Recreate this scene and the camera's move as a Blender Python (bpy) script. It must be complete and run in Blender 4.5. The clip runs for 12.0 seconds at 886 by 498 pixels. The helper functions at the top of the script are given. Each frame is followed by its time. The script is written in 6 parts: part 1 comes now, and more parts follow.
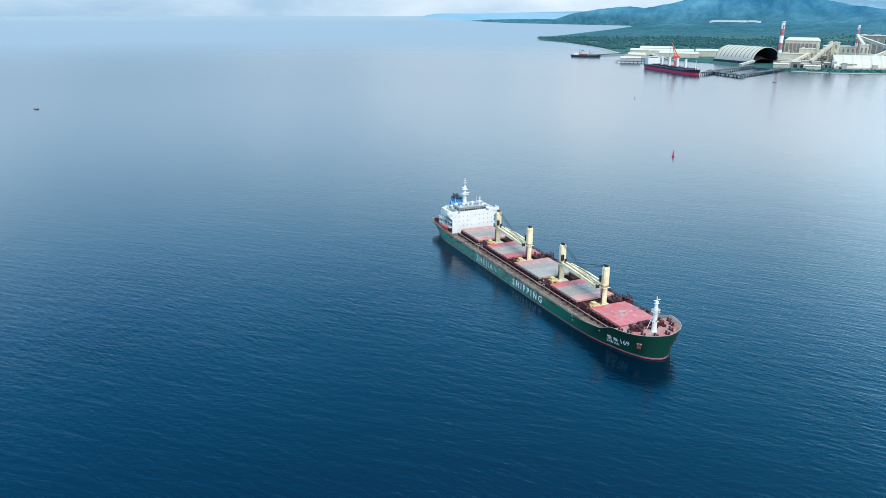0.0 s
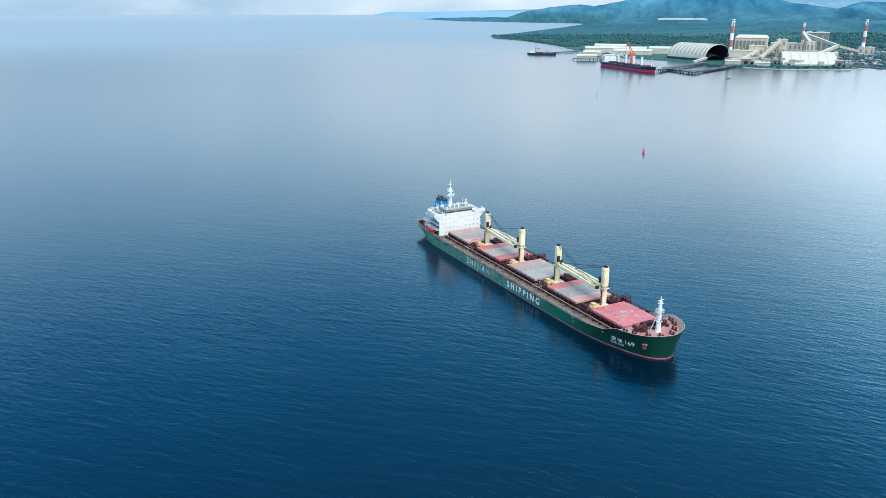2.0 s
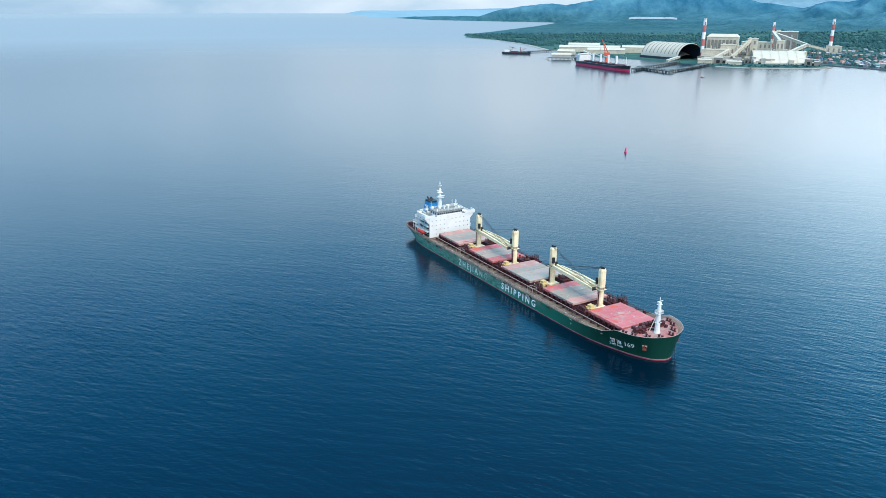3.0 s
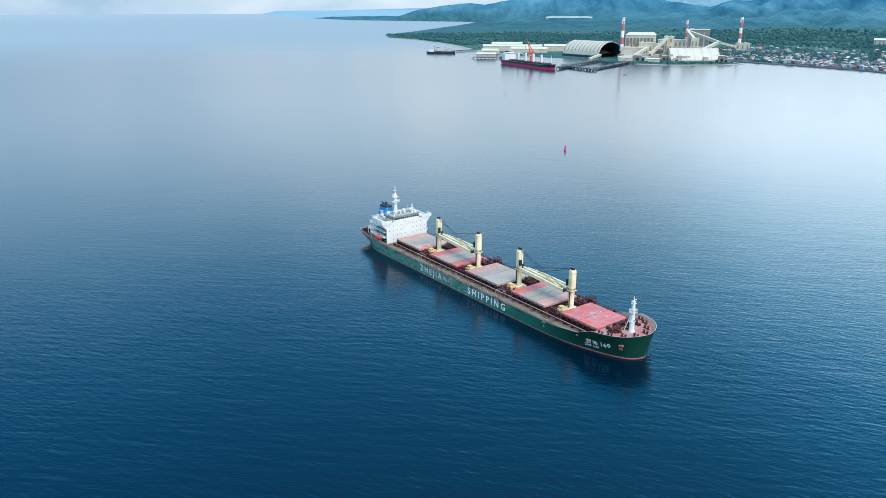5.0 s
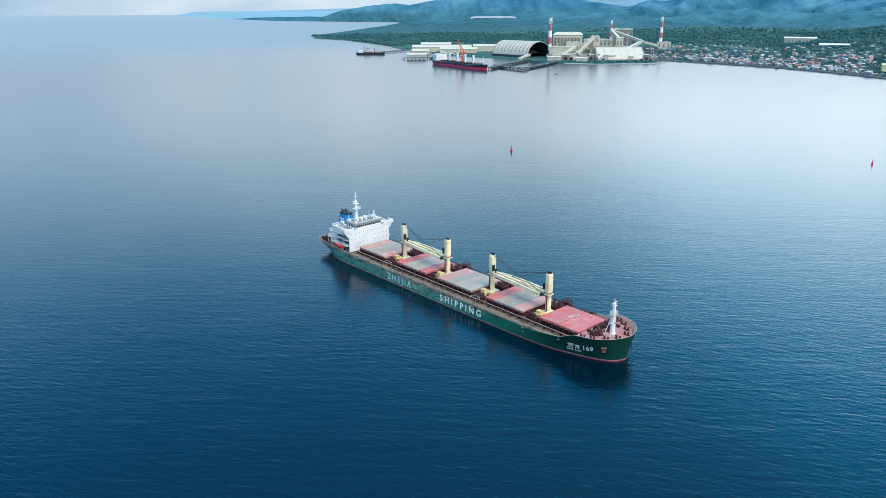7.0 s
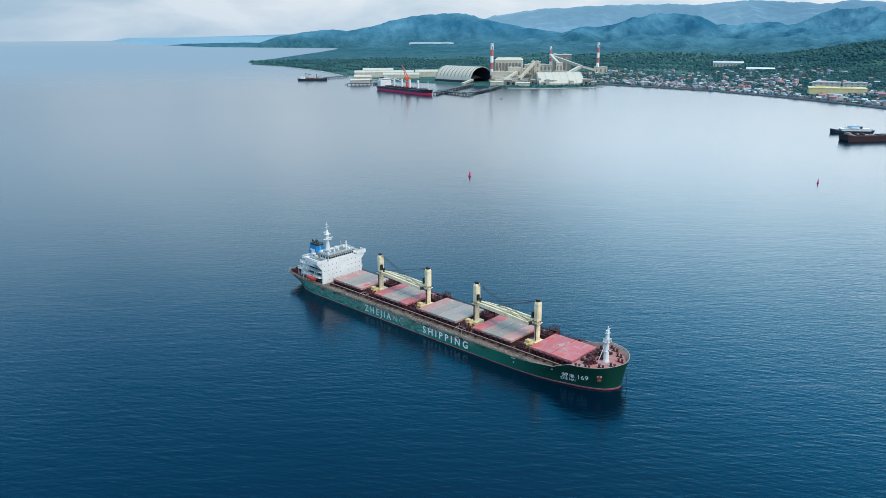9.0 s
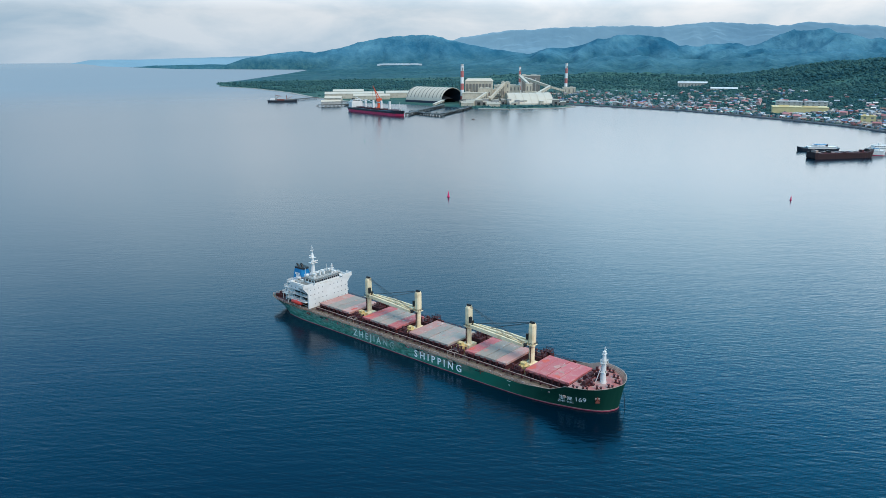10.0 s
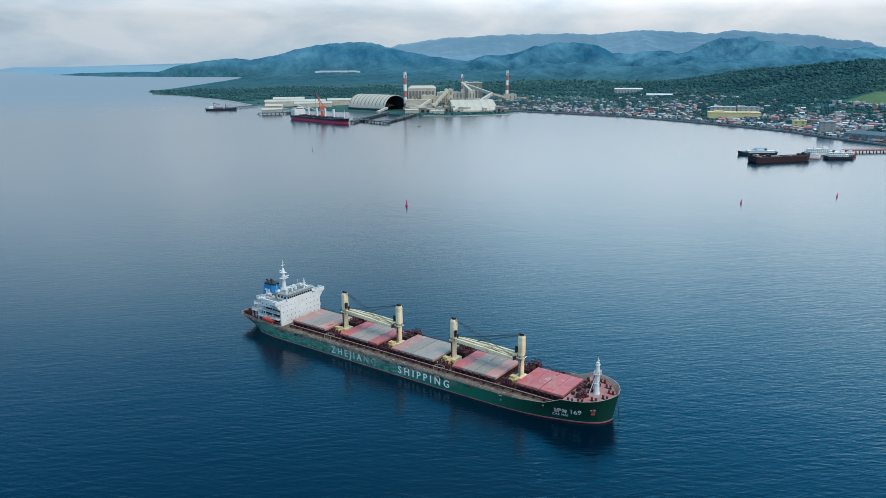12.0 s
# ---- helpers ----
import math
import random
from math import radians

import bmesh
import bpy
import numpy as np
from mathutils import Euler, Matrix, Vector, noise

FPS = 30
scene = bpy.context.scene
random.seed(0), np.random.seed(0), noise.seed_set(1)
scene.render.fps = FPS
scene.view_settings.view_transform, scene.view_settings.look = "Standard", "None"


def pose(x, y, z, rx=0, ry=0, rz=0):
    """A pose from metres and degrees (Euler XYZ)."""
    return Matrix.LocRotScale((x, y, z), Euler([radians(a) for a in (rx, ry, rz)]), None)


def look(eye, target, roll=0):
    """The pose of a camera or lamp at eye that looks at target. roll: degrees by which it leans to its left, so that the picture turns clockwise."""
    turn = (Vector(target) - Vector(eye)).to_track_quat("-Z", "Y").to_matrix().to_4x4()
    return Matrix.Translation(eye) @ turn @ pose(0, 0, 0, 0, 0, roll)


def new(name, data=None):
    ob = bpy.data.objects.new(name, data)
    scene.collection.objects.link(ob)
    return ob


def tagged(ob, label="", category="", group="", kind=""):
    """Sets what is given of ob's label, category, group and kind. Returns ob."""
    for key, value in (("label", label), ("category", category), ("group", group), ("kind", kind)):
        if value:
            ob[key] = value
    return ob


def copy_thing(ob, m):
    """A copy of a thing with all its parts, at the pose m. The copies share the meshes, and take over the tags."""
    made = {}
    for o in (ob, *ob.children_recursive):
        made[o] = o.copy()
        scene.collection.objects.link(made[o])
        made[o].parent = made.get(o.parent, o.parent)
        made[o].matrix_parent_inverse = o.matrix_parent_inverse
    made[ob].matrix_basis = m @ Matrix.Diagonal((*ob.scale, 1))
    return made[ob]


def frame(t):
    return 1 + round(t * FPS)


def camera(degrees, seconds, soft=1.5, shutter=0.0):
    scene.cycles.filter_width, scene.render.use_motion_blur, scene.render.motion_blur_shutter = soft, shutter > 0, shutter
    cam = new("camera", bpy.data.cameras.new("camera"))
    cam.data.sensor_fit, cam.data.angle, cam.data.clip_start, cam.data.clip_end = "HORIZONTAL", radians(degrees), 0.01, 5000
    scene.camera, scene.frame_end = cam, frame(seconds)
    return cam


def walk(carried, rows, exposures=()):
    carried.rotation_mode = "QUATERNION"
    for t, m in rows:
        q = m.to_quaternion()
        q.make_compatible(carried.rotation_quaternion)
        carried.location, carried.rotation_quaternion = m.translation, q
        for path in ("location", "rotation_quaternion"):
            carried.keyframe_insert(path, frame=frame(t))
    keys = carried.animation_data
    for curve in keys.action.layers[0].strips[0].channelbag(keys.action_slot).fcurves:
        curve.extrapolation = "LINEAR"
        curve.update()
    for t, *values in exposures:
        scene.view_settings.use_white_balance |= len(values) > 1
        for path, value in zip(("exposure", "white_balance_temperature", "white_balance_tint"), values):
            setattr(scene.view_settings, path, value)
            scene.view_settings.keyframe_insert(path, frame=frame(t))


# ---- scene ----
cam = camera(62.8, 12.0, soft=0.8)
PATH = [
    (0, (0.424, -0.731, 113.971), (0.214, 1.157, 113.345), 0.1),
    (0.5, (-3.613, 0.468, 113.845), (-3.795, 2.359, 113.22), 0.0),
    (1, (-7.78, 1.404, 113.996), (-7.932, 3.297, 113.369), 0.0),
    (1.5, (-11.951, 2.033, 114.3), (-12.072, 3.928, 113.673), -0.1),
    (2, (-16.38, 2.967, 114.638), (-16.466, 4.863, 114.008), 0.0),
    (2.5, (-20.541, 4.233, 114.812), (-20.593, 6.131, 114.182), -0.1),
    (3, (-25.044, 5.864, 115.22), (-25.057, 7.761, 114.587), 0.1),
    (5, (-40.959, 12.942, 115.753), (-40.768, 14.83, 115.119), -0.1),
    (5.5, (-45.176, 14.832, 115.949), (-44.933, 16.713, 115.314), -0.1),
    (6, (-49.319, 17.181, 116.169), (-49.024, 19.054, 115.532), 0.0),
    (6.5, (-53.052, 19.482, 116.452), (-52.712, 21.347, 115.815), -0.1),
    (8.5, (-67.286, 30.134, 116.651), (-66.784, 31.975, 116.054), -0.2),
    (9, (-70.849, 33.247, 116.777), (-70.305, 35.084, 116.205), -0.2),
    (9.5, (-74.377, 36.244, 116.728), (-73.79, 38.077, 116.185), -0.2),
    (10, (-77.822, 39.105, 116.77), (-77.193, 40.931, 116.25), -0.3),
    (10.5, (-81.153, 42.125, 116.981), (-80.484, 43.941, 116.475), -0.2),
    (11, (-84.487, 45.167, 116.977), (-83.778, 46.968, 116.477), -0.3),
    (11.5, (-87.682, 48.498, 116.964), (-86.934, 50.283, 116.463), -0.3),
    (12, (-90.584, 51.903, 117.168), (-89.799, 53.672, 116.665), -0.3),
]
walk(cam, [(t, look(eye, target, roll)) for t, eye, target, roll in PATH], [(0, 0.36), (6.5, 0.26), (9.0, 0.0), (12, -0.28)])

# ---- world, sun ----
world = bpy.data.worlds.new("overcast_sky")
scene.world = world
world.use_nodes = True
wn, wl = world.node_tree.nodes, world.node_tree.links
wn.clear()


def wnode(kind, **values):
    n = wn.new(kind)
    for key, value in values.items():
        n.inputs[key.replace("_", " ")].default_value = value
    return n


SUN_ELEVATION, SUN_AZIMUTH = radians(50), radians(160)
sky = wn.new("ShaderNodeTexSky")
sky.sky_type, sky.sun_disc = "NISHITA", False
sky.sun_elevation, sky.sun_rotation = SUN_ELEVATION, SUN_AZIMUTH
sky.air_density, sky.dust_density = 1.0, 2.0
coord = wn.new("ShaderNodeTexCoord")
sep = wn.new("ShaderNodeSeparateXYZ")
wl.new(coord.outputs["Generated"], sep.inputs[0])
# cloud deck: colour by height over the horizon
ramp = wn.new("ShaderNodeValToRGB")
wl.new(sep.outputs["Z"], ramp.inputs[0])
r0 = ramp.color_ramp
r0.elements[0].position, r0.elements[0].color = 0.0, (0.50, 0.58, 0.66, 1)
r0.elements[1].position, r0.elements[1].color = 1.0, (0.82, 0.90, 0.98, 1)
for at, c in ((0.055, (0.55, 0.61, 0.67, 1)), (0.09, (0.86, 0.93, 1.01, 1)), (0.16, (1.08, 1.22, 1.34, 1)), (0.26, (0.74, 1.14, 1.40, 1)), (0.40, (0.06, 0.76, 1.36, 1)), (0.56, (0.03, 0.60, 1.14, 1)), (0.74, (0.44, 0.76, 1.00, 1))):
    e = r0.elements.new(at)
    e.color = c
# the brighter part of the cloud stands over the hills, a bluer shower over the open sea
side = wn.new("ShaderNodeVectorMath")
side.operation = "DOT_PRODUCT"
side.inputs[1].default_value = (0.87, 0.5, 0.0)
wl.new(coord.outputs["Generated"], side.inputs[0])
side_ramp = wn.new("ShaderNodeValToRGB")
wl.new(side.outputs["Value"], side_ramp.inputs[0])
r1 = side_ramp.color_ramp
r1.elements[0].position, r1.elements[0].color = 0.0, (0.76, 0.92, 1.04, 1)
r1.elements[1].position, r1.elements[1].color = 0.95, (1.46, 1.42, 1.37, 1)
mapping = wn.new("ShaderNodeMapping")
mapping.inputs["Scale"].default_value = (1.0, 1.0, 3.2)
wl.new(coord.outputs["Generated"], mapping.inputs[0])
cloud = wnode("ShaderNodeTexNoise", Scale=5.0, Detail=6.0, Roughness=0.55, Distortion=0.3)
wl.new(mapping.outputs[0], cloud.inputs["Vector"])
cloud_ramp = wn.new("ShaderNodeValToRGB")
wl.new(cloud.outputs["Fac"], cloud_ramp.inputs[0])
r2 = cloud_ramp.color_ramp
r2.elements[0].position, r2.elements[0].color = 0.36, (0.76, 0.86, 0.93, 1)
r2.elements[1].position, r2.elements[1].color = 0.62, (1.20, 1.14, 1.11, 1)


def wmul(a, b):
    n = wn.new("ShaderNodeMix")
    n.data_type, n.blend_type = "RGBA", "MULTIPLY"
    n.inputs[0].default_value = 1.0
    wl.new(a, n.inputs[6])
    wl.new(b, n.inputs[7])
    return n.outputs[2]


# higher up, the deck thins out and brightens towards the land
thin = wn.new("ShaderNodeMapRange")
thin.interpolation_type = "SMOOTHSTEP"
for key, value in (("From Min", 0.02), ("From Max", 0.16), ("To Min", 0.0), ("To Max", 0.50)):
    thin.inputs[key].default_value = value
wl.new(sep.outputs["Z"], thin.inputs["Value"])
landward = wn.new("ShaderNodeMapRange")
landward.interpolation_type = "SMOOTHSTEP"
landward.inputs["From Min"].default_value, landward.inputs["From Max"].default_value = 0.73, 0.87
wl.new(side.outputs["Value"], landward.inputs["Value"])
gain = wn.new("ShaderNodeMath")
gain.operation = "MULTIPLY_ADD"
gain.inputs[2].default_value = 1.0
product = wn.new("ShaderNodeMath")
product.operation = "MULTIPLY"
wl.new(thin.outputs[0], product.inputs[0])
wl.new(landward.outputs[0], product.inputs[1])
gain.inputs[1].default_value = 1.0
wl.new(product.outputs[0], gain.inputs[0])
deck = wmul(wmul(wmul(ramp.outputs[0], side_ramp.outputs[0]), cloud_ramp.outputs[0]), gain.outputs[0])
sky_dim = wn.new("ShaderNodeMix")
sky_dim.data_type, sky_dim.blend_type = "RGBA", "MULTIPLY"
sky_dim.inputs[0].default_value = 1.0
wl.new(sky.outputs[0], sky_dim.inputs[6])
sky_dim.inputs[7].default_value = (0.08, 0.08, 0.08, 1)
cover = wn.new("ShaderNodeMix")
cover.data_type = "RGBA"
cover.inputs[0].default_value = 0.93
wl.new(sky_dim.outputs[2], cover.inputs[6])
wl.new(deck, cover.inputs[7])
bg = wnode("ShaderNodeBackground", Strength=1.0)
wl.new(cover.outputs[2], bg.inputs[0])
wout = wn.new("ShaderNodeOutputWorld")
wl.new(bg.outputs[0], wout.inputs[0])

sun = new("sun", bpy.data.lights.new("sun", "SUN"))
sun.data.energy, sun.data.angle, sun.data.color = 3.2, radians(40), (1.0, 0.91, 0.80)
sun.matrix_world = look((math.sin(SUN_AZIMUTH) * math.cos(SUN_ELEVATION), math.cos(SUN_AZIMUTH) * math.cos(SUN_ELEVATION), math.sin(SUN_ELEVATION)), (0, 0, 0))


# ---- materials ----
def nodes_of(name):
    m = bpy.data.materials.new(name)
    m.use_nodes = True
    t = m.node_tree
    return m, t, t.nodes["Principled BSDF"]


def surface(name, color, rough=0.6, metal=0.0, stain=None, amount=0.3, size=1.0, grain=0.15, bump=0.0, pieces=0.0, spec=0.4, stretch=(1, 1, 1), edge=(0.42, 0.68)):
    """A procedural surface: a base colour with fine grain, broad stains and piece-to-piece variation, in metres of the object."""
    m, t, b = nodes_of(name)
    n, l = t.nodes, t.links
    tc = n.new("ShaderNodeTexCoord")
    mp = n.new("ShaderNodeMapping")
    mp.inputs["Scale"].default_value = stretch
    l.new(tc.outputs["Object"], mp.inputs[0])
    broad = n.new("ShaderNodeTexNoise")
    broad.inputs["Scale"].default_value, broad.inputs["Detail"].default_value, broad.inputs["Roughness"].default_value = 1.0 / size, 5.0, 0.65
    l.new(mp.outputs[0], broad.inputs["Vector"])
    fine = n.new("ShaderNodeTexNoise")
    fine.inputs["Scale"].default_value, fine.inputs["Detail"].default_value = 9.0 / size, 3.0
    l.new(mp.outputs[0], fine.inputs["Vector"])
    cut = n.new("ShaderNodeMapRange")
    cut.inputs["From Min"].default_value, cut.inputs["From Max"].default_value = edge
    cut.inputs["To Max"].default_value = amount
    l.new(broad.outputs["Fac"], cut.inputs["Value"])
    mix = n.new("ShaderNodeMix")
    mix.data_type = "RGBA"
    l.new(cut.outputs[0], mix.inputs[0])
    mix.inputs[6].default_value = (*color, 1)
    mix.inputs[7].default_value = (*(stain or tuple(c * 0.55 for c in color)), 1)
    value = n.new("ShaderNodeMapRange")
    value.inputs["To Min"].default_value, value.inputs["To Max"].default_value = 1 - grain, 1 + grain
    l.new(fine.outputs["Fac"], value.inputs["Value"])
    out = value.outputs[0]
    if pieces:
        info = n.new("ShaderNodeObjectInfo")
        pr = n.new("ShaderNodeMapRange")
        pr.inputs["To Min"].default_value, pr.inputs["To Max"].default_value = 1 - pieces, 1 + pieces
        l.new(info.outputs["Random"], pr.inputs["Value"])
        mm = n.new("ShaderNodeMath")
        mm.operation = "MULTIPLY"
        l.new(out, mm.inputs[0])
        l.new(pr.outputs[0], mm.inputs[1])
        out = mm.outputs[0]
    hsv = n.new("ShaderNodeHueSaturation")
    l.new(mix.outputs[2], hsv.inputs["Color"])
    l.new(out, hsv.inputs["Value"])
    l.new(hsv.outputs[0], b.inputs["Base Color"])
    b.inputs["Roughness"].default_value, b.inputs["Metallic"].default_value = rough, metal
    b.inputs["Specular IOR Level"].default_value = spec
    if bump:
        bp = n.new("ShaderNodeBump")
        bp.inputs["Strength"].default_value, bp.inputs["Distance"].default_value = 0.6, bump
        l.new(fine.outputs["Fac"], bp.inputs["Height"])
        l.new(bp.outputs[0], b.inputs["Normal"])
    return m


def water_material():
    m, t, b = nodes_of("sea_water")
    n, l = t.nodes, t.links
    geo = n.new("ShaderNodeNewGeometry")
    heights = []
    for scale, turn, stretch, weight in ((0.34, -12, (6.5, 1.0, 1), 0.60), (0.60, -34, (3.6, 1.0, 1), 0.60), (1.3, 4, (3.0, 1.0, 1), 0.20), (0.05, -20, (2.0, 1.0, 1), 1.0)):
        mp = n.new("ShaderNodeMapping")
        mp.vector_type = "TEXTURE"
        mp.inputs["Rotation"].default_value = (0, 0, radians(turn))
        mp.inputs["Scale"].default_value = stretch
        l.new(geo.outputs["Position"], mp.inputs[0])
        tx = n.new("ShaderNodeTexNoise")
        tx.inputs["Scale"].default_value, tx.inputs["Detail"].default_value, tx.inputs["Roughness"].default_value, tx.inputs["Distortion"].default_value = scale, 3.0, 0.5, 0.35
        l.new(mp.outputs[0], tx.inputs["Vector"])
        mm = n.new("ShaderNodeMath")
        mm.operation = "MULTIPLY"
        mm.inputs[1].default_value = weight
        l.new(tx.outputs["Fac"], mm.inputs[0])
        heights.append(mm.outputs[0])
    total = heights[0]
    for h in heights[1:]:
        a = n.new("ShaderNodeMath")
        l.new(total, a.inputs[0])
        l.new(h, a.inputs[1])
        total = a.outputs[0]
    # calm slicks and wind-ruffled patches
    patch = n.new("ShaderNodeTexNoise")
    patch.inputs["Scale"].default_value, patch.inputs["Detail"].default_value = 0.006, 3.0
    pm = n.new("ShaderNodeMapping")
    pm.inputs["Scale"].default_value = (1.0, 0.35, 1)
    pm.inputs["Rotation"].default_value = (0, 0, radians(-25))
    l.new(geo.outputs["Position"], pm.inputs[0])
    l.new(pm.outputs[0], patch.inputs["Vector"])
    pr = n.new("ShaderNodeMapRange")
    pr.inputs["From Min"].default_value, pr.inputs["From Max"].default_value = 0.35, 0.65
    pr.inputs["To Min"].default_value, pr.inputs["To Max"].default_value = 0.65, 1.0
    l.new(patch.outputs["Fac"], pr.inputs["Value"])
    # the inner bay lies calmer than the open water
    pos = n.new("ShaderNodeSeparateXYZ")
    l.new(geo.outputs["Position"], pos.inputs[0])
    shelter = n.new("ShaderNodeMapRange")
    shelter.interpolation_type = "SMOOTHSTEP"
    shelter.inputs["From Min"].default_value, shelter.inputs["From Max"].default_value = 120.0, 450.0
    shelter.inputs["To Min"].default_value, shelter.inputs["To Max"].default_value = 1.0, 0.26
    l.new(pos.outputs["Y"], shelter.inputs["Value"])
    out_at_sea = n.new("ShaderNodeVectorMath")
    out_at_sea.operation = "LENGTH"
    l.new(geo.outputs["Position"], out_at_sea.inputs[0])
    rough = n.new("ShaderNodeMapRange")
    rough.inputs["From Min"].default_value, rough.inputs["From Max"].default_value = 450.0, 1300.0
    rough.inputs["To Min"].default_value, rough.inputs["To Max"].default_value = 0.18, 0.21
    l.new(out_at_sea.outputs["Value"], rough.inputs["Value"])
    l.new(rough.outputs[0], b.inputs["Roughness"])
    flat = n.new("ShaderNodeMapRange")
    flat.inputs["From Min"].default_value, flat.inputs["From Max"].default_value = 900.0, 2800.0
    flat.inputs["To Min"].default_value, flat.inputs["To Max"].default_value = 1.0, 0.0
    l.new(out_at_sea.outputs["Value"], flat.inputs["Value"])
    calm = n.new("ShaderNodeMath")
    calm.operation = "MULTIPLY"
    l.new(shelter.outputs[0], calm.inputs[0])
    l.new(flat.outputs[0], calm.inputs[1])
    force = n.new("ShaderNodeMath")
    force.operation = "MULTIPLY"
    l.new(pr.outputs[0], force.inputs[0])
    l.new(calm.outputs[0], force.inputs[1])
    bp = n.new("ShaderNodeBump")
    bp.inputs["Distance"].default_value = 0.34
    l.new(force.outputs[0], bp.inputs["Strength"])
    l.new(total, bp.inputs["Height"])
    l.new(bp.outputs[0], b.inputs["Normal"])
    tint = n.new("ShaderNodeMix")
    tint.data_type = "RGBA"
    tint.inputs[6].default_value = (0.0, 0.006, 0.014, 1)
    tint.inputs[7].default_value = (0.0, 0.009, 0.020, 1)
    l.new(patch.outputs["Fac"], tint.inputs[0])
    l.new(tint.outputs[2], b.inputs["Base Color"])
    b.inputs["IOR"].default_value = 1.333
    b.inputs["Specular Tint"].default_value = (0.0, 0.55, 1.0, 1)
    # far out the water blends into a flat pale colour painted for haze
    far_haze = n.new("ShaderNodeBsdfDiffuse")
    far_haze.inputs["Color"].default_value = (0.250, 0.300, 0.335, 1)
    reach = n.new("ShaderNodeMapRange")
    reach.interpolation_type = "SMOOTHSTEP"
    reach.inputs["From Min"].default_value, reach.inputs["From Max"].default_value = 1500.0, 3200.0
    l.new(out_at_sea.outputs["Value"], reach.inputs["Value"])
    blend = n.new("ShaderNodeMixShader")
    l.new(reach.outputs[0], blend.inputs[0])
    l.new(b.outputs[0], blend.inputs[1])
    l.new(far_haze.outputs[0], blend.inputs[2])
    l.new(blend.outputs[0], n["Material Output"].inputs["Surface"])
    return m


WATER = water_material()


def foliage_material(name, dark, light, size, haze_glow=0.0, relief=0.0, low=None):
    """Leaf masses: varied clump by clump and by broad patches; the glow stands for haze."""
    m, t, b = nodes_of(name)
    n, l = t.nodes, t.links
    geo = n.new("ShaderNodeNewGeometry")
    broad = n.new("ShaderNodeTexNoise")
    broad.inputs["Scale"].default_value, broad.inputs["Detail"].default_value, broad.inputs["Roughness"].default_value = 1.0 / size, 6.0, 0.6 if relief else 0.7
    l.new(geo.outputs["Position"], broad.inputs["Vector"])
    add = n.new("ShaderNodeMath")
    add.operation = "MULTIPLY_ADD"
    add.inputs[1].default_value = 0.0 if relief else 0.10
    l.new(geo.outputs["Random Per Island"], add.inputs[0])
    l.new(broad.outputs["Fac"], add.inputs[2])
    rmp = n.new("ShaderNodeMapRange")
    rmp.inputs["From Min"].default_value, rmp.inputs["From Max"].default_value = (0.36, 0.66) if relief else (0.44, 0.86)
    if relief:
        bp = n.new("ShaderNodeBump")
        bp.inputs["Strength"].default_value, bp.inputs["Distance"].default_value = 0.7, relief
        l.new(broad.outputs["Fac"], bp.inputs["Height"])
        l.new(bp.outputs[0], b.inputs["Normal"])
    l.new(add.outputs[0], rmp.inputs["Value"])
    mix = n.new("ShaderNodeMix")
    mix.data_type = "RGBA"
    l.new(rmp.outputs[0], mix.inputs[0])
    mix.inputs[6].default_value = (*dark, 1)
    mix.inputs[7].default_value = (*light, 1)
    shade = mix.outputs[2]
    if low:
        # farmland and palm groves on the lower slopes, a hazy teal in their colour
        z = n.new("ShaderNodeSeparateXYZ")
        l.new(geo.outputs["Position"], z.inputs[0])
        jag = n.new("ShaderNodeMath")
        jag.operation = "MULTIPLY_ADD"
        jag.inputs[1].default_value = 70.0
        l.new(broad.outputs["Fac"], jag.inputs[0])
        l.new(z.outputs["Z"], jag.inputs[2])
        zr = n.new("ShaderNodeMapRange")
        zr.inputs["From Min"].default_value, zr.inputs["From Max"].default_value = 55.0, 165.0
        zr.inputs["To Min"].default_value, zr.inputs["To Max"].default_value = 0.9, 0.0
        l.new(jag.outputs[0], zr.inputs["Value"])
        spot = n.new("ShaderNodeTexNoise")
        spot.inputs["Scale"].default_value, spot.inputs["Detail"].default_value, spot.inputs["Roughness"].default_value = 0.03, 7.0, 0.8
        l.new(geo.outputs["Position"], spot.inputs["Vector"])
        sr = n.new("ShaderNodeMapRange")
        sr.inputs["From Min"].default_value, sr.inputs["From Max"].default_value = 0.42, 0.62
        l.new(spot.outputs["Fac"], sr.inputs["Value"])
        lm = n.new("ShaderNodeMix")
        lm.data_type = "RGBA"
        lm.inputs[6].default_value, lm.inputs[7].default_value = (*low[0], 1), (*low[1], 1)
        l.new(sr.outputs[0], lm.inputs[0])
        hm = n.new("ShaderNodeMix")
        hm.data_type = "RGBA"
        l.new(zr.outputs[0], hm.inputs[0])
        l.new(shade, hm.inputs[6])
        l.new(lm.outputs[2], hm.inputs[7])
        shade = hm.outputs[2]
    l.new(shade, b.inputs["Base Color"])
    b.inputs["Roughness"].default_value = 0.85
    b.inputs["Specular IOR Level"].default_value = 0.1
    # the base colour also emits, to imitate haze lying over far slopes
    if haze_glow:
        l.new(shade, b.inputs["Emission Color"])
        b.inputs["Emission Strength"].default_value = haze_glow
    return m


FOREST = foliage_material("forest_leaves", (0.024, 0.086, 0.100), (0.072, 0.160, 0.136), 130)
LAND = foliage_material("ground_cover", (0.018, 0.072, 0.074), (0.078, 0.150, 0.096), 60)
# the hills' blue tint and glow are haze put into the material
HAZY_HILL = foliage_material("hazy_hill_woods", (0.014, 0.088, 0.150), (0.068, 0.188, 0.254), 190, 0.30, 85, ((0.007, 0.050, 0.068), (0.042, 0.104, 0.104)))
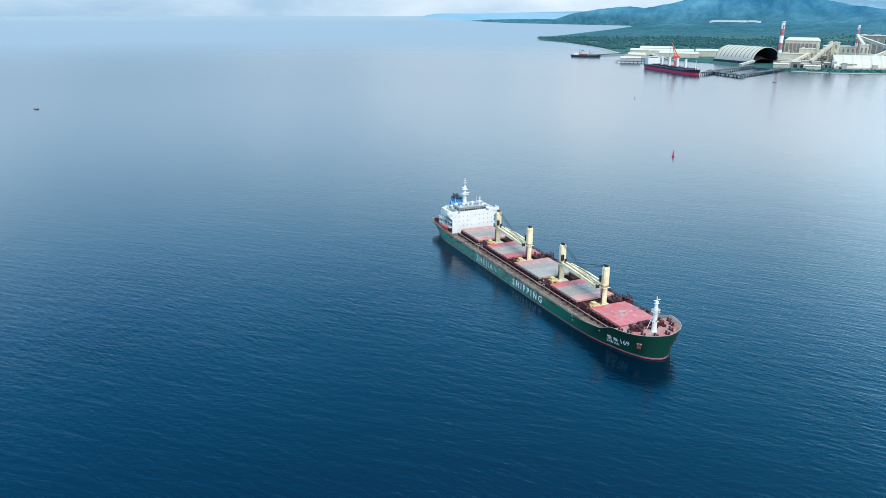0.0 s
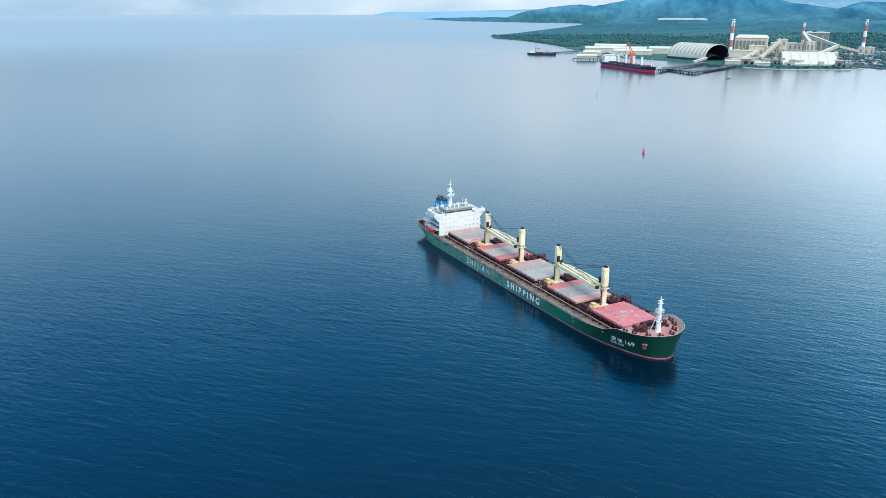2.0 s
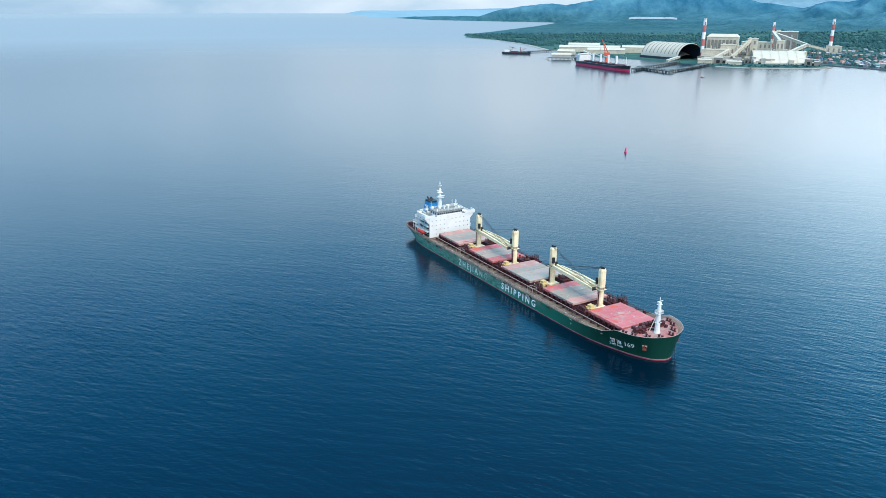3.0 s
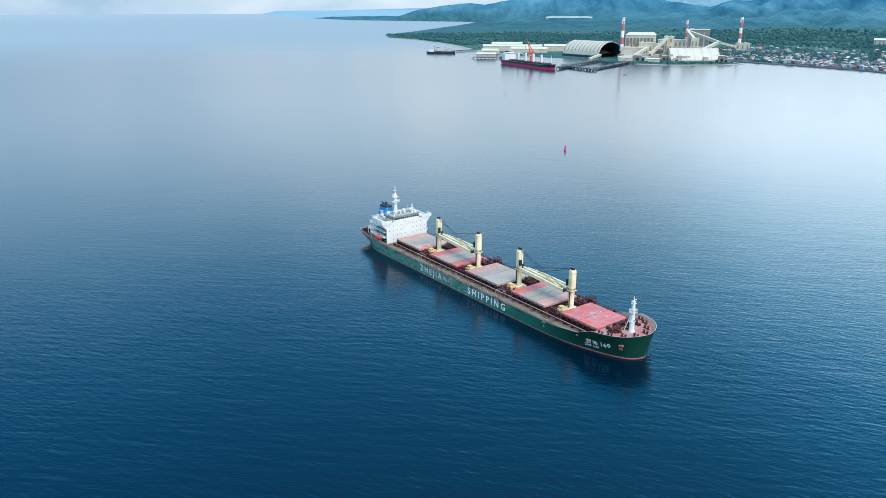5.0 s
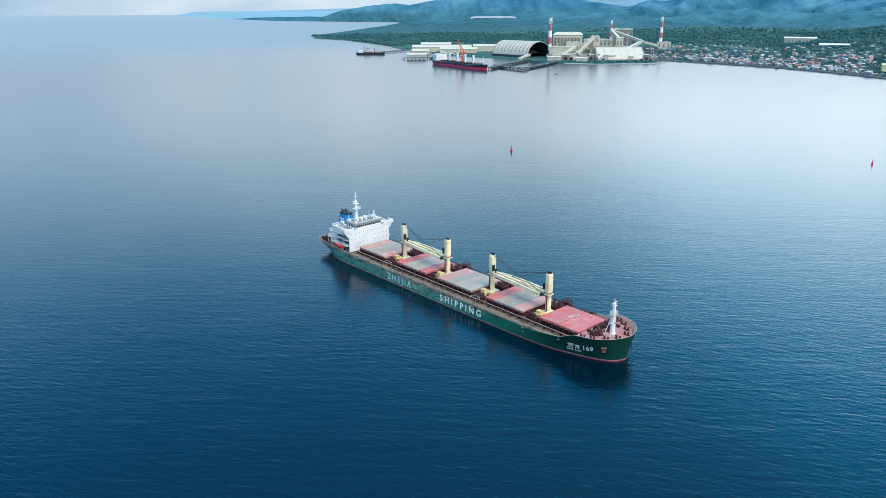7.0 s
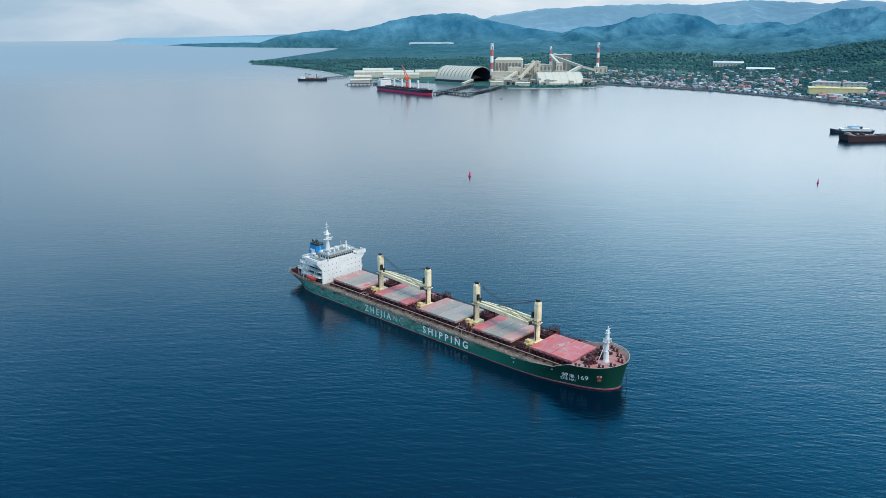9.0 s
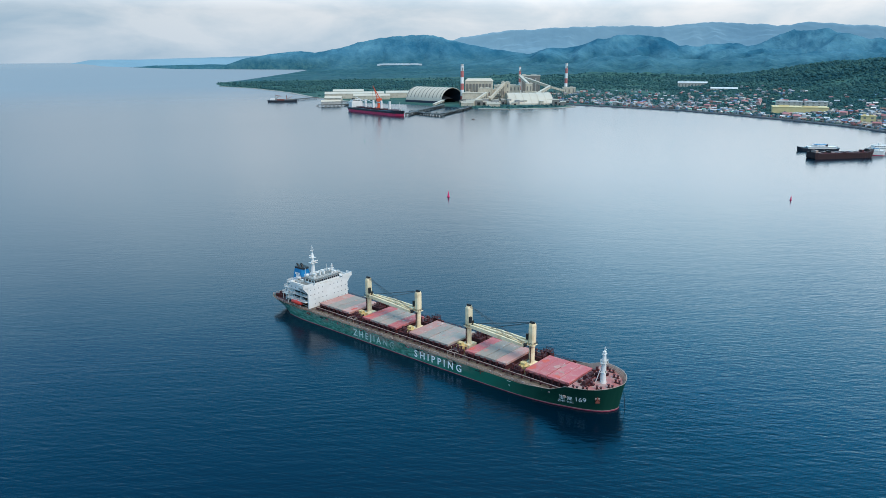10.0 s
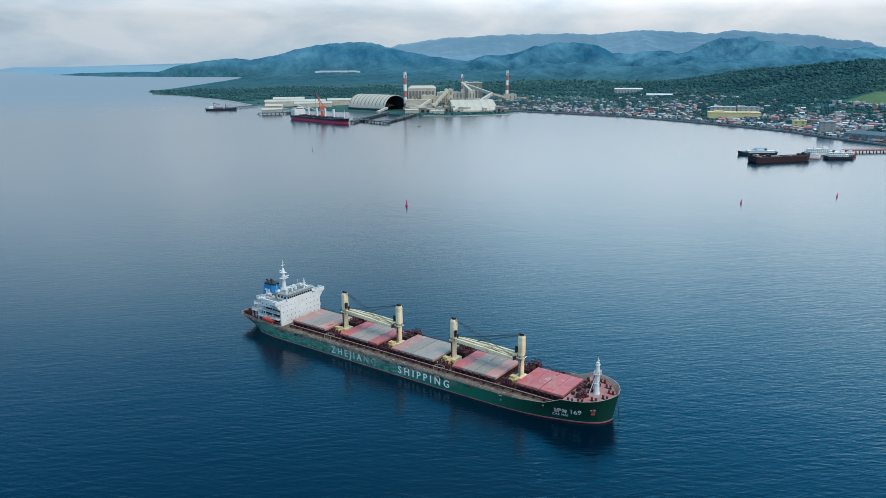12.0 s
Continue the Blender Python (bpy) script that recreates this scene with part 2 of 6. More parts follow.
# paler blue and glow put thicker haze into the far range's colour
HAZY_FAR_HILL = foliage_material("hazy_far_hill_woods", (0.140, 0.252, 0.330), (0.168, 0.282, 0.355), 420, 0.25, 14)


def hull_material():
    """Green hull paint: fresh and dark at the bow, chalky with teal scrapes and dark repaint patches aft."""
    m, t, b = nodes_of("green_hull_paint")
    n, l = t.nodes, t.links
    tc = n.new("ShaderNodeTexCoord")
    sp = n.new("ShaderNodeSeparateXYZ")
    l.new(tc.outputs["Object"], sp.inputs[0])

    def along(x0, x1, top=1.0):
        r = n.new("ShaderNodeMapRange")
        r.interpolation_type = "SMOOTHSTEP"
        r.inputs["From Min"].default_value, r.inputs["From Max"].default_value, r.inputs["To Max"].default_value = x0, x1, top
        l.new(sp.outputs["X"], r.inputs["Value"])
        return r.outputs[0]

    def noise(stretch, scale, detail, lo, hi):
        mp = n.new("ShaderNodeMapping")
        mp.inputs["Scale"].default_value = stretch
        l.new(tc.outputs["Object"], mp.inputs[0])
        tx = n.new("ShaderNodeTexNoise")
        tx.inputs["Scale"].default_value, tx.inputs["Detail"].default_value, tx.inputs["Roughness"].default_value = scale, detail, 0.65
        l.new(mp.outputs[0], tx.inputs["Vector"])
        r = n.new("ShaderNodeMapRange")
        r.inputs["From Min"].default_value, r.inputs["From Max"].default_value = lo, hi
        l.new(tx.outputs["Fac"], r.inputs["Value"])
        return r.outputs[0]

    def times(a, v):
        k = n.new("ShaderNodeMath")
        k.operation = "MULTIPLY"
        l.new(a, k.inputs[0])
        l.new(v, k.inputs[1])
        return k.outputs[0]

    def over(under, color, fac):
        k = n.new("ShaderNodeMix")
        k.data_type = "RGBA"
        l.new(fac, k.inputs[0])
        if under is None:
            k.inputs[6].default_value = (0.003, 0.042, 0.027, 1)
        else:
            l.new(under, k.inputs[6])
        k.inputs[7].default_value = (*color, 1)
        return k.outputs[2]

    c = over(None, (0.009, 0.132, 0.088), along(50, 14))
    c = over(c, (0.030, 0.185, 0.145), times(noise((0.05, 1, 0.5), 1.0, 5, 0.42, 0.66), along(30, -10, 0.7)))
    c = over(c, (0.135, 0.350, 0.285), times(noise((0.30, 1, 1.3), 1.0, 9, 0.43, 0.62), along(8, -22, 0.95)))
    c = over(c, (0.006, 0.030, 0.026), times(noise((0.5, 1, 0.45), 1.0, 8, 0.56, 0.66), along(2, -24, 0.85)))
    c = over(c, (0.16, 0.10, 0.075), times(noise((0.9, 1, 0.22), 1.0, 4, 0.64, 0.70), along(10, -10, 0.5)))
    # chalky streaks running down the plating
    c = over(c, (0.020, 0.088, 0.062), times(noise((0.45, 1, 0.10), 1.0, 7, 0.46, 0.70), along(70, 40, 0.6)))
    # scraped, dusty plating below the sheer of the after body
    sheer = n.new("ShaderNodeMapRange")
    sheer.inputs["From Min"].default_value, sheer.inputs["From Max"].default_value = 2.0, 4.2
    l.new(sp.outputs["Z"], sheer.inputs["Value"])
    worn = times(noise((0.16, 1, 0.5), 1.0, 8, 0.47, 0.56), along(22, -6, 0.9))
    c = over(c, (0.23, 0.20, 0.165), times(worn, sheer.outputs[0]))
    c = over(c, (0.030, 0.020, 0.018), times(times(noise((0.7, 1, 0.8), 1.3, 8, 0.55, 0.62), along(26, 0, 0.9)), sheer.outputs[0]))
    l.new(c, b.inputs["Base Color"])
    b.inputs["Roughness"].default_value = 0.5
    b.inputs["Specular IOR Level"].default_value = 0.35
    return m


HULL_GREEN = hull_material()
MARK_PINK = surface("faded_stripe_paint", (0.46, 0.30, 0.29), 0.6, stain=(0.20, 0.10, 0.09), amount=0.7, size=4)
BOOT_RED = surface("red_boot_topping", (0.36, 0.055, 0.085), 0.6, amount=0.5, size=3)
DECK_TAN = surface("worn_deck_paint", (0.170, 0.125, 0.090), 0.75, stain=(0.065, 0.040, 0.032), amount=0.85, size=4, grain=0.3, edge=(0.47, 0.58))
DECK_RED = surface("red_deck_paint", (0.40, 0.14, 0.13), 0.7, stain=(0.34, 0.26, 0.23), amount=0.8, size=4, grain=0.3, edge=(0.46, 0.56))
MAROON = surface("maroon_steel", (0.072, 0.015, 0.018), 0.65, stain=(0.03, 0.015, 0.015), amount=0.6, size=2, grain=0.25)
COVER_RED = surface("faded_red_cover", (0.47, 0.115, 0.12), 0.6, stain=(0.46, 0.20, 0.18), amount=0.75, size=3, grain=0.22, pieces=0.12, edge=(0.5, 0.62))
COVER_PINK = surface("pink_grey_cover", (0.44, 0.22, 0.19), 0.65, stain=(0.42, 0.32, 0.28), amount=0.8, size=3, grain=0.22, pieces=0.12, edge=(0.5, 0.62))
COVER_GREY = surface("dusty_grey_cover", (0.29, 0.255, 0.22), 0.65, stain=(0.40, 0.26, 0.22), amount=0.75, size=3, grain=0.22, pieces=0.10, edge=(0.5, 0.62))
CREAM = surface("cream_crane_paint", (0.85, 0.70, 0.46), 0.5, stain=(0.50, 0.33, 0.15), amount=0.55, size=3, grain=0.08)
YELLOW = surface("yellow_paint", (0.60, 0.45, 0.20), 0.55, stain=(0.45, 0.26, 0.08), amount=0.5, size=2)
WHITE = surface("white_ship_paint", (0.71, 0.69, 0.66), 0.5, stain=(0.55, 0.50, 0.45), amount=0.35, size=4, grain=0.05)
LETTER_WORN = surface("worn_letter_paint", (0.44, 0.54, 0.50), 0.65, stain=(0.020, 0.11, 0.085), amount=0.65, size=2.0, grain=0.15, edge=(0.40, 0.54))
LETTER_WHITE = surface("white_letter_paint", (0.62, 0.70, 0.66), 0.6, stain=(0.10, 0.24, 0.20), amount=0.4, size=2.5, grain=0.1)
MARK_WHITE = surface("fresh_white_lettering", (0.86, 0.87, 0.86), 0.5, stain=(0.6, 0.66, 0.62), amount=0.3, size=2, grain=0.05)
WINDOW_GREY = surface("grey_window_glass", (0.17, 0.18, 0.20), 0.15, amount=0.1, size=2, spec=0.6)
DARK_GLASS = surface("dark_window_glass", (0.02, 0.025, 0.03), 0.1, amount=0.1, size=2, spec=0.6)
BLUE = surface("blue_funnel_paint", (0.007, 0.18, 0.40), 0.45, amount=0.3, size=2, grain=0.08)
BLACK = surface("black_steel", (0.015, 0.016, 0.018), 0.5, amount=0.3, size=1.5)
GREY_ROOF = surface("grey_green_deck", (0.20, 0.20, 0.185), 0.7, amount=0.4, size=3)
ORANGE = surface("orange_lifeboat", (0.72, 0.06, 0.04), 0.4, amount=0.2, size=2)
RUST = surface("rusty_steel", (0.20, 0.045, 0.03), 0.75, stain=(0.09, 0.04, 0.03), amount=0.6, size=1.5, grain=0.25)
BULWARK = surface("pale_bulwark_paint", (0.38, 0.29, 0.25), 0.65, stain=(0.25, 0.15, 0.12), amount=0.5, size=2)
CABLE = surface("greased_wire_rope", (0.03, 0.04, 0.05), 0.5, amount=0.2, size=1)
BUOY_RED = surface("red_buoy_paint", (0.70, 0.02, 0.12), 0.45, amount=0.3, size=1)
BUOY_GREEN = surface("green_buoy_paint", (0.03, 0.25, 0.16), 0.45, amount=0.3, size=1)
CONCRETE = surface("weathered_concrete", (0.36, 0.35, 0.33), 0.8, amount=0.4, size=8, grain=0.15)
DARK_PIER = surface("dark_wet_concrete", (0.09, 0.10, 0.10), 0.7, amount=0.5, size=6, grain=0.2)
PLANT = surface("cream_plant_cladding", (0.52, 0.46, 0.36), 0.65, stain=(0.32, 0.28, 0.22), amount=0.7, size=9, grain=0.06)
PLANT_ROOF = surface("pale_sheet_roof", (0.55, 0.50, 0.41), 0.6, stain=(0.46, 0.41, 0.33), amount=0.5, size=18, grain=0.06)
PLANT_DARK = surface("shaded_steelwork", (0.20, 0.19, 0.17), 0.7, amount=0.4, size=6)
CHIM_RED = surface("red_chimney_band", (0.50, 0.14, 0.13), 0.6, amount=0.3, size=6)
CHIM_WHITE = surface("white_chimney_band", (0.78, 0.76, 0.74), 0.6, amount=0.3, size=6)
COAL = surface("coal_heap", (0.018, 0.020, 0.025), 0.9, amount=0.4, size=6)
# dark colour painted for the shed's inner shade, also its dark base wall
SHED_SHADE_AND_WALL = surface("shed_shade_and_base_wall", (0.03, 0.04, 0.06), 0.8, amount=0.3, size=6)
RED_HULL = surface("red_antifouling", (0.62, 0.045, 0.11), 0.5, amount=0.3, size=8)
BLACK_HULL = surface("black_hull_paint", (0.015, 0.02, 0.03), 0.45, amount=0.3, size=8)
CRANE_ORANGE = surface("orange_crane_paint", (0.62, 0.10, 0.04), 0.5, amount=0.3, size=4)
GRASS = surface("meadow_grass", (0.075, 0.135, 0.045), 0.9, stain=(0.04, 0.09, 0.035), amount=0.6, size=25, grain=0.2)
SEAWALL = surface("dark_seawall_stone", (0.13, 0.13, 0.14), 0.8, stain=(0.06, 0.06, 0.07), amount=0.6, size=5, grain=0.3)
BARGE_RUST = surface("rusted_barge_plate", (0.036, 0.014, 0.015), 0.75, stain=(0.018, 0.010, 0.011), amount=0.6, size=5, grain=0.2, stretch=(1, 1, 0.4))
PIER_RED = surface("red_brown_pier_deck", (0.34, 0.11, 0.08), 0.75, amount=0.4, size=5)
YELLOW_WALL = surface("pale_yellow_wall", (0.66, 0.52, 0.26), 0.7, amount=0.25, size=10, grain=0.05)
PALE_FLAT = surface("pale_river_flat", (0.30, 0.35, 0.38), 0.8, amount=0.3, size=60)
SAND = surface("pale_wet_sand", (0.34, 0.31, 0.27), 0.85, amount=0.4, size=15)


# ---- building helpers ----
class Shape:
    """Collects plain solids into one mesh."""

    def __init__(self):
        self.v, self.f = [], []

    def add(self, verts, faces):
        k = len(self.v)
        self.v += [tuple(p) for p in verts]
        self.f += [tuple(i + k for i in f) for f in faces]
        return self

    def box(self, x0, x1, y0, y1, z0, z1, m=None):
        vs = [Vector((x, y, z)) for z in (z0, z1) for x, y in ((x0, y0), (x1, y0), (x1, y1), (x0, y1))]
        if m:
            vs = [m @ p for p in vs]
        return self.add(vs, [(3, 2, 1, 0), (4, 5, 6, 7), (0, 1, 5, 4), (1, 2, 6, 5), (2, 3, 7, 6), (3, 0, 4, 7)])

    def bar(self, p, q, w, h=None, w1=None, h1=None):
        """A straight bar from p to q, w wide and h high, tapering to w1 by h1."""
        p, q = Vector(p), Vector(q)
        h = h or w
        w1, h1 = w1 or w, h1 or h
        d = (q - p).normalized()
        a = d.cross(Vector((0, 0, 1)))
        a = a.normalized() if a.length > 1e-3 else Vector((1, 0, 0))
        b = a.cross(d).normalized()
        vs = [c + a * sx * ww / 2 + b * sy * hh / 2 for c, ww, hh in ((p, w, h), (q, w1, h1)) for sx, sy in ((-1, -1), (1, -1), (1, 1), (-1, 1))]
        return self.add(vs, [(3, 2, 1, 0), (4, 5, 6, 7), (0, 1, 5, 4), (1, 2, 6, 5), (2, 3, 7, 6), (3, 0, 4, 7)])

    def tube(self, p, q, r, r1=None, n=10):
        p, q = Vector(p), Vector(q)
        r1 = r if r1 is None else r1
        d = (q - p).normalized()
        a = d.orthogonal().normalized()
        b = d.cross(a)
        vs = [c + (a * math.cos(i * math.tau / n) + b * math.sin(i * math.tau / n)) * rr for c, rr in ((p, r), (q, r1)) for i in range(n)]
        fs = [(i, (i + 1) % n, n + (i + 1) % n, n + i) for i in range(n)]
        return self.add(vs, fs + [tuple(reversed(range(n))), tuple(range(n, 2 * n))])

    def loft(self, rings, closed=True, caps=True):
        n = len(rings[0])
        vs = [p for ring in rings for p in ring]
        fs = []
        for j in range(len(rings) - 1):
            for i in range(n if closed else n - 1):
                k = (i + 1) % n
                fs.append((j * n + i, j * n + k, (j + 1) * n + k, (j + 1) * n + i))
        if caps and closed:
            fs += [tuple(reversed(range(n))), tuple(range((len(rings) - 1) * n, len(rings) * n))]
        return self.add(vs, fs)

    def ball(self, c, rx, ry, rz, n=8, m=5):
        rings = []
        for j in range(m + 1):
            a = -math.pi / 2 + math.pi * j / m
            k = max(math.cos(a), 0.02)
            rings.append([(c[0] + rx * k * math.cos(i * math.tau / n), c[1] + ry * k * math.sin(i * math.tau / n), c[2] + rz * math.sin(a)) for i in range(n)])
        return self.loft(rings)

    def data(self, name, smooth=False):
        me = bpy.data.meshes.new(name)
        me.from_pydata(self.v, [], self.f)
        if smooth:
            me.polygons.foreach_set("use_smooth", [True] * len(me.polygons))
        me.update()
        return me


def part(name, shape, material, parent, label="", m=None, smooth=False):
    """Links a shape (or ready mesh data) as one mesh object under a thing or a part."""
    me = shape if isinstance(shape, bpy.types.Mesh) else shape.data(name, smooth)
    if material and not me.materials:
        me.materials.append(material)
    ob = new(name, me)
    ob.parent = parent
    if m:
        ob.matrix_basis = m
    return tagged(ob, label)


def thing(name, m, label, category, group="", kind=""):
    ob = new(name)
    ob.empty_display_size = 1.0
    ob.matrix_basis = m
    return tagged(ob, label, category, group, kind)


def single(name, shape, material, label, category, group="", kind="", m=None, smooth=False):
    ob = part(name, shape, material, None, "", m, smooth)
    return tagged(ob, label, category, group, kind)


def wave(x, y, seed, scale, octaves=5, gain=0.5):
    """Smooth value noise, about -1 to 1, on arrays."""
    total, amp, norm = np.zeros_like(x, dtype=float), 1.0, 0.0
    for o in range(octaves):
        u, v = x / scale * 2 ** o + 17.3 * seed, y / scale * 2 ** o + 9.1 * seed
        i, j = np.floor(u), np.floor(v)
        fu, fv = u - i, v - j
        fu, fv = fu * fu * (3 - 2 * fu), fv * fv * (3 - 2 * fv)

        def rnd(a, b):
            h = np.sin(a * 127.1 + b * 311.7 + seed * 74.7 + o * 13.1) * 43758.5453
            return (h - np.floor(h)) * 2 - 1
        total += amp * ((rnd(i, j) * (1 - fu) + rnd(i + 1, j) * fu) * (1 - fv) + (rnd(i, j + 1) * (1 - fu) + rnd(i + 1, j + 1) * fu) * fv)
        norm += amp
        amp *= gain
    return total / norm * 1.6


# ---- sea, land and hills ----
CENTRE = (-45.0, 25.0)          # the middle of the bay's near water
EYE_HEIGHT = 116.0
NEAR, SPAN = 3000.0, 1850.0     # past NEAR the distance is drawn together, to a rim at NEAR + SPAN


def drawn(true):
    """Distance as built, for a true distance: unchanged up to NEAR, then closer and closer to the rim."""
    true = np.asarray(true, dtype=float)
    return np.where(true < NEAR, true, NEAR + SPAN * (1 - np.exp(-(np.maximum(true, NEAR) - NEAR) / SPAN)))


def lift(true):
    """Height of the sea's surface as built, so that the drawn-in distance still meets the horizon."""
    true = np.maximum(np.asarray(true, dtype=float), 1.0)
    fall = EYE_HEIGHT / true + np.maximum(true - NEAR, 0) ** 2 / (2 * 7.3e6 * true)
    return np.where(true < NEAR, 0.0, EYE_HEIGHT - drawn(true) * fall)


def place_far(x, y, h=0.0):
    """A true place (metres east, north, up) as built."""
    dx, dy = x - CENTRE[0], y - CENTRE[1]
    true = np.hypot(dx, dy)
    k = drawn(true) / np.maximum(true, 1.0)
    return CENTRE[0] + dx * k, CENTRE[1] + dy * k, lift(true) + h * k


def polar_sheet(name, az, rings, material, height=None, keep=None, smooth=True):
    """A sheet over azimuths (degrees from north) and true distances."""
    a, d = np.meshgrid(np.radians(az), rings)
    x, y = CENTRE[0] + np.sin(a) * d, CENTRE[1] + np.cos(a) * d
    h = height(x, y) if height else np.zeros_like(x)
    bx, by, bz = place_far(x, y, h)
    n, m = len(az), len(rings)
    verts = np.stack([bx, by, bz], -1).reshape(-1, 3)
    idx = np.arange(n * m).reshape(m, n)
    quads = np.stack([idx[:-1, :-1], idx[:-1, 1:], idx[1:, 1:], idx[1:, :-1]], -1).reshape(-1, 4)
    if keep:
        quads = quads[(h.reshape(-1)[quads] > keep).any(1)]
    me = bpy.data.meshes.new(name)
    me.vertices.add(len(verts))
    me.vertices.foreach_set("co", verts.ravel())
    me.loops.add(quads.size)
    me.loops.foreach_set("vertex_index", quads[:, ::-1].ravel())
    me.polygons.add(len(quads))
    me.polygons.foreach_set("loop_start", np.arange(0, quads.size, 4))
    me.polygons.foreach_set("loop_total", np.full(len(quads), 4))
    me.polygons.foreach_set("use_smooth", np.full(len(quads), smooth))
    me.update()
    me.validate()
    me.materials.append(material)
    return new(name, me)


def true_of(built):
    built = np.asarray(built, dtype=float)
    return np.where(built < NEAR, built, NEAR - SPAN * np.log(np.maximum(1 - (built - NEAR) / SPAN, 1e-6)))


sea_rings = true_of(np.concatenate([[0.01], np.linspace(60, 3000, 30), np.linspace(3060, 4847, 34)]))
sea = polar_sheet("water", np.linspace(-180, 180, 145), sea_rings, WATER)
tagged(sea, "deep blue rippled sea under an overcast sky, haze painted into the far water", "sea", kind="structure")

# the coast, from the spit round the bay to the town, and round the far shore
COAST = [(40, 3290), (48, 2985), (145, 2780), (228, 2440), (262, 2120), (330, 1850), (420, 1725), (500, 1600), (520, 1535), (575, 1496), (690, 1488), (738, 1512), (742, 1590), (762, 1580), (832, 1455),
         (890, 1328), (914, 1182), (926, 1048), (926, 925), (908, 855), (895, 795), (889, 731), (885, 500), (880, -400), (7000, -400), (9000, 9000), (6000, 14500), (-1900, 14500), (-1735, 12200), (-985, 9300),
         (-150, 6950), (800, 5990), (790, 5720), (560, 4900), (330, 4150), (170, 3640)]


def coast_distance(x, y):
    """Metres inland (plus) or out to sea (minus)."""
    best, inside = np.full(x.shape, 1e9), np.zeros(x.shape, bool)
    for (ax, ay), (bx, by) in zip(COAST, COAST[1:] + COAST[:1]):
        ux, uy = bx - ax, by - ay
        k = np.clip(((x - ax) * ux + (y - ay) * uy) / (ux * ux + uy * uy), 0, 1)
        best = np.minimum(best, np.hypot(x - ax - k * ux, y - ay - k * uy))
        if ay != by:
            cross = ((ay > y) != (by > y)) & (x < (bx - ax) * (y - ay) / (by - ay) + ax)
            inside ^= cross
    return np.where(inside, best, -best)


# ridges: distance, depth, height by azimuth
RIDGES = [
    (4100, 520, (16, 22, 27, 31, 36, 42, 47, 52, 58, 80), (0, 20, 55, 95, 70, 85, 120, 100, 130, 130)),
    (2700, 620, (30, 36, 40, 45, 49, 52, 55, 62, 80), (0, 0, 22, 62, 82, 94, 106, 128, 128)),
    (5200, 900, (8, 14, 20, 26, 32, 36, 41, 46, 52, 58, 80), (0, 5, 40, 120, 190, 150, 165, 215, 165, 190, 190)),
    (7000, 1000, (1, 2.5, 4, 6, 8, 9, 11, 13, 16.4, 18, 20, 22, 26, 80), (0, 30, 85, 118, 142, 122, 168, 228, 282, 255, 195, 150, 80, 100)),
    (11000, 1700, (14, 18, 20, 23, 27, 32.6, 35, 38.5, 40.5, 42.5, 45, 49, 51.6, 56, 80), (60, 200, 335, 415, 447, 492, 450, 508, 466, 440, 470, 420, 526, 515, 500)),
    (12800, 1500, (-9, -7, -3, 2, 8, 20), (0, 25, 45, 75, 110, 140)),
]


def land_height(x, y):
    inland = coast_distance(x, y)
    dx, dy = x - CENTRE[0], y - CENTRE[1]
    az, d = np.degrees(np.arctan2(dx, dy)), np.hypot(dx, dy)
    inland = inland + 6 * wave(x, y, 3, 45, 3)
    base = np.clip(inland * 0.25, -4, 2.2) + np.clip(inland - 60, 0, 1e9) * 0.010
    base = np.minimum(base, 14)
    hills = np.zeros_like(x)
    for k, (dc, depth, at, high) in enumerate(RIDGES):
        peak = np.interp(az, at, high) * (1 + (0.22 * wave(az * 60, d * 0, 91 + k, 160, 3) if 3000 < dc < 6000 else 0))
        bend = dc + depth * 0.35 * wave(az * 60, d * 0, 5 + k, 260, 3)
        rough = 1 + 0.22 * wave(x, y, 11 + k, depth * 0.9, 5, 0.6) + 0.04 * wave(x, y, 31 + k, 150, 3)
        shape = np.exp(-np.abs((d - bend) / depth) ** 1.7)
        crest = np.clip(1 - np.abs(d - bend) / depth, 0, 1)
        gully = 0.5 - 2.2 * np.abs(wave(np.radians(az) * dc, d * (1.0 if dc < 3000 else 0.35 if dc < 6000 else 0.12), 51 + k, 320 + dc * 0.04 if dc < 3000 else 300, 5, 0.6))
        one = peak * shape * (rough * (1 - crest) + crest * (1 + 0.035 * wave(az * 60, d * 0, 71 + k, 45, 4, 0.65))) + gully * peak * (0.22 if dc < 3000 else 0.50 if dc < 6000 else 0.24 if dc < 9000 else 0.10) * (1 - crest * 0.85) * shape
        hills = np.maximum(hills, one)
    inner = np.clip(inland / 250, 0, 1)
    return np.where(inland > 0, base + hills * inner, base)


land_az = np.linspace(-14, 80, 720)
near_rings = np.concatenate([np.arange(680, 2000, 7.0), np.arange(2000, 3420, 16.0)])
ground = polar_sheet("ground", land_az, near_rings, LAND, land_height, -1.0)
tagged(ground, "flat green coastal plain rising to a wooded slope", "land", kind="structure")
hills = polar_sheet("backdrop", np.linspace(-14, 80, 640), true_of(np.linspace(drawn(3400), drawn(8300), 150)), HAZY_HILL, land_height, -1.0)
tagged(hills, "wooded hills behind the bay, blue-green haze in their colour", "hills", kind="structure")
far_hills = polar_sheet("backdrop_far", np.linspace(-14, 80, 640), true_of(np.linspace(drawn(8200), 4844, 90)), HAZY_FAR_HILL, land_height, -1.0)
tagged(far_hills, "distant mountain range under cloud, pale blue haze in its colour", "hills", kind="structure")


# ---- the green bulk carrier ----
SHIP = pose(18.16, 287.17, 0, 0, 0, -59.72)     # x towards the bow, y to port, z from the waterline
DECK = 5.1
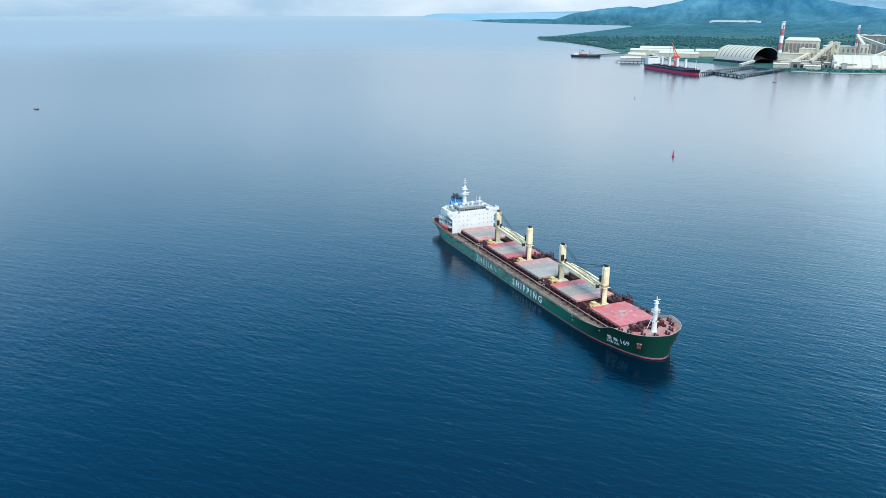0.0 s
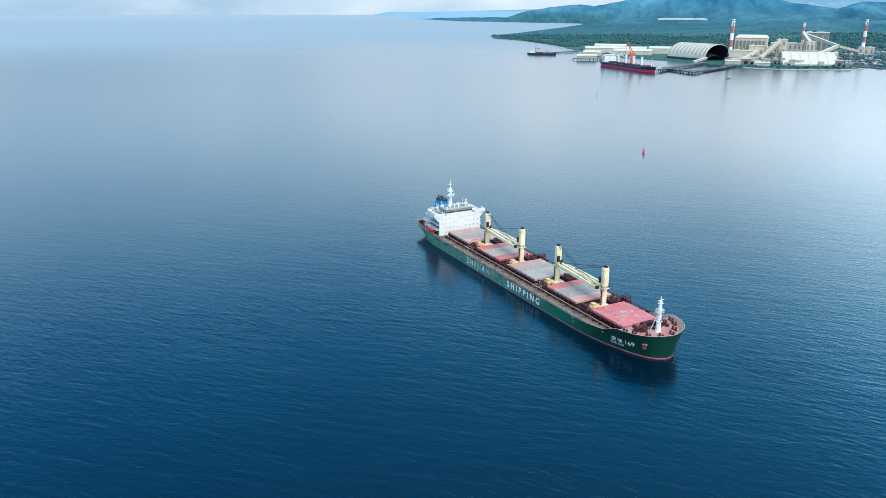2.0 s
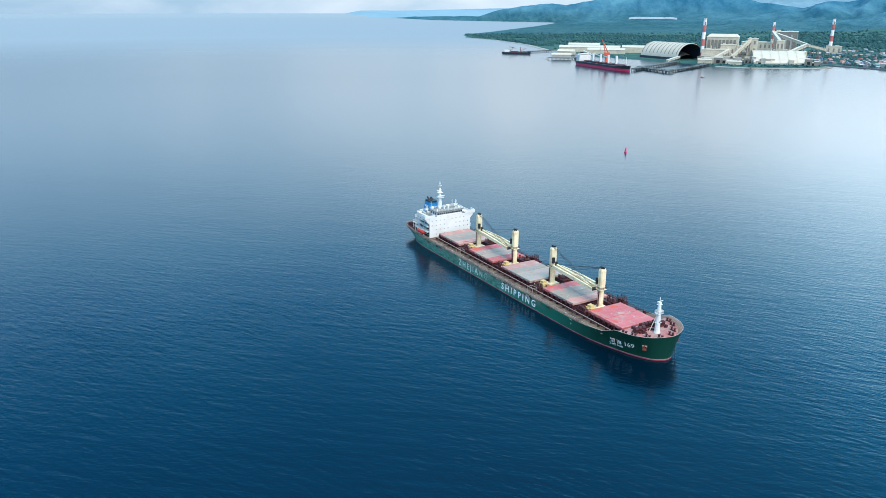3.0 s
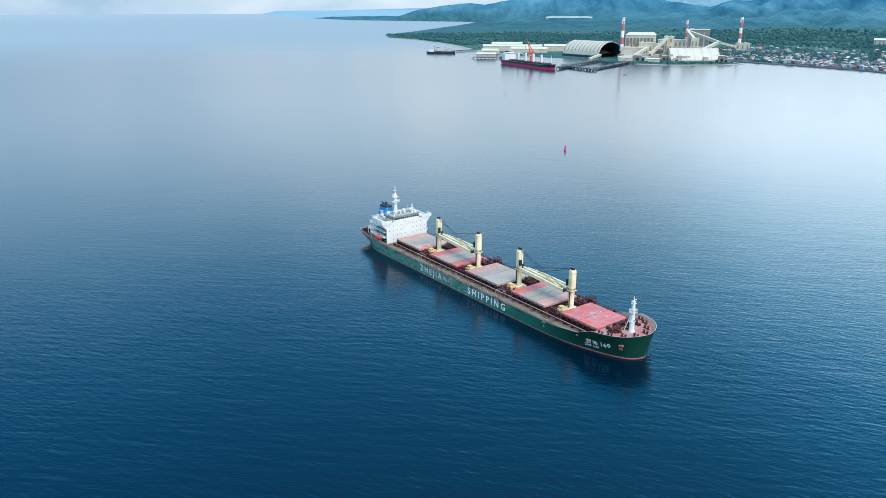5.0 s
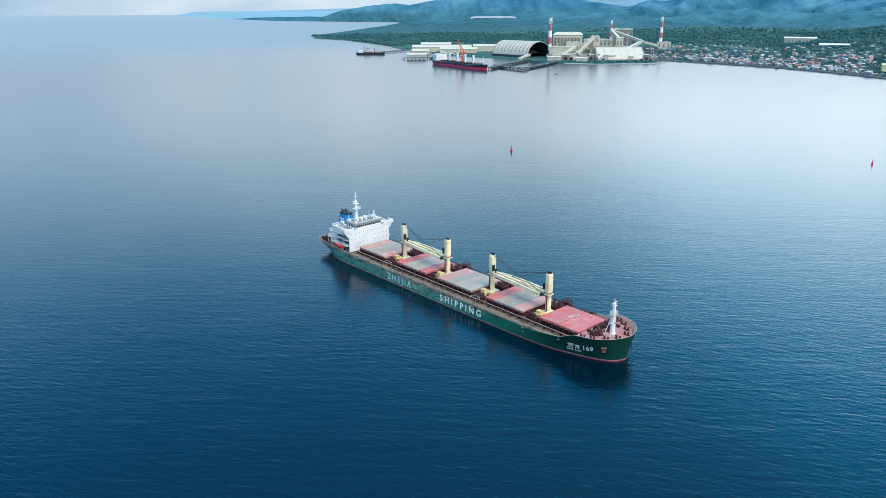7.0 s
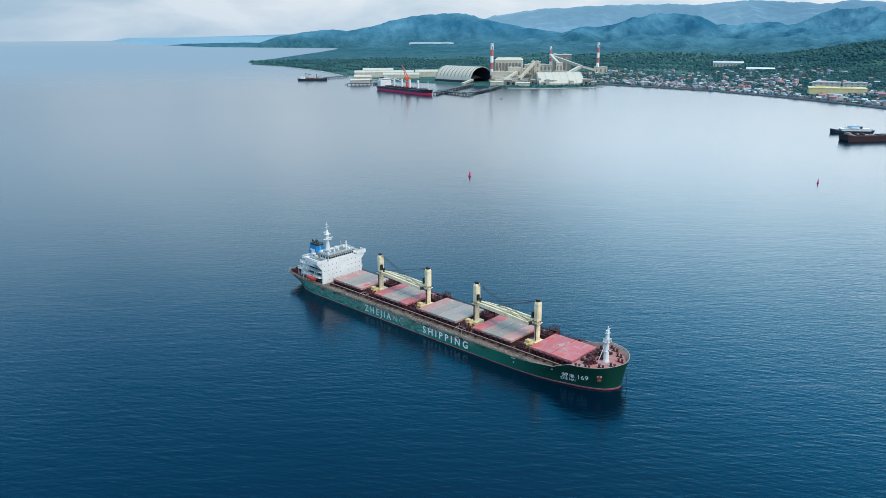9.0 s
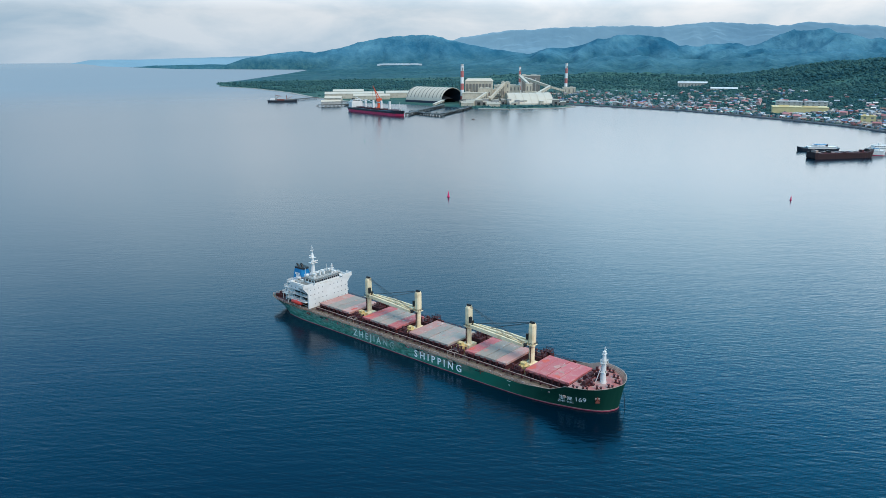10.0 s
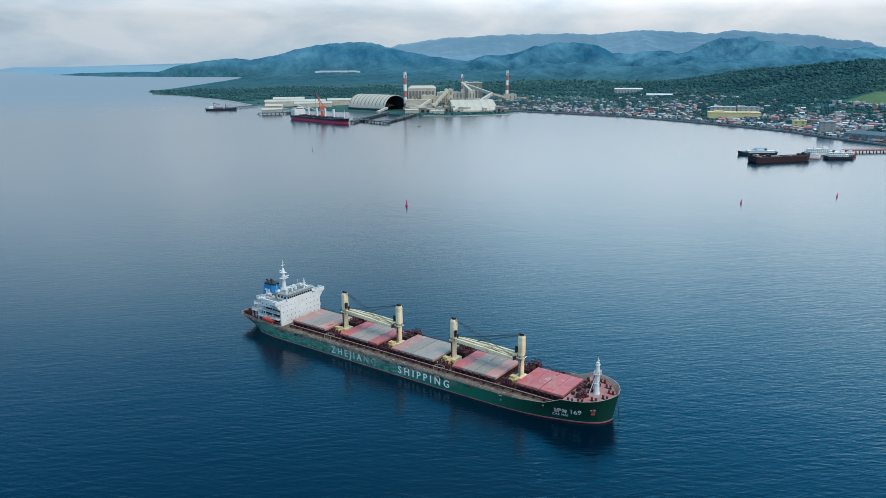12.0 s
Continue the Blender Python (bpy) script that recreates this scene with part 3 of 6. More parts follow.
# plan of the deck edge and of the waterline: (along, half breadth) from stern to bow, as pairs
DECK_PLAN = [(-111.6, 10.8), (-110.4, 11.9), (-106, 13.0), (-99, 13.75), (-88, 13.9), (-40, 13.9), (0, 13.9), (25, 13.9), (38, 13.9), (46, 13.75), (51, 13.4), (55, 12.7), (58.5, 11.6), (61.5, 9.7), (63.8, 7.2), (65.4, 4.2), (66.2, 1.6), (66.4, 0.0)]
LINE_PLAN = [(-107.6, 3.0), (-106, 6.2), (-102, 9.8), (-96, 12.8), (-87, 13.85), (-40, 13.9), (0, 13.9), (20, 13.6), (31, 13.3), (39, 12.6), (45, 11.6), (50, 10.2), (54.5, 8.9), (58.5, 7.2), (61.6, 5.4), (63.4, 3.5), (64.4, 1.5), (64.7, 0.0)]


def rail_height(s):
    """Top of the shell plating: the main deck edge, the bulwark of the forecastle and of the stern."""
    if s > 36:
        return DECK + float(np.interp(s, (36, 37.5, 46, 52, 67), (0, 0.5, 1.5, 4.1, 4.6)))
    return DECK + 0.5 * max(0, (-s - 95) / 22)


def shell(i, v, side):
    """A place on the hull: station i of the plans (may be between), v from 0 at the waterline to 1 at the top."""
    k = min(int(i), len(DECK_PLAN) - 2)
    f = i - k
    d = [DECK_PLAN[k][j] * (1 - f) + DECK_PLAN[k + 1][j] * f for j in (0, 1)]
    w = [LINE_PLAN[k][j] * (1 - f) + LINE_PLAN[k + 1][j] * f for j in (0, 1)]
    top = rail_height(d[0])
    flare = v ** 1.25 if v > 0 else v * 0.7
    return Vector((w[0] + (d[0] - w[0]) * flare, side * max(0, w[1] + (d[1] - w[1]) * flare), v * top))


def hull_band(v0, v1, steps, inset=0.0):
    s = Shape()
    fine = [k / 3 for k in range(3 * (len(DECK_PLAN) - 1) + 1)]
    for side in (1, -1):
        rows = [[shell(i, v0 + (v1 - v0) * j / steps, side) for j in range(steps + 1)] for i in fine]
        n = steps + 1
        vs = [p for row in rows for p in row]
        fs = []
        for a in range(len(rows) - 1):
            for b in range(steps):
                q = (a * n + b, a * n + b + 1, (a + 1) * n + b + 1, (a + 1) * n + b)
                fs.append(q if side > 0 else q[::-1])
        s.add(vs, fs)
    # transom
    left = [shell(0, v0 + (v1 - v0) * j / steps, 1) for j in range(steps + 1)]
    right = [shell(0, v0 + (v1 - v0) * j / steps, -1) for j in range(steps + 1)]
    s.add(left + right, [(j, steps + 1 + j, steps + 2 + j, j + 1) for j in range(steps)])
    return s


def text_mesh(body, size, spacing=1.25, bold=-0.012):
    """A word in the built-in font as a thin solid, baseline at the origin, reading along x, upright in z."""
    c = bpy.data.curves.new("word", "FONT")
    c.body, c.size, c.extrude, c.resolution_u = body, size, 0.02, 3
    c.space_character, c.offset = spacing, bold * size
    ob = bpy.data.objects.new("word", c)
    scene.collection.objects.link(ob)
    bpy.context.view_layer.update()
    me = bpy.data.meshes.new_from_object(ob.evaluated_get(bpy.context.evaluated_depsgraph_get()))
    bpy.data.objects.remove(ob)
    bpy.data.curves.remove(c)
    return me


def letters(me):
    """The separate letters of a word, from left to right."""
    bm = bmesh.new()
    bm.from_mesh(me)
    left, groups = set(bm.verts), []
    while left:
        stack, found = [left.pop()], []
        while stack:
            v = stack.pop()
            found.append(v)
            for e in v.link_edges:
                o = e.other_vert(v)
                if o in left:
                    left.remove(o)
                    stack.append(o)
        groups.append(found)
    groups.sort(key=lambda g: min(v.co.x for v in g))
    out = []
    for g in groups:
        index = {v: k for k, v in enumerate(g)}
        one = Shape().add([tuple(v.co) for v in g], [tuple(index[v] for v in f.verts) for f in bm.faces if f.verts[0] in index])
        out.append(one.data("letter"))
    bm.free()
    return out


def railing(points, height=1.1, gap=2.2, thick=0.07):
    """Posts and three rails along a line of places."""
    s = Shape()
    for p, q in zip(points, points[1:]):
        p, q = Vector(p), Vector(q)
        n = max(1, round((q - p).length / gap))
        for j in range(n + 1):
            c = p.lerp(q, j / n)
            s.bar(c, c + Vector((0, 0, height)), thick)
        for h in (0.4, 0.75, 1.0):
            s.bar(p + Vector((0, 0, height * h)), q + Vector((0, 0, height * h)), thick)
    return s


ship = thing("cargo_ship", SHIP, "green-hulled bulk carrier with cream deck cranes, lying in calm sea", "ship")
hull = part("hull", hull_band(0.062, 1.0, 6), HULL_GREEN, ship, "weathered dark green hull plating", smooth=True)
part("waterline_stripe", hull_band(0.04, 0.062, 1), MARK_PINK, hull, "thin pale stripe above the red band", smooth=True)
part("boot_topping", hull_band(-0.6, 0.04, 3), BOOT_RED, hull, "faded red band at the waterline", smooth=True)

# main deck, forecastle deck and stern deck
s = Shape()
fine = [k / 2 for k in range(2 * (len(DECK_PLAN) - 1) + 1)]
edge = [shell(i, 1.0, -1) for i in fine]
main = []
for i in fine:
    top = rail_height(shell(i, 1.0, -1).x)
    p = shell(i, min(1.0, DECK / top), -1)
    if p.x < 50.5:
        main.append(p)
ring = [(p.x, p.y + (0.05 if p.x < 40 else 0.35), DECK - 0.03) for p in main] + [(p.x, -p.y - (0.05 if p.x < 40 else 0.35), DECK - 0.03) for p in reversed(main)]
s.add(ring, [tuple(range(len(ring)))])
part("main_deck", s, DECK_TAN, ship, "dusty tan-brown steel main deck")
def deck_edge(i, side=-1):
    """Where the forecastle deck meets the plating, a little inside."""
    top = rail_height(shell(i, 1.0, side).x)
    p = shell(i, min(1.0, 8.0 / top), side)
    return Vector((p.x - .08, p.y * .985, 8.0))


s = Shape()
fore = [deck_edge(10.3 + 6.7 * k / 20) for k in range(21)]
ring = [tuple(p) for p in fore] + [(p.x, -p.y, p.z) for p in reversed(fore[:-1])]
s.add(ring + [(x, y * .72, 5.0) for x, y, z in ring], [tuple(range(len(ring))), (0, len(ring) - 1, 2 * len(ring) - 1, len(ring))])
part("forecastle_deck", s, DECK_RED, ship, "faded red forecastle deck")
# inner face and cap of the bow bulwark
for side in (-1, 1):
    s = Shape()
    rows = []
    for k in range(25):
        i = 7.9 + 9.1 * k / 24
        p, low = shell(i, 1.0, side), deck_edge(i, side)
        if i < 10.25:
            low = shell(i, DECK / rail_height(p.x), side)
            low = Vector((low.x, low.y * .985, DECK))
        inn = Vector((p.x - (0.18 if p.x > 60 else 0.05), p.y * 0.986, p.z))
        rows.append([p, p + Vector((0, 0, 0.08)), inn + Vector((0, 0, 0.08)), low])
    s.loft(rows, closed=False)
    part("bulwark", s, BULWARK, ship, "pale bow bulwark with a worn cap")

# cargo hatches: coaming, side stays and four cover panels each
HATCHES = [(-79.6, -59.8, 8.6, "pggp"), (-51.6, -31.2, 8.6, "rggr"), (-24.2, -3.4, 8.6, "pggg"), (5.0, 24.2, 8.6, "rggp"), (32.0, 50.2, 8.0, "rrrr")]
TOP = 8.1
scrape = random.Random(31)
for a, b, w, tints in HATCHES:
    h = Shape()
    h.box(a + 0.5, b - 0.5, -w + 0.5, w - 0.5, DECK - 0.05, TOP - 1.0)
    coaming = part("hatch_coaming", h, MAROON, ship, "dark maroon hatch coaming with stays")
    n = int((b - a) / 1.6)
    for sy in (-1, 1):
        st = Shape()
        st.add([(-.09, sy * (w - .5), DECK), (-.09, sy * (w + .35), DECK), (-.09, sy * (w - .1), TOP - 1.0), (-.09, sy * (w - .5), TOP - 1.0),
                (.09, sy * (w - .5), DECK), (.09, sy * (w + .35), DECK), (.09, sy * (w - .1), TOP - 1.0), (.09, sy * (w - .5), TOP - 1.0)],
               [(0, 1, 2, 3), (7, 6, 5, 4), (1, 5, 6, 2), (2, 6, 7, 3), (0, 4, 5, 1)])
        me = st.data("stay")
        for j in range(n + 1):
            part("stay", me, MAROON, coaming, "", Matrix.Translation((a + 0.6 + (b - a - 1.2) * j / n, 0, 0)))
    st = Shape()
    st.box(a + 0.1, b - 0.1, -w - 0.25, w + 0.25, TOP - 1.05, TOP - 0.9)
    part("rim", st, MAROON, coaming)
    for j in range(4):
        x0, x1 = a + (b - a) * j / 4, a + (b - a) * (j + 1) / 4
        gap = 0.14 if j == 1 else 0.05
        g2 = 0.14 if j == 2 else 0.05
        c = Shape()
        z1 = TOP
        c.loft([[(x0 + g2, -w, TOP - .88), (x1 - gap, -w, TOP - .88), (x1 - gap, w, TOP - .88), (x0 + g2, w, TOP - .88)],
                [(x0 + g2, -w, z1 - .12), (x1 - gap, -w, z1 - .12), (x1 - gap, w, z1 - .12), (x0 + g2, w, z1 - .12)],
                [(x0 + g2 + .12, -w + .12, z1), (x1 - gap - .12, -w + .12, z1), (x1 - gap - .12, w - .12, z1), (x0 + g2 + .12, w - .12, z1)]])
        kind = tints[j]
        part("cover_panel", c, {"r": COVER_RED, "p": COVER_PINK, "g": COVER_GREY}[kind], ship,
             {"r": "faded red hatch cover panel", "p": "pink-grey scuffed hatch cover panel", "g": "dusty grey hatch cover panel"}[kind])
    for j in range(7):
        x, y = a + 1 + (b - a - 3) * scrape.random(), -w + 1 + (2 * w - 2) * scrape.random()
        lx, ly = (.2 + scrape.random() * 1.4, .12) if j % 2 else (.12, .3 + scrape.random() * 1.8)
        part("scrape", Shape().box(x, x + lx, y, y + ly, TOP - .02, TOP + .012), BULWARK if j % 3 else WHITE, coaming, "pale scrape on the cover")
    me = Shape().box(-.35, .35, -.35, .35, -.5, .5).data("cover_wheel")
    for j in range(7):
        for sy in (-1, 1):
            part("cover_wheel", me, MAROON, coaming, "", Matrix.Translation((a + 1.2 + (b - a - 2.4) * j / 6, sy * (w + .3), TOP - 1.05)))


# patches of fresh primer and bare grey steel on the covers
PRIMER = surface("orange_red_primer", (0.58, 0.085, 0.055), 0.65, stain=(0.44, 0.14, 0.12), amount=0.6, size=1.2)
patchy = random.Random(12)


def blotch(x, y, rx, ry, z, lift):
    ring = [(x + rx * k * math.cos(a), y + ry * k * math.sin(a)) for a, k in ((i * math.tau / 11, patchy.uniform(.55, 1.1)) for i in range(11))]
    return Shape().loft([[(px, py, z - .03) for px, py in ring], [(px, py, z + lift) for px, py in ring]])


for x, y, rx, ry in ((-50.0, -5.6, 1.4, 2.6), (-49.9, 1.5, 1.2, 3.0), (33.6, -5.0, 1.3, 2.8), (34.0, 2.6, 1.5, 2.2), (6.4, -6.0, 1.2, 2.0), (44.5, -6.2, 2.2, 1.0), (-61.5, -4.0, 1.2, 2.4)):
    part("primer_patch", blotch(x, y, rx, ry, TOP, .008), PRIMER, ship, "orange-red primer patch on a hatch cover")
for k in range(22):
    a, b, w, tints = HATCHES[k % 5]
    x, y = patchy.uniform(a + 2, b - 2), patchy.uniform(-w + 1.5, w - 1.5)
    part("worn_patch", blotch(x, y, patchy.uniform(.4, 1.3), patchy.uniform(.5, 1.9), TOP, .014), COVER_PINK if tints == "rrrr" or k % 2 else COVER_GREY, ship, "worn pale patch on a hatch cover")


# deck cranes
def crane(x, jib_way, label):
    c = Shape()
    c.box(x - 2.0, x + 2.0, -2.4, 2.4, DECK - 0.05, 7.0)
    base = part("crane_base", c, CREAM, ship, "cream crane foundation house")
    c = Shape()
    c.box(x - 2.4, x + 0.8, -5.0, -2.4, DECK, 7.2)
    c.box(x - 2.0, x + 0.0, -4.6, -2.8, 7.2, 8.2)
    part("winch_house", c, YELLOW, base, "yellow winch house beside the crane")
    c = Shape()
    c.loft([[(x + r * math.cos(i * math.tau / 16), r * math.sin(i * math.tau / 16), z) for i in range(16)] for z, r in ((7.0, 1.35), (7.5, 1.1), (13.2, 1.05), (13.5, 1.2), (14.0, 1.2))])
    post = part("pedestal", c, CREAM, base, smooth=False)
    c = Shape()
    rings = []
    for z, k in ((14.0, 0.9), (14.4, 1.0), (21.6, 1.0), (22.4, 0.82)):
        hx, hy = 1.1 * k, 1.25 * k
        rings.append([(x + sx, sy, z) for sx, sy in ((-hx, -hy + .4), (-hx + .4, -hy), (hx - .4, -hy), (hx, -hy + .4), (hx, hy - .4), (hx - .4, hy), (-hx + .4, hy), (-hx, hy - .4))])
    c.loft(rings)
    tower = part("crane_tower", c, CREAM, base, label)
    c = Shape()
    c.tube((x, -0.8, 22.3), (x, 0.8, 22.3), 0.6, n=12)
    c.box(x - 0.9, x + 0.9, -0.3, 0.3, 21.9, 23.1)
    part("head_sheave", c, BLACK, tower, "black sheaves at the tower head")
    c = Shape()
    c.box(*sorted((x + jib_way * 1.15, x + jib_way * 1.9)), -1.4, -0.4, 16.0, 18.4)
    c.box(*sorted((x + jib_way * 1.15, x + jib_way * 1.5)), 0.3, 1.3, 14.6, 16.4)
    part("cab", c, BLACK, tower, "dark-windowed operator's cab")
    part("platform", Shape().box(x - 1.45, x + 1.45, -1.55, 1.55, 14.08, 14.2), CREAM, tower)
    part("railing", railing([(x - 1.4, -1.5, 14.2), (x + 1.4, -1.5, 14.2), (x + 1.4, 1.5, 14.2), (x - 1.4, 1.5, 14.2), (x - 1.4, -1.5, 14.2)], 0.9, 1.4, 0.06), BLACK, tower)
    part("cable_tray", Shape().box(x - jib_way * .25 - .12, x - jib_way * .25 + .12, -1.36, -1.2, 7.4, 13.6), MAROON, post)
    # jib: two tapering girders laced by cross members, resting level over the hatch
    reach = 27.6
    root, tip = Vector((x + jib_way * 1.3, 0, 14.6)), Vector((x + jib_way * reach, -2.1 if jib_way > 0 else 2.1, 14.0 if jib_way > 0 else 14.3))
    c = Shape()
    for o in (-1.0, 1.0):
        c.bar(root + Vector((0, o, 0)), root.lerp(tip, .55) + Vector((0, o * .9, .12)), 0.75, 1.3, 0.75, 1.4)
        c.bar(root.lerp(tip, .55) + Vector((0, o * .9, .12)), tip + Vector((0, o * .45, 0)), 0.75, 1.4, 0.6, 0.9)
    for j in range(1, 9):
        p = root.lerp(tip, j / 9)
        c.bar(p + Vector((0, -.9, 0)), p + Vector((0, .9, 0)), 0.3, 0.5)
    jib = part("jib", c, CREAM, base, "cream box-girder jib lowered over the hatches")
    c = Shape()
    c.tube(tip + Vector((0, -.7, 0)), tip + Vector((0, .7, 0)), 0.65, n=10)
    part("jib_sheave", c, BLACK, jib)
    for o in (-0.5, 0.0, 0.5):
        part("luffing_wire", Shape().tube((x + jib_way * 0.6, o, 22.5), tip + Vector((0, o * .6, .6)), 0.055, n=5), CABLE, jib, "dark wire rope from the tower head")
        part("hoist_wire", Shape().tube((x + jib_way * 0.6, o, 22.3), root.lerp(tip, .72) + Vector((0, o, .7)), 0.045, n=5), CABLE, jib, "dark wire rope from the tower head")
    # access ladder and foundation rails
    c = Shape()
    for o in (-0.3, 0.3):
        c.bar((x + o, -1.55, 7.2), (x + o, -1.55, 14.0), 0.08)
    for j in range(12):
        c.bar((x - .3, -1.55, 7.6 + j * .55), (x + .3, -1.55, 7.6 + j * .55), 0.06)
    part("ladder", c, MAROON, base)


for x, way in ((-56.2, 1), (-26.8, -1), (0.0, 1), (29.5, -1)):
    crane(x, way, "cream-painted crane tower with black head sheaves")

# mast houses, vents and winches between the hatches, port and starboard
rnd = random.Random(5)
for x in (-55.8, -27.6, 0.6, 28.6):
    for y0, y1, h in ((4.0, 7.6, 2.6), (-8.4, -6.4, 1.6)):
        c = Shape()
        c.box(x - 2.4, x + 2.0, y0, y1, DECK, DECK + h)
        c.box(x - 2.6, x + 2.2, y0 - .2, y1 + .2, DECK + h, DECK + h + .15)
        house = part("mast_house", c, MAROON, ship, "dark maroon mast house")
        for j in range(4):
            vx, vy = x - 1.8 + j * 1.1, y0 + (y1 - y0) * rnd.random()
            c = Shape()
            c.tube((vx, vy, DECK + h), (vx, vy, DECK + h + 1.3), 0.28, n=8)
            c.ball((vx, vy, DECK + h + 1.5), .55, .55, .4, 8, 4)
            part("vent", c, MAROON, house)
    for j in range(7):
        px, py = x - 3 + 6 * rnd.random(), -9 + 18 * rnd.random()
        hh = 0.8 + rnd.random() * 1.6
        part("deck_fitting", Shape().tube((px, py, DECK), (px, py, DECK + hh), 0.3, n=8).box(px - .5, px + .5, py - .4, py + .4, DECK, DECK + 0.7), MAROON, ship)
    if x in (-55.8, 0.6):
        c = Shape()
        for y in (-9.4, -11.6):
            for o in (-1.7, 1.7):
                c.bar((x + o, y, DECK), (x + o, y, DECK + 2.0), 0.12)
            c.bar((x - 1.7, y, DECK + 2.0), (x + 1.7, y, DECK + 2.0), 0.12)
        for o in (-1.7, 1.7):
            c.bar((x + o, -9.4, DECK + 2.0), (x + o, -11.6, DECK + 2.0), 0.12)
        part("gangway_frame", c, BULWARK, ship, "pale frame by the hatch")



def cargo_gear(x, y, label):
    """Twin hoisting drums in a frame, with a raised platform, pipes and lockers, beside a crane."""
    c = Shape()
    c.box(x - 1.9, x + 1.9, y - 1.7, y + 1.7, DECK, DECK + .35)
    for o in (-1.7, 0, 1.7):
        c.box(x + o - .12, x + o + .12, y - 1.3, y + 1.3, DECK + .3, DECK + 2.6)
    gear = part("cargo_winch", c, MAROON, ship, label)
    for o in (-.85, .85):
        part("drum", Shape().tube((x + o - .6, y, DECK + 1.7), (x + o + .6, y, DECK + 1.7), .85, n=12), MAROON, gear)
        part("flange", Shape().tube((x + o - .7, y, DECK + 1.7), (x + o - .58, y, DECK + 1.7), 1.15, n=12), RUST, gear)
    c = Shape().box(x - 1.6, x + 1.6, y - 1.2, y + 1.2, DECK + 3.0, DECK + 3.12)
    for sx in (-1.5, 1.5):
        for sy in (-1.1, 1.1):
            c.bar((x + sx, y + sy, DECK + .3), (x + sx, y + sy, DECK + 4.1), .12)
    part("winch_platform", c, MAROON, gear)
    part("railing", railing([(x - 1.5, y - 1.1, DECK + 3.1), (x + 1.5, y - 1.1, DECK + 3.1), (x + 1.5, y + 1.1, DECK + 3.1), (x - 1.5, y + 1.1, DECK + 3.1)], 1.0, 1.5, .09), MAROON, gear)


for x, way in ((-56.2, 1), (-26.8, -1), (0.0, 1), (29.5, -1)):
    cargo_gear(x - way * .2, 10.9, "dark maroon cargo winch under a railed platform")
    cargo_gear(x - way * .4, 6.0, "dark maroon cargo winch under a railed platform")
    part("hose_rack", Shape().box(x - 3.4, x - 2.7, -8.6, -3.2, DECK, DECK + 1.8).tube((x - 3.0, -8.4, DECK + 2.0), (x - 3.0, -3.4, DECK + 2.0), .3, n=8), MAROON, ship)
    for j in range(5):
        px, py = x + rnd.uniform(-3.2, 3.2), rnd.uniform(-8.5, -3.5)
        part("mushroom_vent", Shape().tube((px, py, DECK), (px, py, DECK + 1.5), .25, n=8).ball((px, py, DECK + 1.7), .5, .5, .35, 8, 4), (MAROON, RUST, YELLOW)[j % 3], ship)

# pipes and rails along the side decks
support = Shape().box(-.2, .2, -.3, .8, 0, .75).box(-.06, .06, -.36, -.24, 0, 1.35).data("pipe_support")
for y in (-9.9, 9.9):
    for o, z in ((0, 0.7), (0.45, 0.7), (-0.3 if y < 0 else 0.7, 1.35)):
        pale = z > 1
        pipe = part("deck_pipe", Shape().tube((-80, y + o, DECK + z), (48, y + o, DECK + z), 0.13 if pale else 0.16, n=6), BULWARK if pale else MAROON, ship, "pale handrail along the side deck" if pale else "maroon pipe along the side deck")
    for j in range(33):
        part("pipe_support", support, MAROON, pipe, "", Matrix.Translation((-80 + j * 4, y, DECK)))
for side in (-1, 1):
    pts = [shell(i, 1.0, side) for i in (3, 4, 5, 6, 7, 8, 8.6)]
    part("railing", railing([(p.x, p.y - side * .25, DECK) for p in pts], 1.1, 3.0, 0.08), MAROON if side > 0 else BULWARK, ship, "thin deck-edge railing")
    pts = [shell(i, 1.0, side) for i in (0, 0.5, 1, 1.5, 2, 3)]
    part("stern_railing", railing([(p.x + .2, p.y - side * .25, p.z) for p in pts], 1.1, 2.0, 0.09), BULWARK, ship)
part("railing", railing([(-111.3, -10.6, 5.5), (-111.3, 10.6, 5.5)], 1.1, 2.0, 0.09), BULWARK, ship)
for j in range(26):
    x = -76 + j * 5 + rnd.random() * 2
    part("bollard", Shape().box(x, x + 0.5 + rnd.random() * .6, -13.3, -12.8, DECK, DECK + 0.5 + .3 * rnd.random()), BULWARK, ship)
for j in range(26):
    x = -76 + j * 5 + rnd.random() * 2
    part("deck_locker", Shape().box(x, x + 0.6 + rnd.random() * .8, 12.4, 13.2, DECK, DECK + 0.6 + .9 * rnd.random()), MAROON, ship)

# forecastle: foremast, windlasses, bollards
c = Shape()
c.loft([[(58.7 + r * math.cos(i * math.tau / 10), r * math.sin(i * math.tau / 10), z) for i in range(10)] for z, r in ((8.0, 1.15), (9.0, 0.9), (14.6, 0.75), (15.6, 0.8), (18.6, 0.5))])
foremast = part("foremast", c, WHITE, ship, "white foremast with platforms and lamps")
c = Shape()
c.box(57.7, 59.7, -1.2, 1.2, 15.2, 15.35)
c.box(58.1, 59.3, -.8, .8, 18.4, 18.55)
part("platform", c, WHITE, foremast)
for o in (-1, 1):
    part("brace", Shape().bar((56.6, o * 1.5, 8.0), (58.4, o * .3, 15.0), .22), WHITE, foremast)
c = Shape()
for o in (-.28, .28):
    c.bar((57.7, o, 8.0), (58.0, o, 15.2), .09)
for j in range(16):
    c.bar((57.72, -.28, 8.4 + j * .42), (57.72, .28, 8.4 + j * .42), .07)
part("ladder", c, WHITE, foremast)
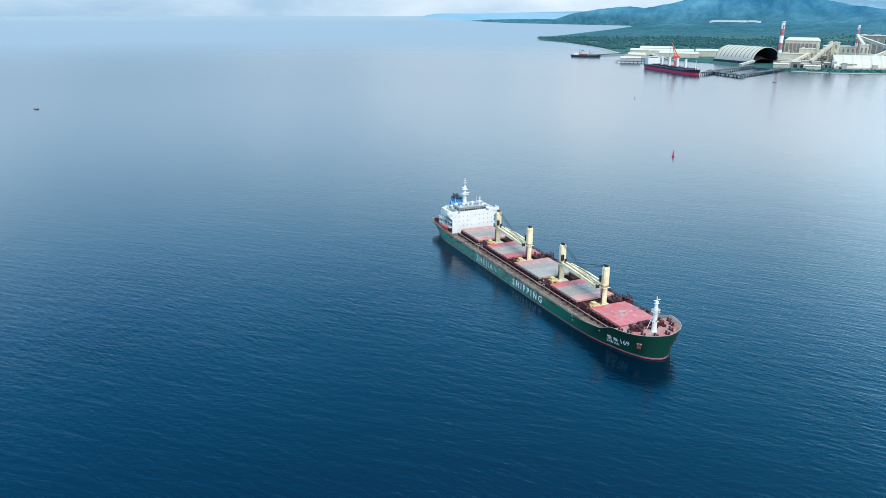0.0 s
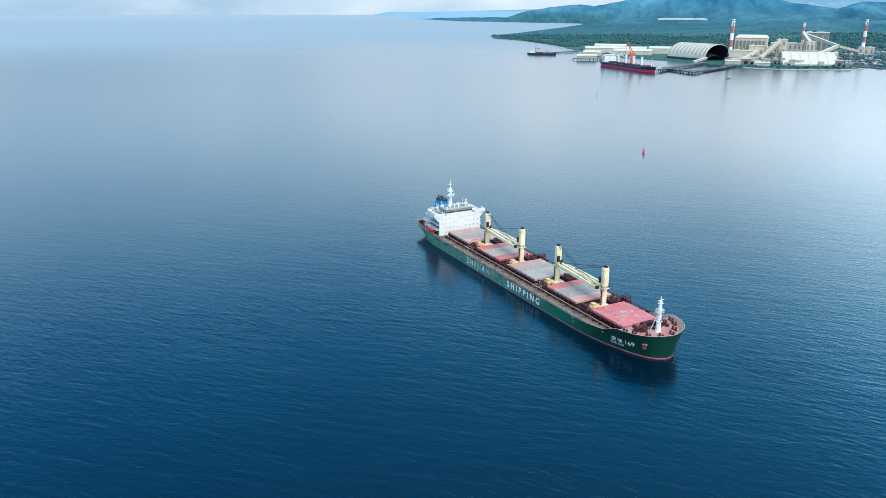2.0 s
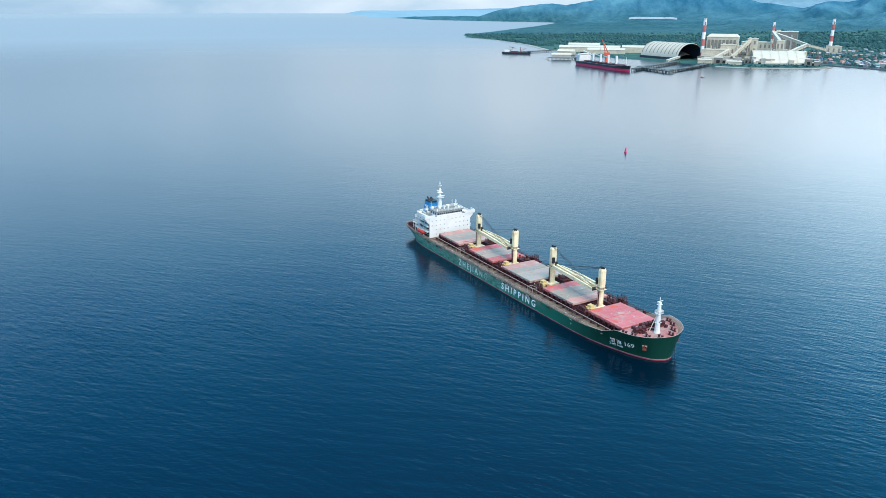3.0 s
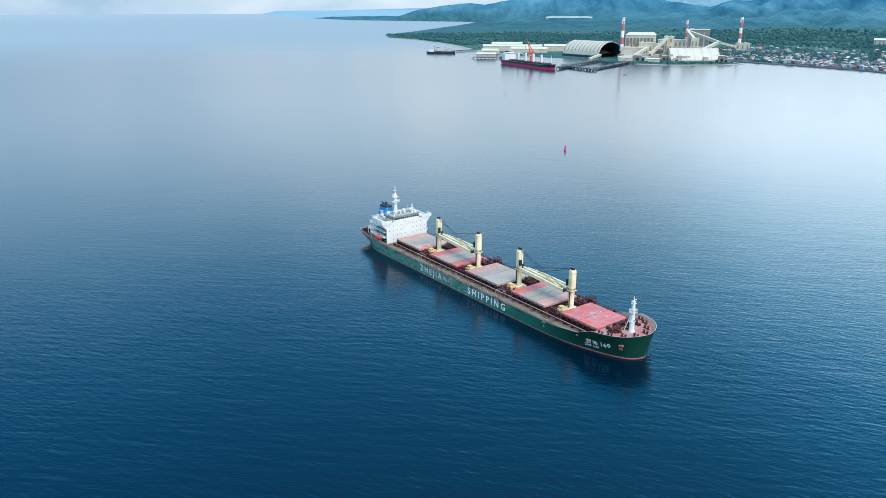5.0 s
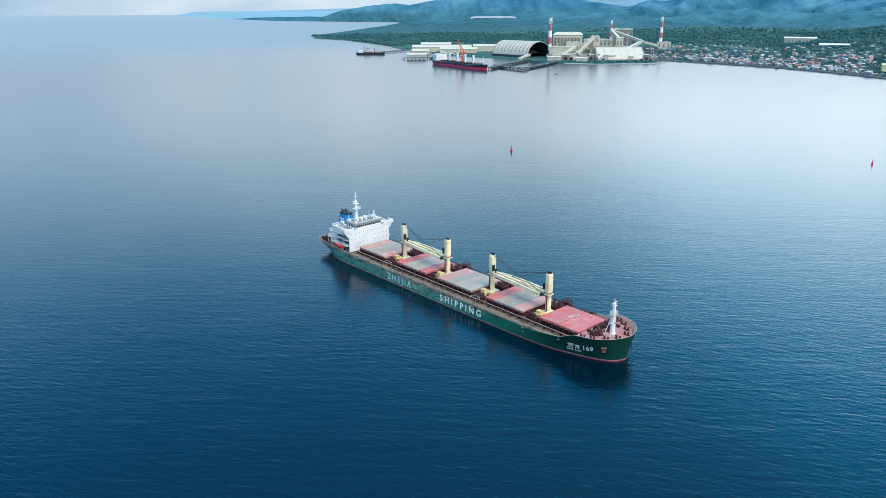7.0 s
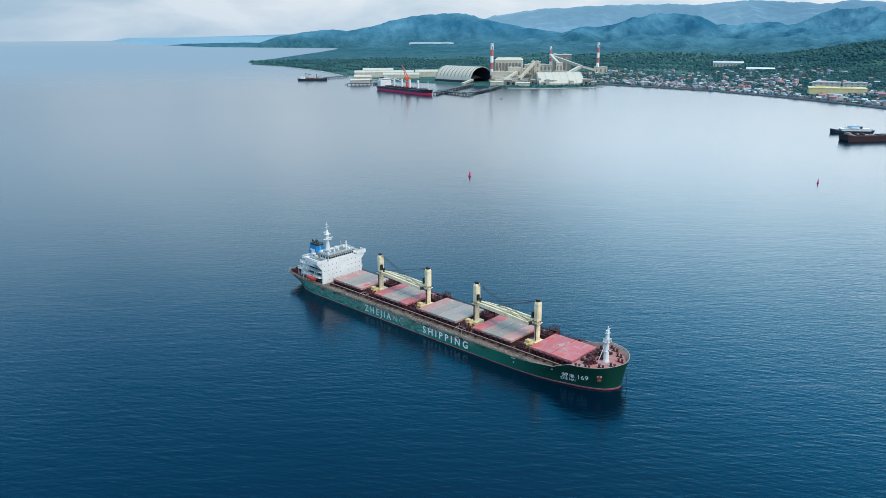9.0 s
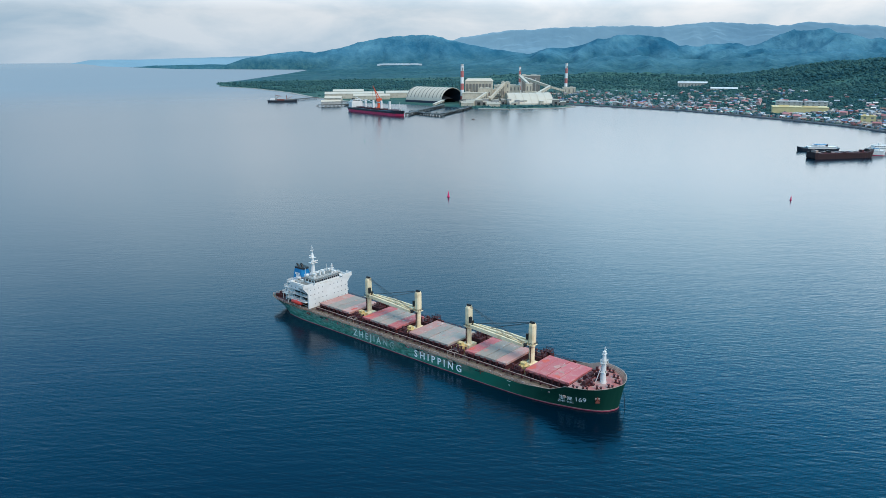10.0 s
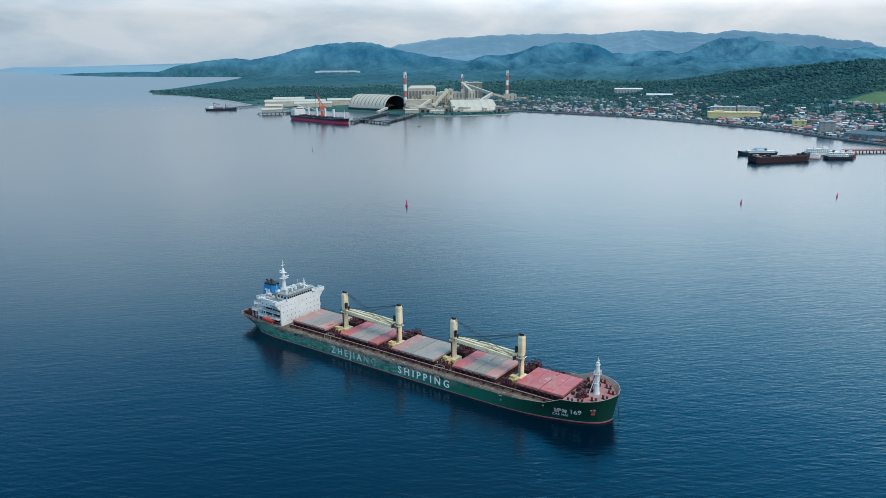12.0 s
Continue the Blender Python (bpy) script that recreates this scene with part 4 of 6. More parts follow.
part("platform", Shape().box(57.9, 59.5, -1.0, 1.0, 11.8, 11.92), WHITE, foremast)
part("lamp", Shape().box(59.2, 59.6, -.3, .3, 12.0, 12.5).box(59.3, 59.7, .4, .8, 15.4, 15.9), GREY_ROOF, foremast)
part("railing", railing([(57.8, -1.1, 15.3), (59.6, -1.1, 15.3), (59.6, 1.1, 15.3), (57.8, 1.1, 15.3), (57.8, -1.1, 15.3)], 1.1, 1.3, 0.09), WHITE, foremast)
c = Shape()
c.tube((58.7, 0, 18.5), (58.7, 0, 21.0), 0.16, n=6)
c.bar((58.7, -1.4, 19.7), (58.7, 1.4, 19.7), 0.18)
c.box(58.3, 59.1, -.5, .5, 18.6, 19.4)
part("topmast", c, WHITE, foremast)
for x, y in ((55.0, -4.6), (55.0, 4.6), (53.2, 0.0)):
    c = Shape()
    for o in (-1.6, 0, 1.6):
        c.tube((x, y + o - .6, 9.1), (x, y + o + .6, 9.1), 0.75, n=10)
    c.box(x - 1.1, x + 1.1, y - 2.5, y + 2.5, 8.0, 8.45)
    for o in (-2.3, -.8, .8, 2.3):
        c.box(x - .7, x + .7, y + o - .12, y + o + .12, 8.4, 9.6)
    part("windlass", c, MAROON, ship, "dark maroon anchor windlass")
for x, y in ((60.4, -6.0), (60.4, 6.0), (57.0, -9.2), (57.0, 9.2), (62.8, -2.5), (62.8, 2.5), (54.0, -10.6), (54.0, 10.6)):
    c = Shape()
    for o in (-.7, .7):
        c.tube((x + o, y, 8.0), (x + o, y, 9.1), 0.35, n=8)
        c.tube((x + o, y, 9.1), (x + o, y, 9.25), 0.5, n=8)
    c.box(x - 1.2, x + 1.2, y - .4, y + .4, 8.0, 8.15)
    part("mooring_bollard", c, MAROON, ship)
for j in range(18):
    a = rnd.random() * 7 + 51.5
    y = (rnd.random() * 2 - 1) * (11 - (a - 51) * .7)
    part("forecastle_fitting", Shape().box(a, a + .5 + rnd.random() * .6, y, y + .5 + rnd.random() * .7, 8.0, 8.4 + rnd.random() * 1.0), MAROON, ship)
for j in range(24):
    i = 10.6 + 6.2 * j / 24
    p, q = deck_edge(i), shell(i, 1.0, -1)
    for sy in (1, -1):
        part("bulwark_stay", Shape().bar((p.x - .55, p.y * .93 * sy, 8.0), (q.x - .4, q.y * .965 * sy, q.z - .15), 0.12, .3), BULWARK, ship)

# anchor and its pocket, both bows
for side in (-1, 1):
    p = shell(13.35, 0.58, side)
    q = shell(13.75, 0.58, side)
    d = (q - p).normalized()
    nrm = Vector((d.y, -d.x, 0)) * (1 if side < 0 else -1)
    m = Matrix(((d.x, nrm.x, 0, p.x), (d.y, nrm.y, 0, p.y), (0, 0, 1, p.z), (0, 0, 0, 1)))
    c = Shape()
    c.box(-.7, .7, -0.3, 0.15, -0.1, 1.2)
    pocket = part("anchor_pocket", c, BULWARK, ship, "pale scuffed anchor pocket", m @ Matrix.Scale(1.2, 4))
    c = Shape()
    c.bar((0, .25, .5), (0, .25, -1.0), .3)
    c.bar((0, .25, -1.0), (-.6, .35, -.2), .3, .4, .15, .15)
    c.bar((0, .25, -1.0), (.6, .35, -.2), .3, .4, .15, .15)
    c.box(-.6, .6, .1, .45, -1.2, -.85)
    part("anchor", c, RUST, pocket, "rust-red stockless anchor")
c = Shape()
p = shell(16.4, 0.6, 1)
for j in range(18):
    z = p.z - j * .36
    c.ball((p.x + .4 + j * .05, p.y + .5, z), .14, .14, .24, 6, 3)
part("anchor_chain", c, BLACK, ship, "anchor chain hanging into the water")

# lettering and marks on the starboard side
face = pose(0, 0, 0, 90, 0, 0)
for word, x, size, mat in (("SHIPPING", -16.4, 4.0, MARK_WHITE), ("ZHEJIANG", -51.6, 4.0, LETTER_WHITE)):
    me = text_mesh(word, size, 1.55, 0.012)
    wide = max(v.co.x for v in me.vertices)
    me.transform(Matrix.Diagonal((24.0 / wide if word == "SHIPPING" else 24.0 / wide, 1, 1, 1)))
    for one in letters(me):
        worn = word == "ZHEJIANG" and min(v.co.x for v in one.vertices) > 14.0
        part("letter", one, LETTER_WORN if worn else mat, hull, "half worn-off letter on the hull side" if worn else "white block letter on the hull side", Matrix.Translation((x, -13.96, 1.45)) @ face)
for y in (13.96,):
    for word, x, size in (("SHIPPING", 9.8, 4.3), ("ZHEJIANG", -26.5, 4.3)):
        me = text_mesh(word, size)
        wide = max(v.co.x for v in me.vertices)
        me.transform(Matrix.Diagonal((24.0 / wide if word == "SHIPPING" else 24.0 / wide, 1, 1, 1)))
        for one in letters(me):
            part("letter", one, LETTER_WHITE, hull, "white block letter on the hull side", Matrix.Translation((x if word == "ZHEJIANG" else 9.8, y, 1.35)) @ pose(0, 0, 0, 90, 0, 180))


def on_bow(i, v, side=-1, off=0.06):
    """A frame on the bow plating: x along the hull, y upwards, z outwards."""
    p, q, up = shell(i - .1, v, side), shell(i + .1, v, side), shell(i, v + .06, side)
    o = shell(i, v, side)
    ex = (q - p).normalized()
    ez = ex.cross((up - o).normalized()).normalized()
    if ez.y * side < 0:
        ez = -ez
    ey = ez.cross(ex).normalized()
    o = o + ez * off
    return Matrix(((ex.x, ey.x, ez.x, o.x), (ex.y, ey.y, ez.y, o.y), (ex.z, ey.z, ez.z, o.z), (0, 0, 0, 1)))


for j, digit in enumerate("169"):
    part("numeral", text_mesh(digit, 2.9, 1.0, -0.002), MARK_WHITE, hull, "white numeral on the bow", on_bow(11.55 + j * .31, 0.37))
me = text_mesh("ZHE HAI", 1.35, 1.1, 0.0)
for one in letters(me):
    part("letter", one, MARK_WHITE, hull, "small white letter on the bow", on_bow(10.42, 0.23))
# two painted characters
for i, sign in ((10.40, "\u6d59"), (10.94, "\u6d77")):
    part("character", text_mesh(sign, 2.1, 1.0, 0.006), MARK_WHITE, hull, "white painted character on the bow", on_bow(i, 0.39, off=0.2))
c = Shape()
c.add([(28.9, -13.72, 3.2), (29.7, -13.72, 3.2), (29.3, -13.6, 2.4)], [(0, 1, 2)])
c.box(28.4, 30.0, -13.95, -13.7, 4.5, 4.62)
part("load_mark", c, LETTER_WHITE, hull)
for j in range(9):
    x = -84 + j * 12.5
    part("scupper_plate", Shape().box(x, x + .5, -13.99, -13.9, 4.5, 4.85), BLACK, hull)
# rust and scrapes below the fairleads
for j in range(26):
    x = -86 + rnd.random() * 105
    w, t0 = .3 + rnd.random() * 2.6, 4.3 + rnd.random() * .75
    part("scuff", Shape().box(x, x + w, -13.945, -13.9, t0 - .2 - rnd.random() * .8, t0), (RUST, BULWARK, BLACK, RUST, BOOT_RED)[j % 5], hull, "scraped patch of plating")

# superstructure
c = Shape()
c.box(-97.5, -84.0, -10.0, 10.0, DECK - .05, 15.2)
c.box(-84.0, -83.4, -11.8, 11.8, DECK - .05, 15.2)
house = part("deckhouse", c, WHITE, ship, "white accommodation block")
part("house_top", Shape().box(-97.4, -84, -9.9, 9.9, 15.2, 15.3), GREY_ROOF, house, "dark grey upper deck")
c = Shape()
c.box(-104.0, -97.45, -8.6, 8.6, DECK - .05, 8.2)
c.box(-103.6, -97.45, -7.8, 7.8, 8.2, 11.0)
c.box(-103.2, -97.45, -6.4, 6.4, 11.0, 13.2)
part("aft_house", c, WHITE, ship, "white stepped after deckhouse")
c = Shape()
c.box(-90.5, -83.8, -7.4, 7.4, 15.3, 17.6)
bridge = part("wheelhouse", c, WHITE, ship, "white wheelhouse")
c = Shape()
c.box(-91.0, -83.3, -7.9, 7.9, 17.6, 17.85)
part("bridge_roof", c, GREY_ROOF, bridge, "grey wheelhouse top")
for side in (-1, 1):
    c = Shape()
    y0, y1 = sorted((side * 8.8, side * 14.6))
    c.box(-87.2, -83.2, y0, y1, 14.95, 15.19)
    c.box(-83.45, -83.2, y0, y1, 15.19, 16.6)
    c.box(-87.2, -83.2, side * 14.6 - .12, side * 14.6 + .12, 15.19, 16.6)
    c.add([(-83.6, side * 11.8, 12.0), (-83.6, side * 14.4, 14.95), (-83.6, side * 11.8, 14.95), (-86.8, side * 11.8, 12.0), (-86.8, side * 14.4, 14.95), (-86.8, side * 11.8, 14.95)],
          [(0, 1, 2), (3, 5, 4), (0, 3, 4, 1)])
    part("bridge_wing", c, WHITE, bridge)
# side galleries of the house
for side in (-1, 1):
    for z, y1 in ((8.0, 13.0), (10.6, 12.6), (13.0, 12.2)):
        ya, yb = sorted((side * 9.9, side * y1))
        tier = part("side_gallery", Shape().box(-97.5, -84.1, ya, yb, z - .1, z + .1), WHITE, house, "white open side gallery")
        part("railing", railing([(-97.4, side * (y1 - .1), z + .1), (-84.2, side * (y1 - .1), z + .1)], 1.0, 1.6, 0.09), WHITE, tier)
        for x in (-97.2, -93, -88.6):
            part("pillar", Shape().bar((x, side * (y1 - .3), z - 2.7), (x, side * (y1 - .3), z - .1), .22), WHITE, tier)
pane = Shape().box(-.03, .05, -.5, .5, -.42, .42).data("bridge_window")
for j in range(12):
    part("bridge_window", pane, DARK_GLASS, bridge, "", Matrix.Translation((-83.78, -6.75 + j * 13.5 / 11, 16.7)))
side_pane = Shape().box(-.7, .7, -.05, .05, -.5, .5).data("side_window")
for side in (-1, 1):
    for j in range(3):
        part("bridge_window", side_pane, DARK_GLASS, bridge, "", Matrix.Translation((-89.2 + j * 2.0, side * 7.42, 16.7)))
port = Shape().box(-.04, .04, -.19, .19, -.22, .22).data("cabin_window")
for row, z in enumerate((6.6, 8.9, 11.2, 13.6)):
    for j in range(10):
        if (row * 7 + j * 3) % 11 in (0, 4, 7):
            continue
        part("cabin_window", port, WINDOW_GREY, house, "", Matrix.Translation((-83.39, -10.4 + j * 20.8 / 9, z)))
port_s = Shape().box(-.24, .24, -.04, .04, -.28, .28).data("cabin_window")
for z in (6.6, 8.9, 11.2, 13.6):
    for side in (-1, 1):
        for j in range(5):
            part("cabin_window", port_s, WINDOW_GREY, house, "", Matrix.Translation((-96 + j * 2.5, side * 10.02, z)))
# open after decks with rails
for z, x0, hw in ((8.2, -104.6, 10.4), (11.0, -104.2, 9.4), (13.2, -103.6, 8.2)):
    tier = part("deck_tier", Shape().box(x0, -97.45, -hw, hw, z - .1, z + .1), WHITE, ship, "white open deck with railings")
    part("railing", railing([(-97.4, -hw + .1, z), (x0 + .1, -hw + .1, z), (x0 + .1, hw - .1, z), (-97.4, hw - .1, z)], 1.1, 1.6, 0.09), WHITE, tier)
    for j in range(4):
        x = x0 + .4 + j * (-97.9 - x0 - .4) / 3
        for sy in (-1, 1):
            part("pillar", Shape().bar((x, sy * (hw - .3), z - 2.9), (x, sy * (hw - .3), z), 0.22), WHITE, tier)
for x, y, z0, z1 in ((-103.5, -8.6, 5.6, 7.4), (-100.0, -8.6, 5.6, 7.4), (-101, -7.0, 8.5, 10.4), (-103.6, -7.0, 8.5, 10.2), (-99.2, -5.0, 11.2, 13.0), (-94.0, -10.0, 5.4, 7.4), (-90.0, -10.0, 8.2, 10.2), (-95.5, -10.0, 10.8, 12.8)):
    part("doorway", Shape().box(x, x + 1.3, y - .06, y + .06, z0, z1), DARK_GLASS, house, "dark open doorway")
# the solid uppermost side deck under the bridge wings
for side in (-1, 1):
    ya, yb = sorted((side * 9.98, side * 12.6))
    c = Shape().box(-95.2, -84.02, ya, yb, 12.75, 13.0)
    yo = side * 12.6
    c.box(-95.2, -84.02, yo - .08, yo + .08, 13.0, 16.2)
    c.box(-95.2, -95.04, ya, yb, 13.0, 16.2)
    c.box(-95.2, -84.02, ya, yb, 15.0, 15.18)
    part("bridge_deck_side", c, WHITE, house, "solid white side of the bridge deck")
    for j in range(4):
        part("cabin_window", port_s, WINDOW_GREY, house, "", Matrix.Translation((-94 + j * 2.6, side * 12.66, 14.0)))
# flat black panels stand for the shade in recesses under the galleries
for side in (-1, 1):
    for x0, x1, z0, z1 in ((-96.6, -92.0, 5.6, 7.5), (-90.5, -86.5, 5.5, 7.6), (-96.6, -91.0, 8.2, 10.3), (-89.8, -86.4, 8.2, 10.3), (-94.8, -86.0, 10.75, 12.6)):
        part("recess", Shape().box(x0, x1, side * 10.04 - .05, side * 10.04 + .05, z0, z1), BLACK, house, "flat black panel standing for a shaded recess in the house side")
# funnel
c = Shape()
prof = [(-3.4, -1.7), (-2.6, -2.3), (2.2, -2.3), (3.3, -1.5), (3.3, 1.5), (2.2, 2.3), (-2.6, 2.3), (-3.4, 1.7)]
c.loft([[(-99.2 + x * k + o, y * k - 1.9, z) for x, y in prof] for z, k, o in ((11.0, 1.42, 0.2), (13.6, 1.36, 0.1), (18.4, 1.0, -.5), (19.4, .93, -.6))])
funnel = part("funnel", c, BLUE, ship, "blue funnel with a black top and white emblem")
c = Shape()
c.loft([[(-99.5 + x * k, y * k - 1.9, z) for x, y in prof] for z, k in ((19.35, .97), (20.0, .93))])
for x, y in ((-101.0, -2.6), (-99.6, -1.3), (-98.4, -2.4)):
    c.tube((x, y, 19.9), (x - .5, y, 20.7), .42, n=8)
    c.tube((x - .5, y, 20.7), (x - 1.4, y, 21.0), .40, n=8)
part("funnel_top", c, BLACK, funnel, "black funnel top with exhausts")
for side in (-1, 1):
    c = Shape()
    for x0, z0, x1, z1 in ((-101.6, 16.6, -99.7, 17.5), (-100.6, 15.2, -99.7, 17.5), (-99.3, 15.0, -98.4, 17.5), (-98.9, 15.0, -96.9, 15.8)):
        lean = [side * (2.3 * (1.36 - (z - 13.6) / 4.8 * .36) + .03) - 1.9 for z in (z0, z1)]
        c.loft([[(x0, y - side * .2, z), (x1, y - side * .2, z), (x1, y, z), (x0, y, z)] for y, z in zip(lean, (z0, z1))])
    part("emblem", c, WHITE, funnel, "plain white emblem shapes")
# radar mast
c = Shape()
c.loft([[(-93.8 + r * math.cos(i * math.tau / 8), r * math.sin(i * math.tau / 8), z) for i in range(8)] for z, r in ((15.2, 1.3), (20.5, .85), (24.5, .7), (25.2, .9), (27.0, .35))])
mast = part("radar_mast", c, WHITE, bridge, "white radar mast with scanners")
c = Shape()
c.box(-95, -92.2, -1.6, 1.6, 22.4, 22.55)
c.box(-94.9, -92.6, -1.3, 1.3, 24.9, 25.05)
c.bar((-92.4, -1.9, 23.4), (-92.4, 1.9, 23.4), .3, .45)
c.bar((-94.6, -1.3, 25.9), (-94.6, 1.3, 25.9), .25, .4)
c.tube((-93.8, 0, 27.0), (-93.8, 0, 30.7), .16, n=6)
c.bar((-93.8, -1.1, 28.4), (-93.8, 1.1, 28.4), .14)
c.bar((-93.8, -.6, 29.6), (-93.8, .6, 29.6), .12)
c.ball((-93.0, 1.0, 23.0), .5, .5, .55)
part("scanners", c, WHITE, mast)
c = Shape()
c.tube((-85.6, 4.6, 17.8), (-85.6, 4.6, 22.6), .42, .2, 8)
c.bar((-85.6, 3.5, 20.4), (-85.6, 5.7, 20.4), .2)
c.bar((-85.6, 3.9, 21.6), (-85.6, 5.3, 21.6), .18)
c.box(-86.2, -85.0, 4.0, 5.2, 19.6, 19.75)
c.tube((-86.5, -4.5, 17.8), (-86.5, -4.5, 20.4), .12, .08, 6)
c.tube((-90, 5, 17.8), (-90, 5, 21.5), .08, n=5)
c.tube((-90.5, -7, 17.8), (-90.5, -7, 21.8), .07, n=5)
c.ball((-90, -6.5, 18.6), .7, .7, .8)
c.box(-91.5, -90.4, 2.2, 3.6, 17.8, 18.9)
part("aerials", c, WHITE, bridge)
for x, y, w, h in ((-89, -3, .7, .9), (-88, 1.5, .5, 1.4), (-86, 6.5, .6, .8), (-85.2, -6.4, .4, 1.2), (-90, 6.4, .5, 1.0), (-87.4, -1.2, .35, 1.6)):
    part("roof_locker", Shape().box(x - w, x + w, y - w * .8, y + w * .8, 17.85, 17.85 + h), WHITE, bridge)
for x, y, w, h in ((-95.5, 4, 1.2, 1.3), (-96, -6.5, .9, 1.0), (-92.5, -7.5, .7, .9), (-92.8, 6.8, .8, 1.1)):
    part("deck_locker", Shape().box(x - w, x + w, y - w * .7, y + w * .7, 15.3, 15.3 + h), WHITE, house)
part("railing", railing([(-91, -9.8, 15.3), (-97.3, -9.8, 15.3), (-97.3, 9.8, 15.3), (-91, 9.8, 15.3)], 1.1, 1.5, 0.09), WHITE, house)
part("railing", railing([(-90.8, -7.7, 17.85), (-83.5, -7.7, 17.85), (-83.5, 7.7, 17.85), (-90.8, 7.7, 17.85), (-90.8, -7.7, 17.85)], 1.1, 1.8, 0.07), WHITE, bridge)
# gear on the stern deck and on the house decks
aft = [p for p in main if p.x < -98]
ring = [(p.x + .25, p.y * .97, DECK + .004) for p in aft] + [(p.x + .25, -p.y * .97, DECK + .004) for p in reversed(aft)]
part("stern_deck", Shape().add(ring, [tuple(range(len(ring)))]), MAROON, ship, "dark red stern deck")
for j in range(26):
    x, y = -110.6 + 5.4 * rnd.random(), (rnd.random() * 2 - 1) * 10.4
    w, h = .3 + .6 * rnd.random(), .6 + 1.1 * rnd.random()
    part("stern_fitting", Shape().box(x - w, x + w, y - w * .8, y + w * .8, DECK - .05, DECK + h).tube((x, y - w, DECK + h), (x, y + w, DECK + h), .35, n=8), MAROON, ship, "dark maroon mooring gear")
for z, x0, hw in ((8.3, -106, 9.6), (11.1, -104.6, 8.0), (15.3, -97, 9.0)):
    for j in range(9):
        x, y = x0 + 7 * rnd.random(), -hw + rnd.random() * hw * 2
        w = .25 + .45 * rnd.random()
        part("house_fitting", Shape().box(x - w, x + w, y - w, y + w, z - .02, z + .4 + rnd.random()), (WHITE, GREY_ROOF, WINDOW_GREY)[j % 3], house)
# lifeboats in davits
for side in (-1, 1):
    c = Shape()
    c.loft([[(-91.0 + x, side * 12.3 + w * math.cos(a), 7.0 + hgt * math.sin(a)) for a in [i * math.tau / 10 for i in range(10)]] for x, w, hgt in ((-3.9, .3, .4), (-3.1, 1.15, 1.0), (0, 1.35, 1.25), (2.9, 1.15, 1.05), (3.8, .3, .45))])
    boat = part("lifeboat", c, ORANGE, ship, "orange-red lifeboat in davits", smooth=True)
    for x in (-93.2, -88.8):
        c = Shape()
        c.bar((x, side * 10.1, 8.6), (x, side * 12.3, 9.0), .25)
        c.bar((x, side * 12.3, 9.0), (x, side * 12.3, 7.9), .08)
        c.bar((x, side * 12.3, DECK), (x, side * 12.3, 6.2), .25)
        part("davit", c, WHITE, boat)
# stern gear
for x, y in ((-108.4, -6.5), (-108.4, 6.5), (-107.6, 0)):
    c = Shape()
    for o in (-1.2, 0, 1.2):
        c.tube((x, y + o - .45, DECK + 1.1), (x, y + o + .45, DECK + 1.1), 0.7, n=10)
    c.box(x - 1.2, x + 1.2, y - 2.0, y + 2.0, DECK, DECK + .5)
    part("mooring_winch", c, MAROON, ship)
for j in range(16):
    a = -110.8 + rnd.random() * 6
    y = (rnd.random() * 2 - 1) * 10.6
    part("stern_fitting", Shape().tube((a, y, DECK), (a, y, DECK + .6 + rnd.random() * .9), .3, n=8), MAROON, ship)
c = Shape()
c.tube((-111.3, 0, 5.3), (-112.5, 0, 9.6), .08, n=6)
part("ensign_staff", c, WHITE, ship)


# ---- buoys and small boats ----
def red_buoy():
    b = thing("buoy", pose(0, 0, 0), "red navigation buoy floating on calm water", "buoy", "red channel buoys")
    c = Shape()
    c.loft([[(r * math.cos(i * math.tau / 14), r * math.sin(i * math.tau / 14), z) for i in range(14)] for z, r in ((-.8, 1.2), (0, 1.7), (.5, 1.75), (.8, 1.5))])
    part("float", c, BUOY_RED, b, smooth=False)
    c = Shape()
    c.loft([[(r * math.cos(i * math.tau / 10), r * math.sin(i * math.tau / 10), z) for i in range(10)] for z, r in ((.8, 1.15), (3.4, .75), (4.2, .7))])
    part("tower", c, BUOY_RED, b)
    c = Shape()
    c.tube((0, 0, 4.2), (0, 0, 5.0), .12, n=6)
    c.ball((0, 0, 5.3), .4, .4, .45)
    part("lantern", c, BUOY_RED, b)
    return b


def green_buoy():
    b = thing("spar_buoy", pose(0, 0, 0), "slender green spar buoy on the bay", "buoy", "green spar buoys")
    c = Shape()
    c.loft([[(r * math.cos(i * math.tau / 12), r * math.sin(i * math.tau / 12), z) for i in range(12)] for z, r in ((-.6, .7), (0, 1.1), (.5, 1.1), (.8, .6))])
    part("float", c, BUOY_GREEN, b)
    c = Shape()
    c.tube((0, 0, .7), (0, 0, 5.6), .38, .2, 8)
    part("pole", c, BUOY_GREEN, b)
    c = Shape()
    c.loft([[(r * math.cos(i * math.tau / 8), r * math.sin(i * math.tau / 8), z) for i in range(8)] for z, r in ((5.4, .65), (6.5, .1))])
    part("topmark", c, BUOY_GREEN, b)
    return b


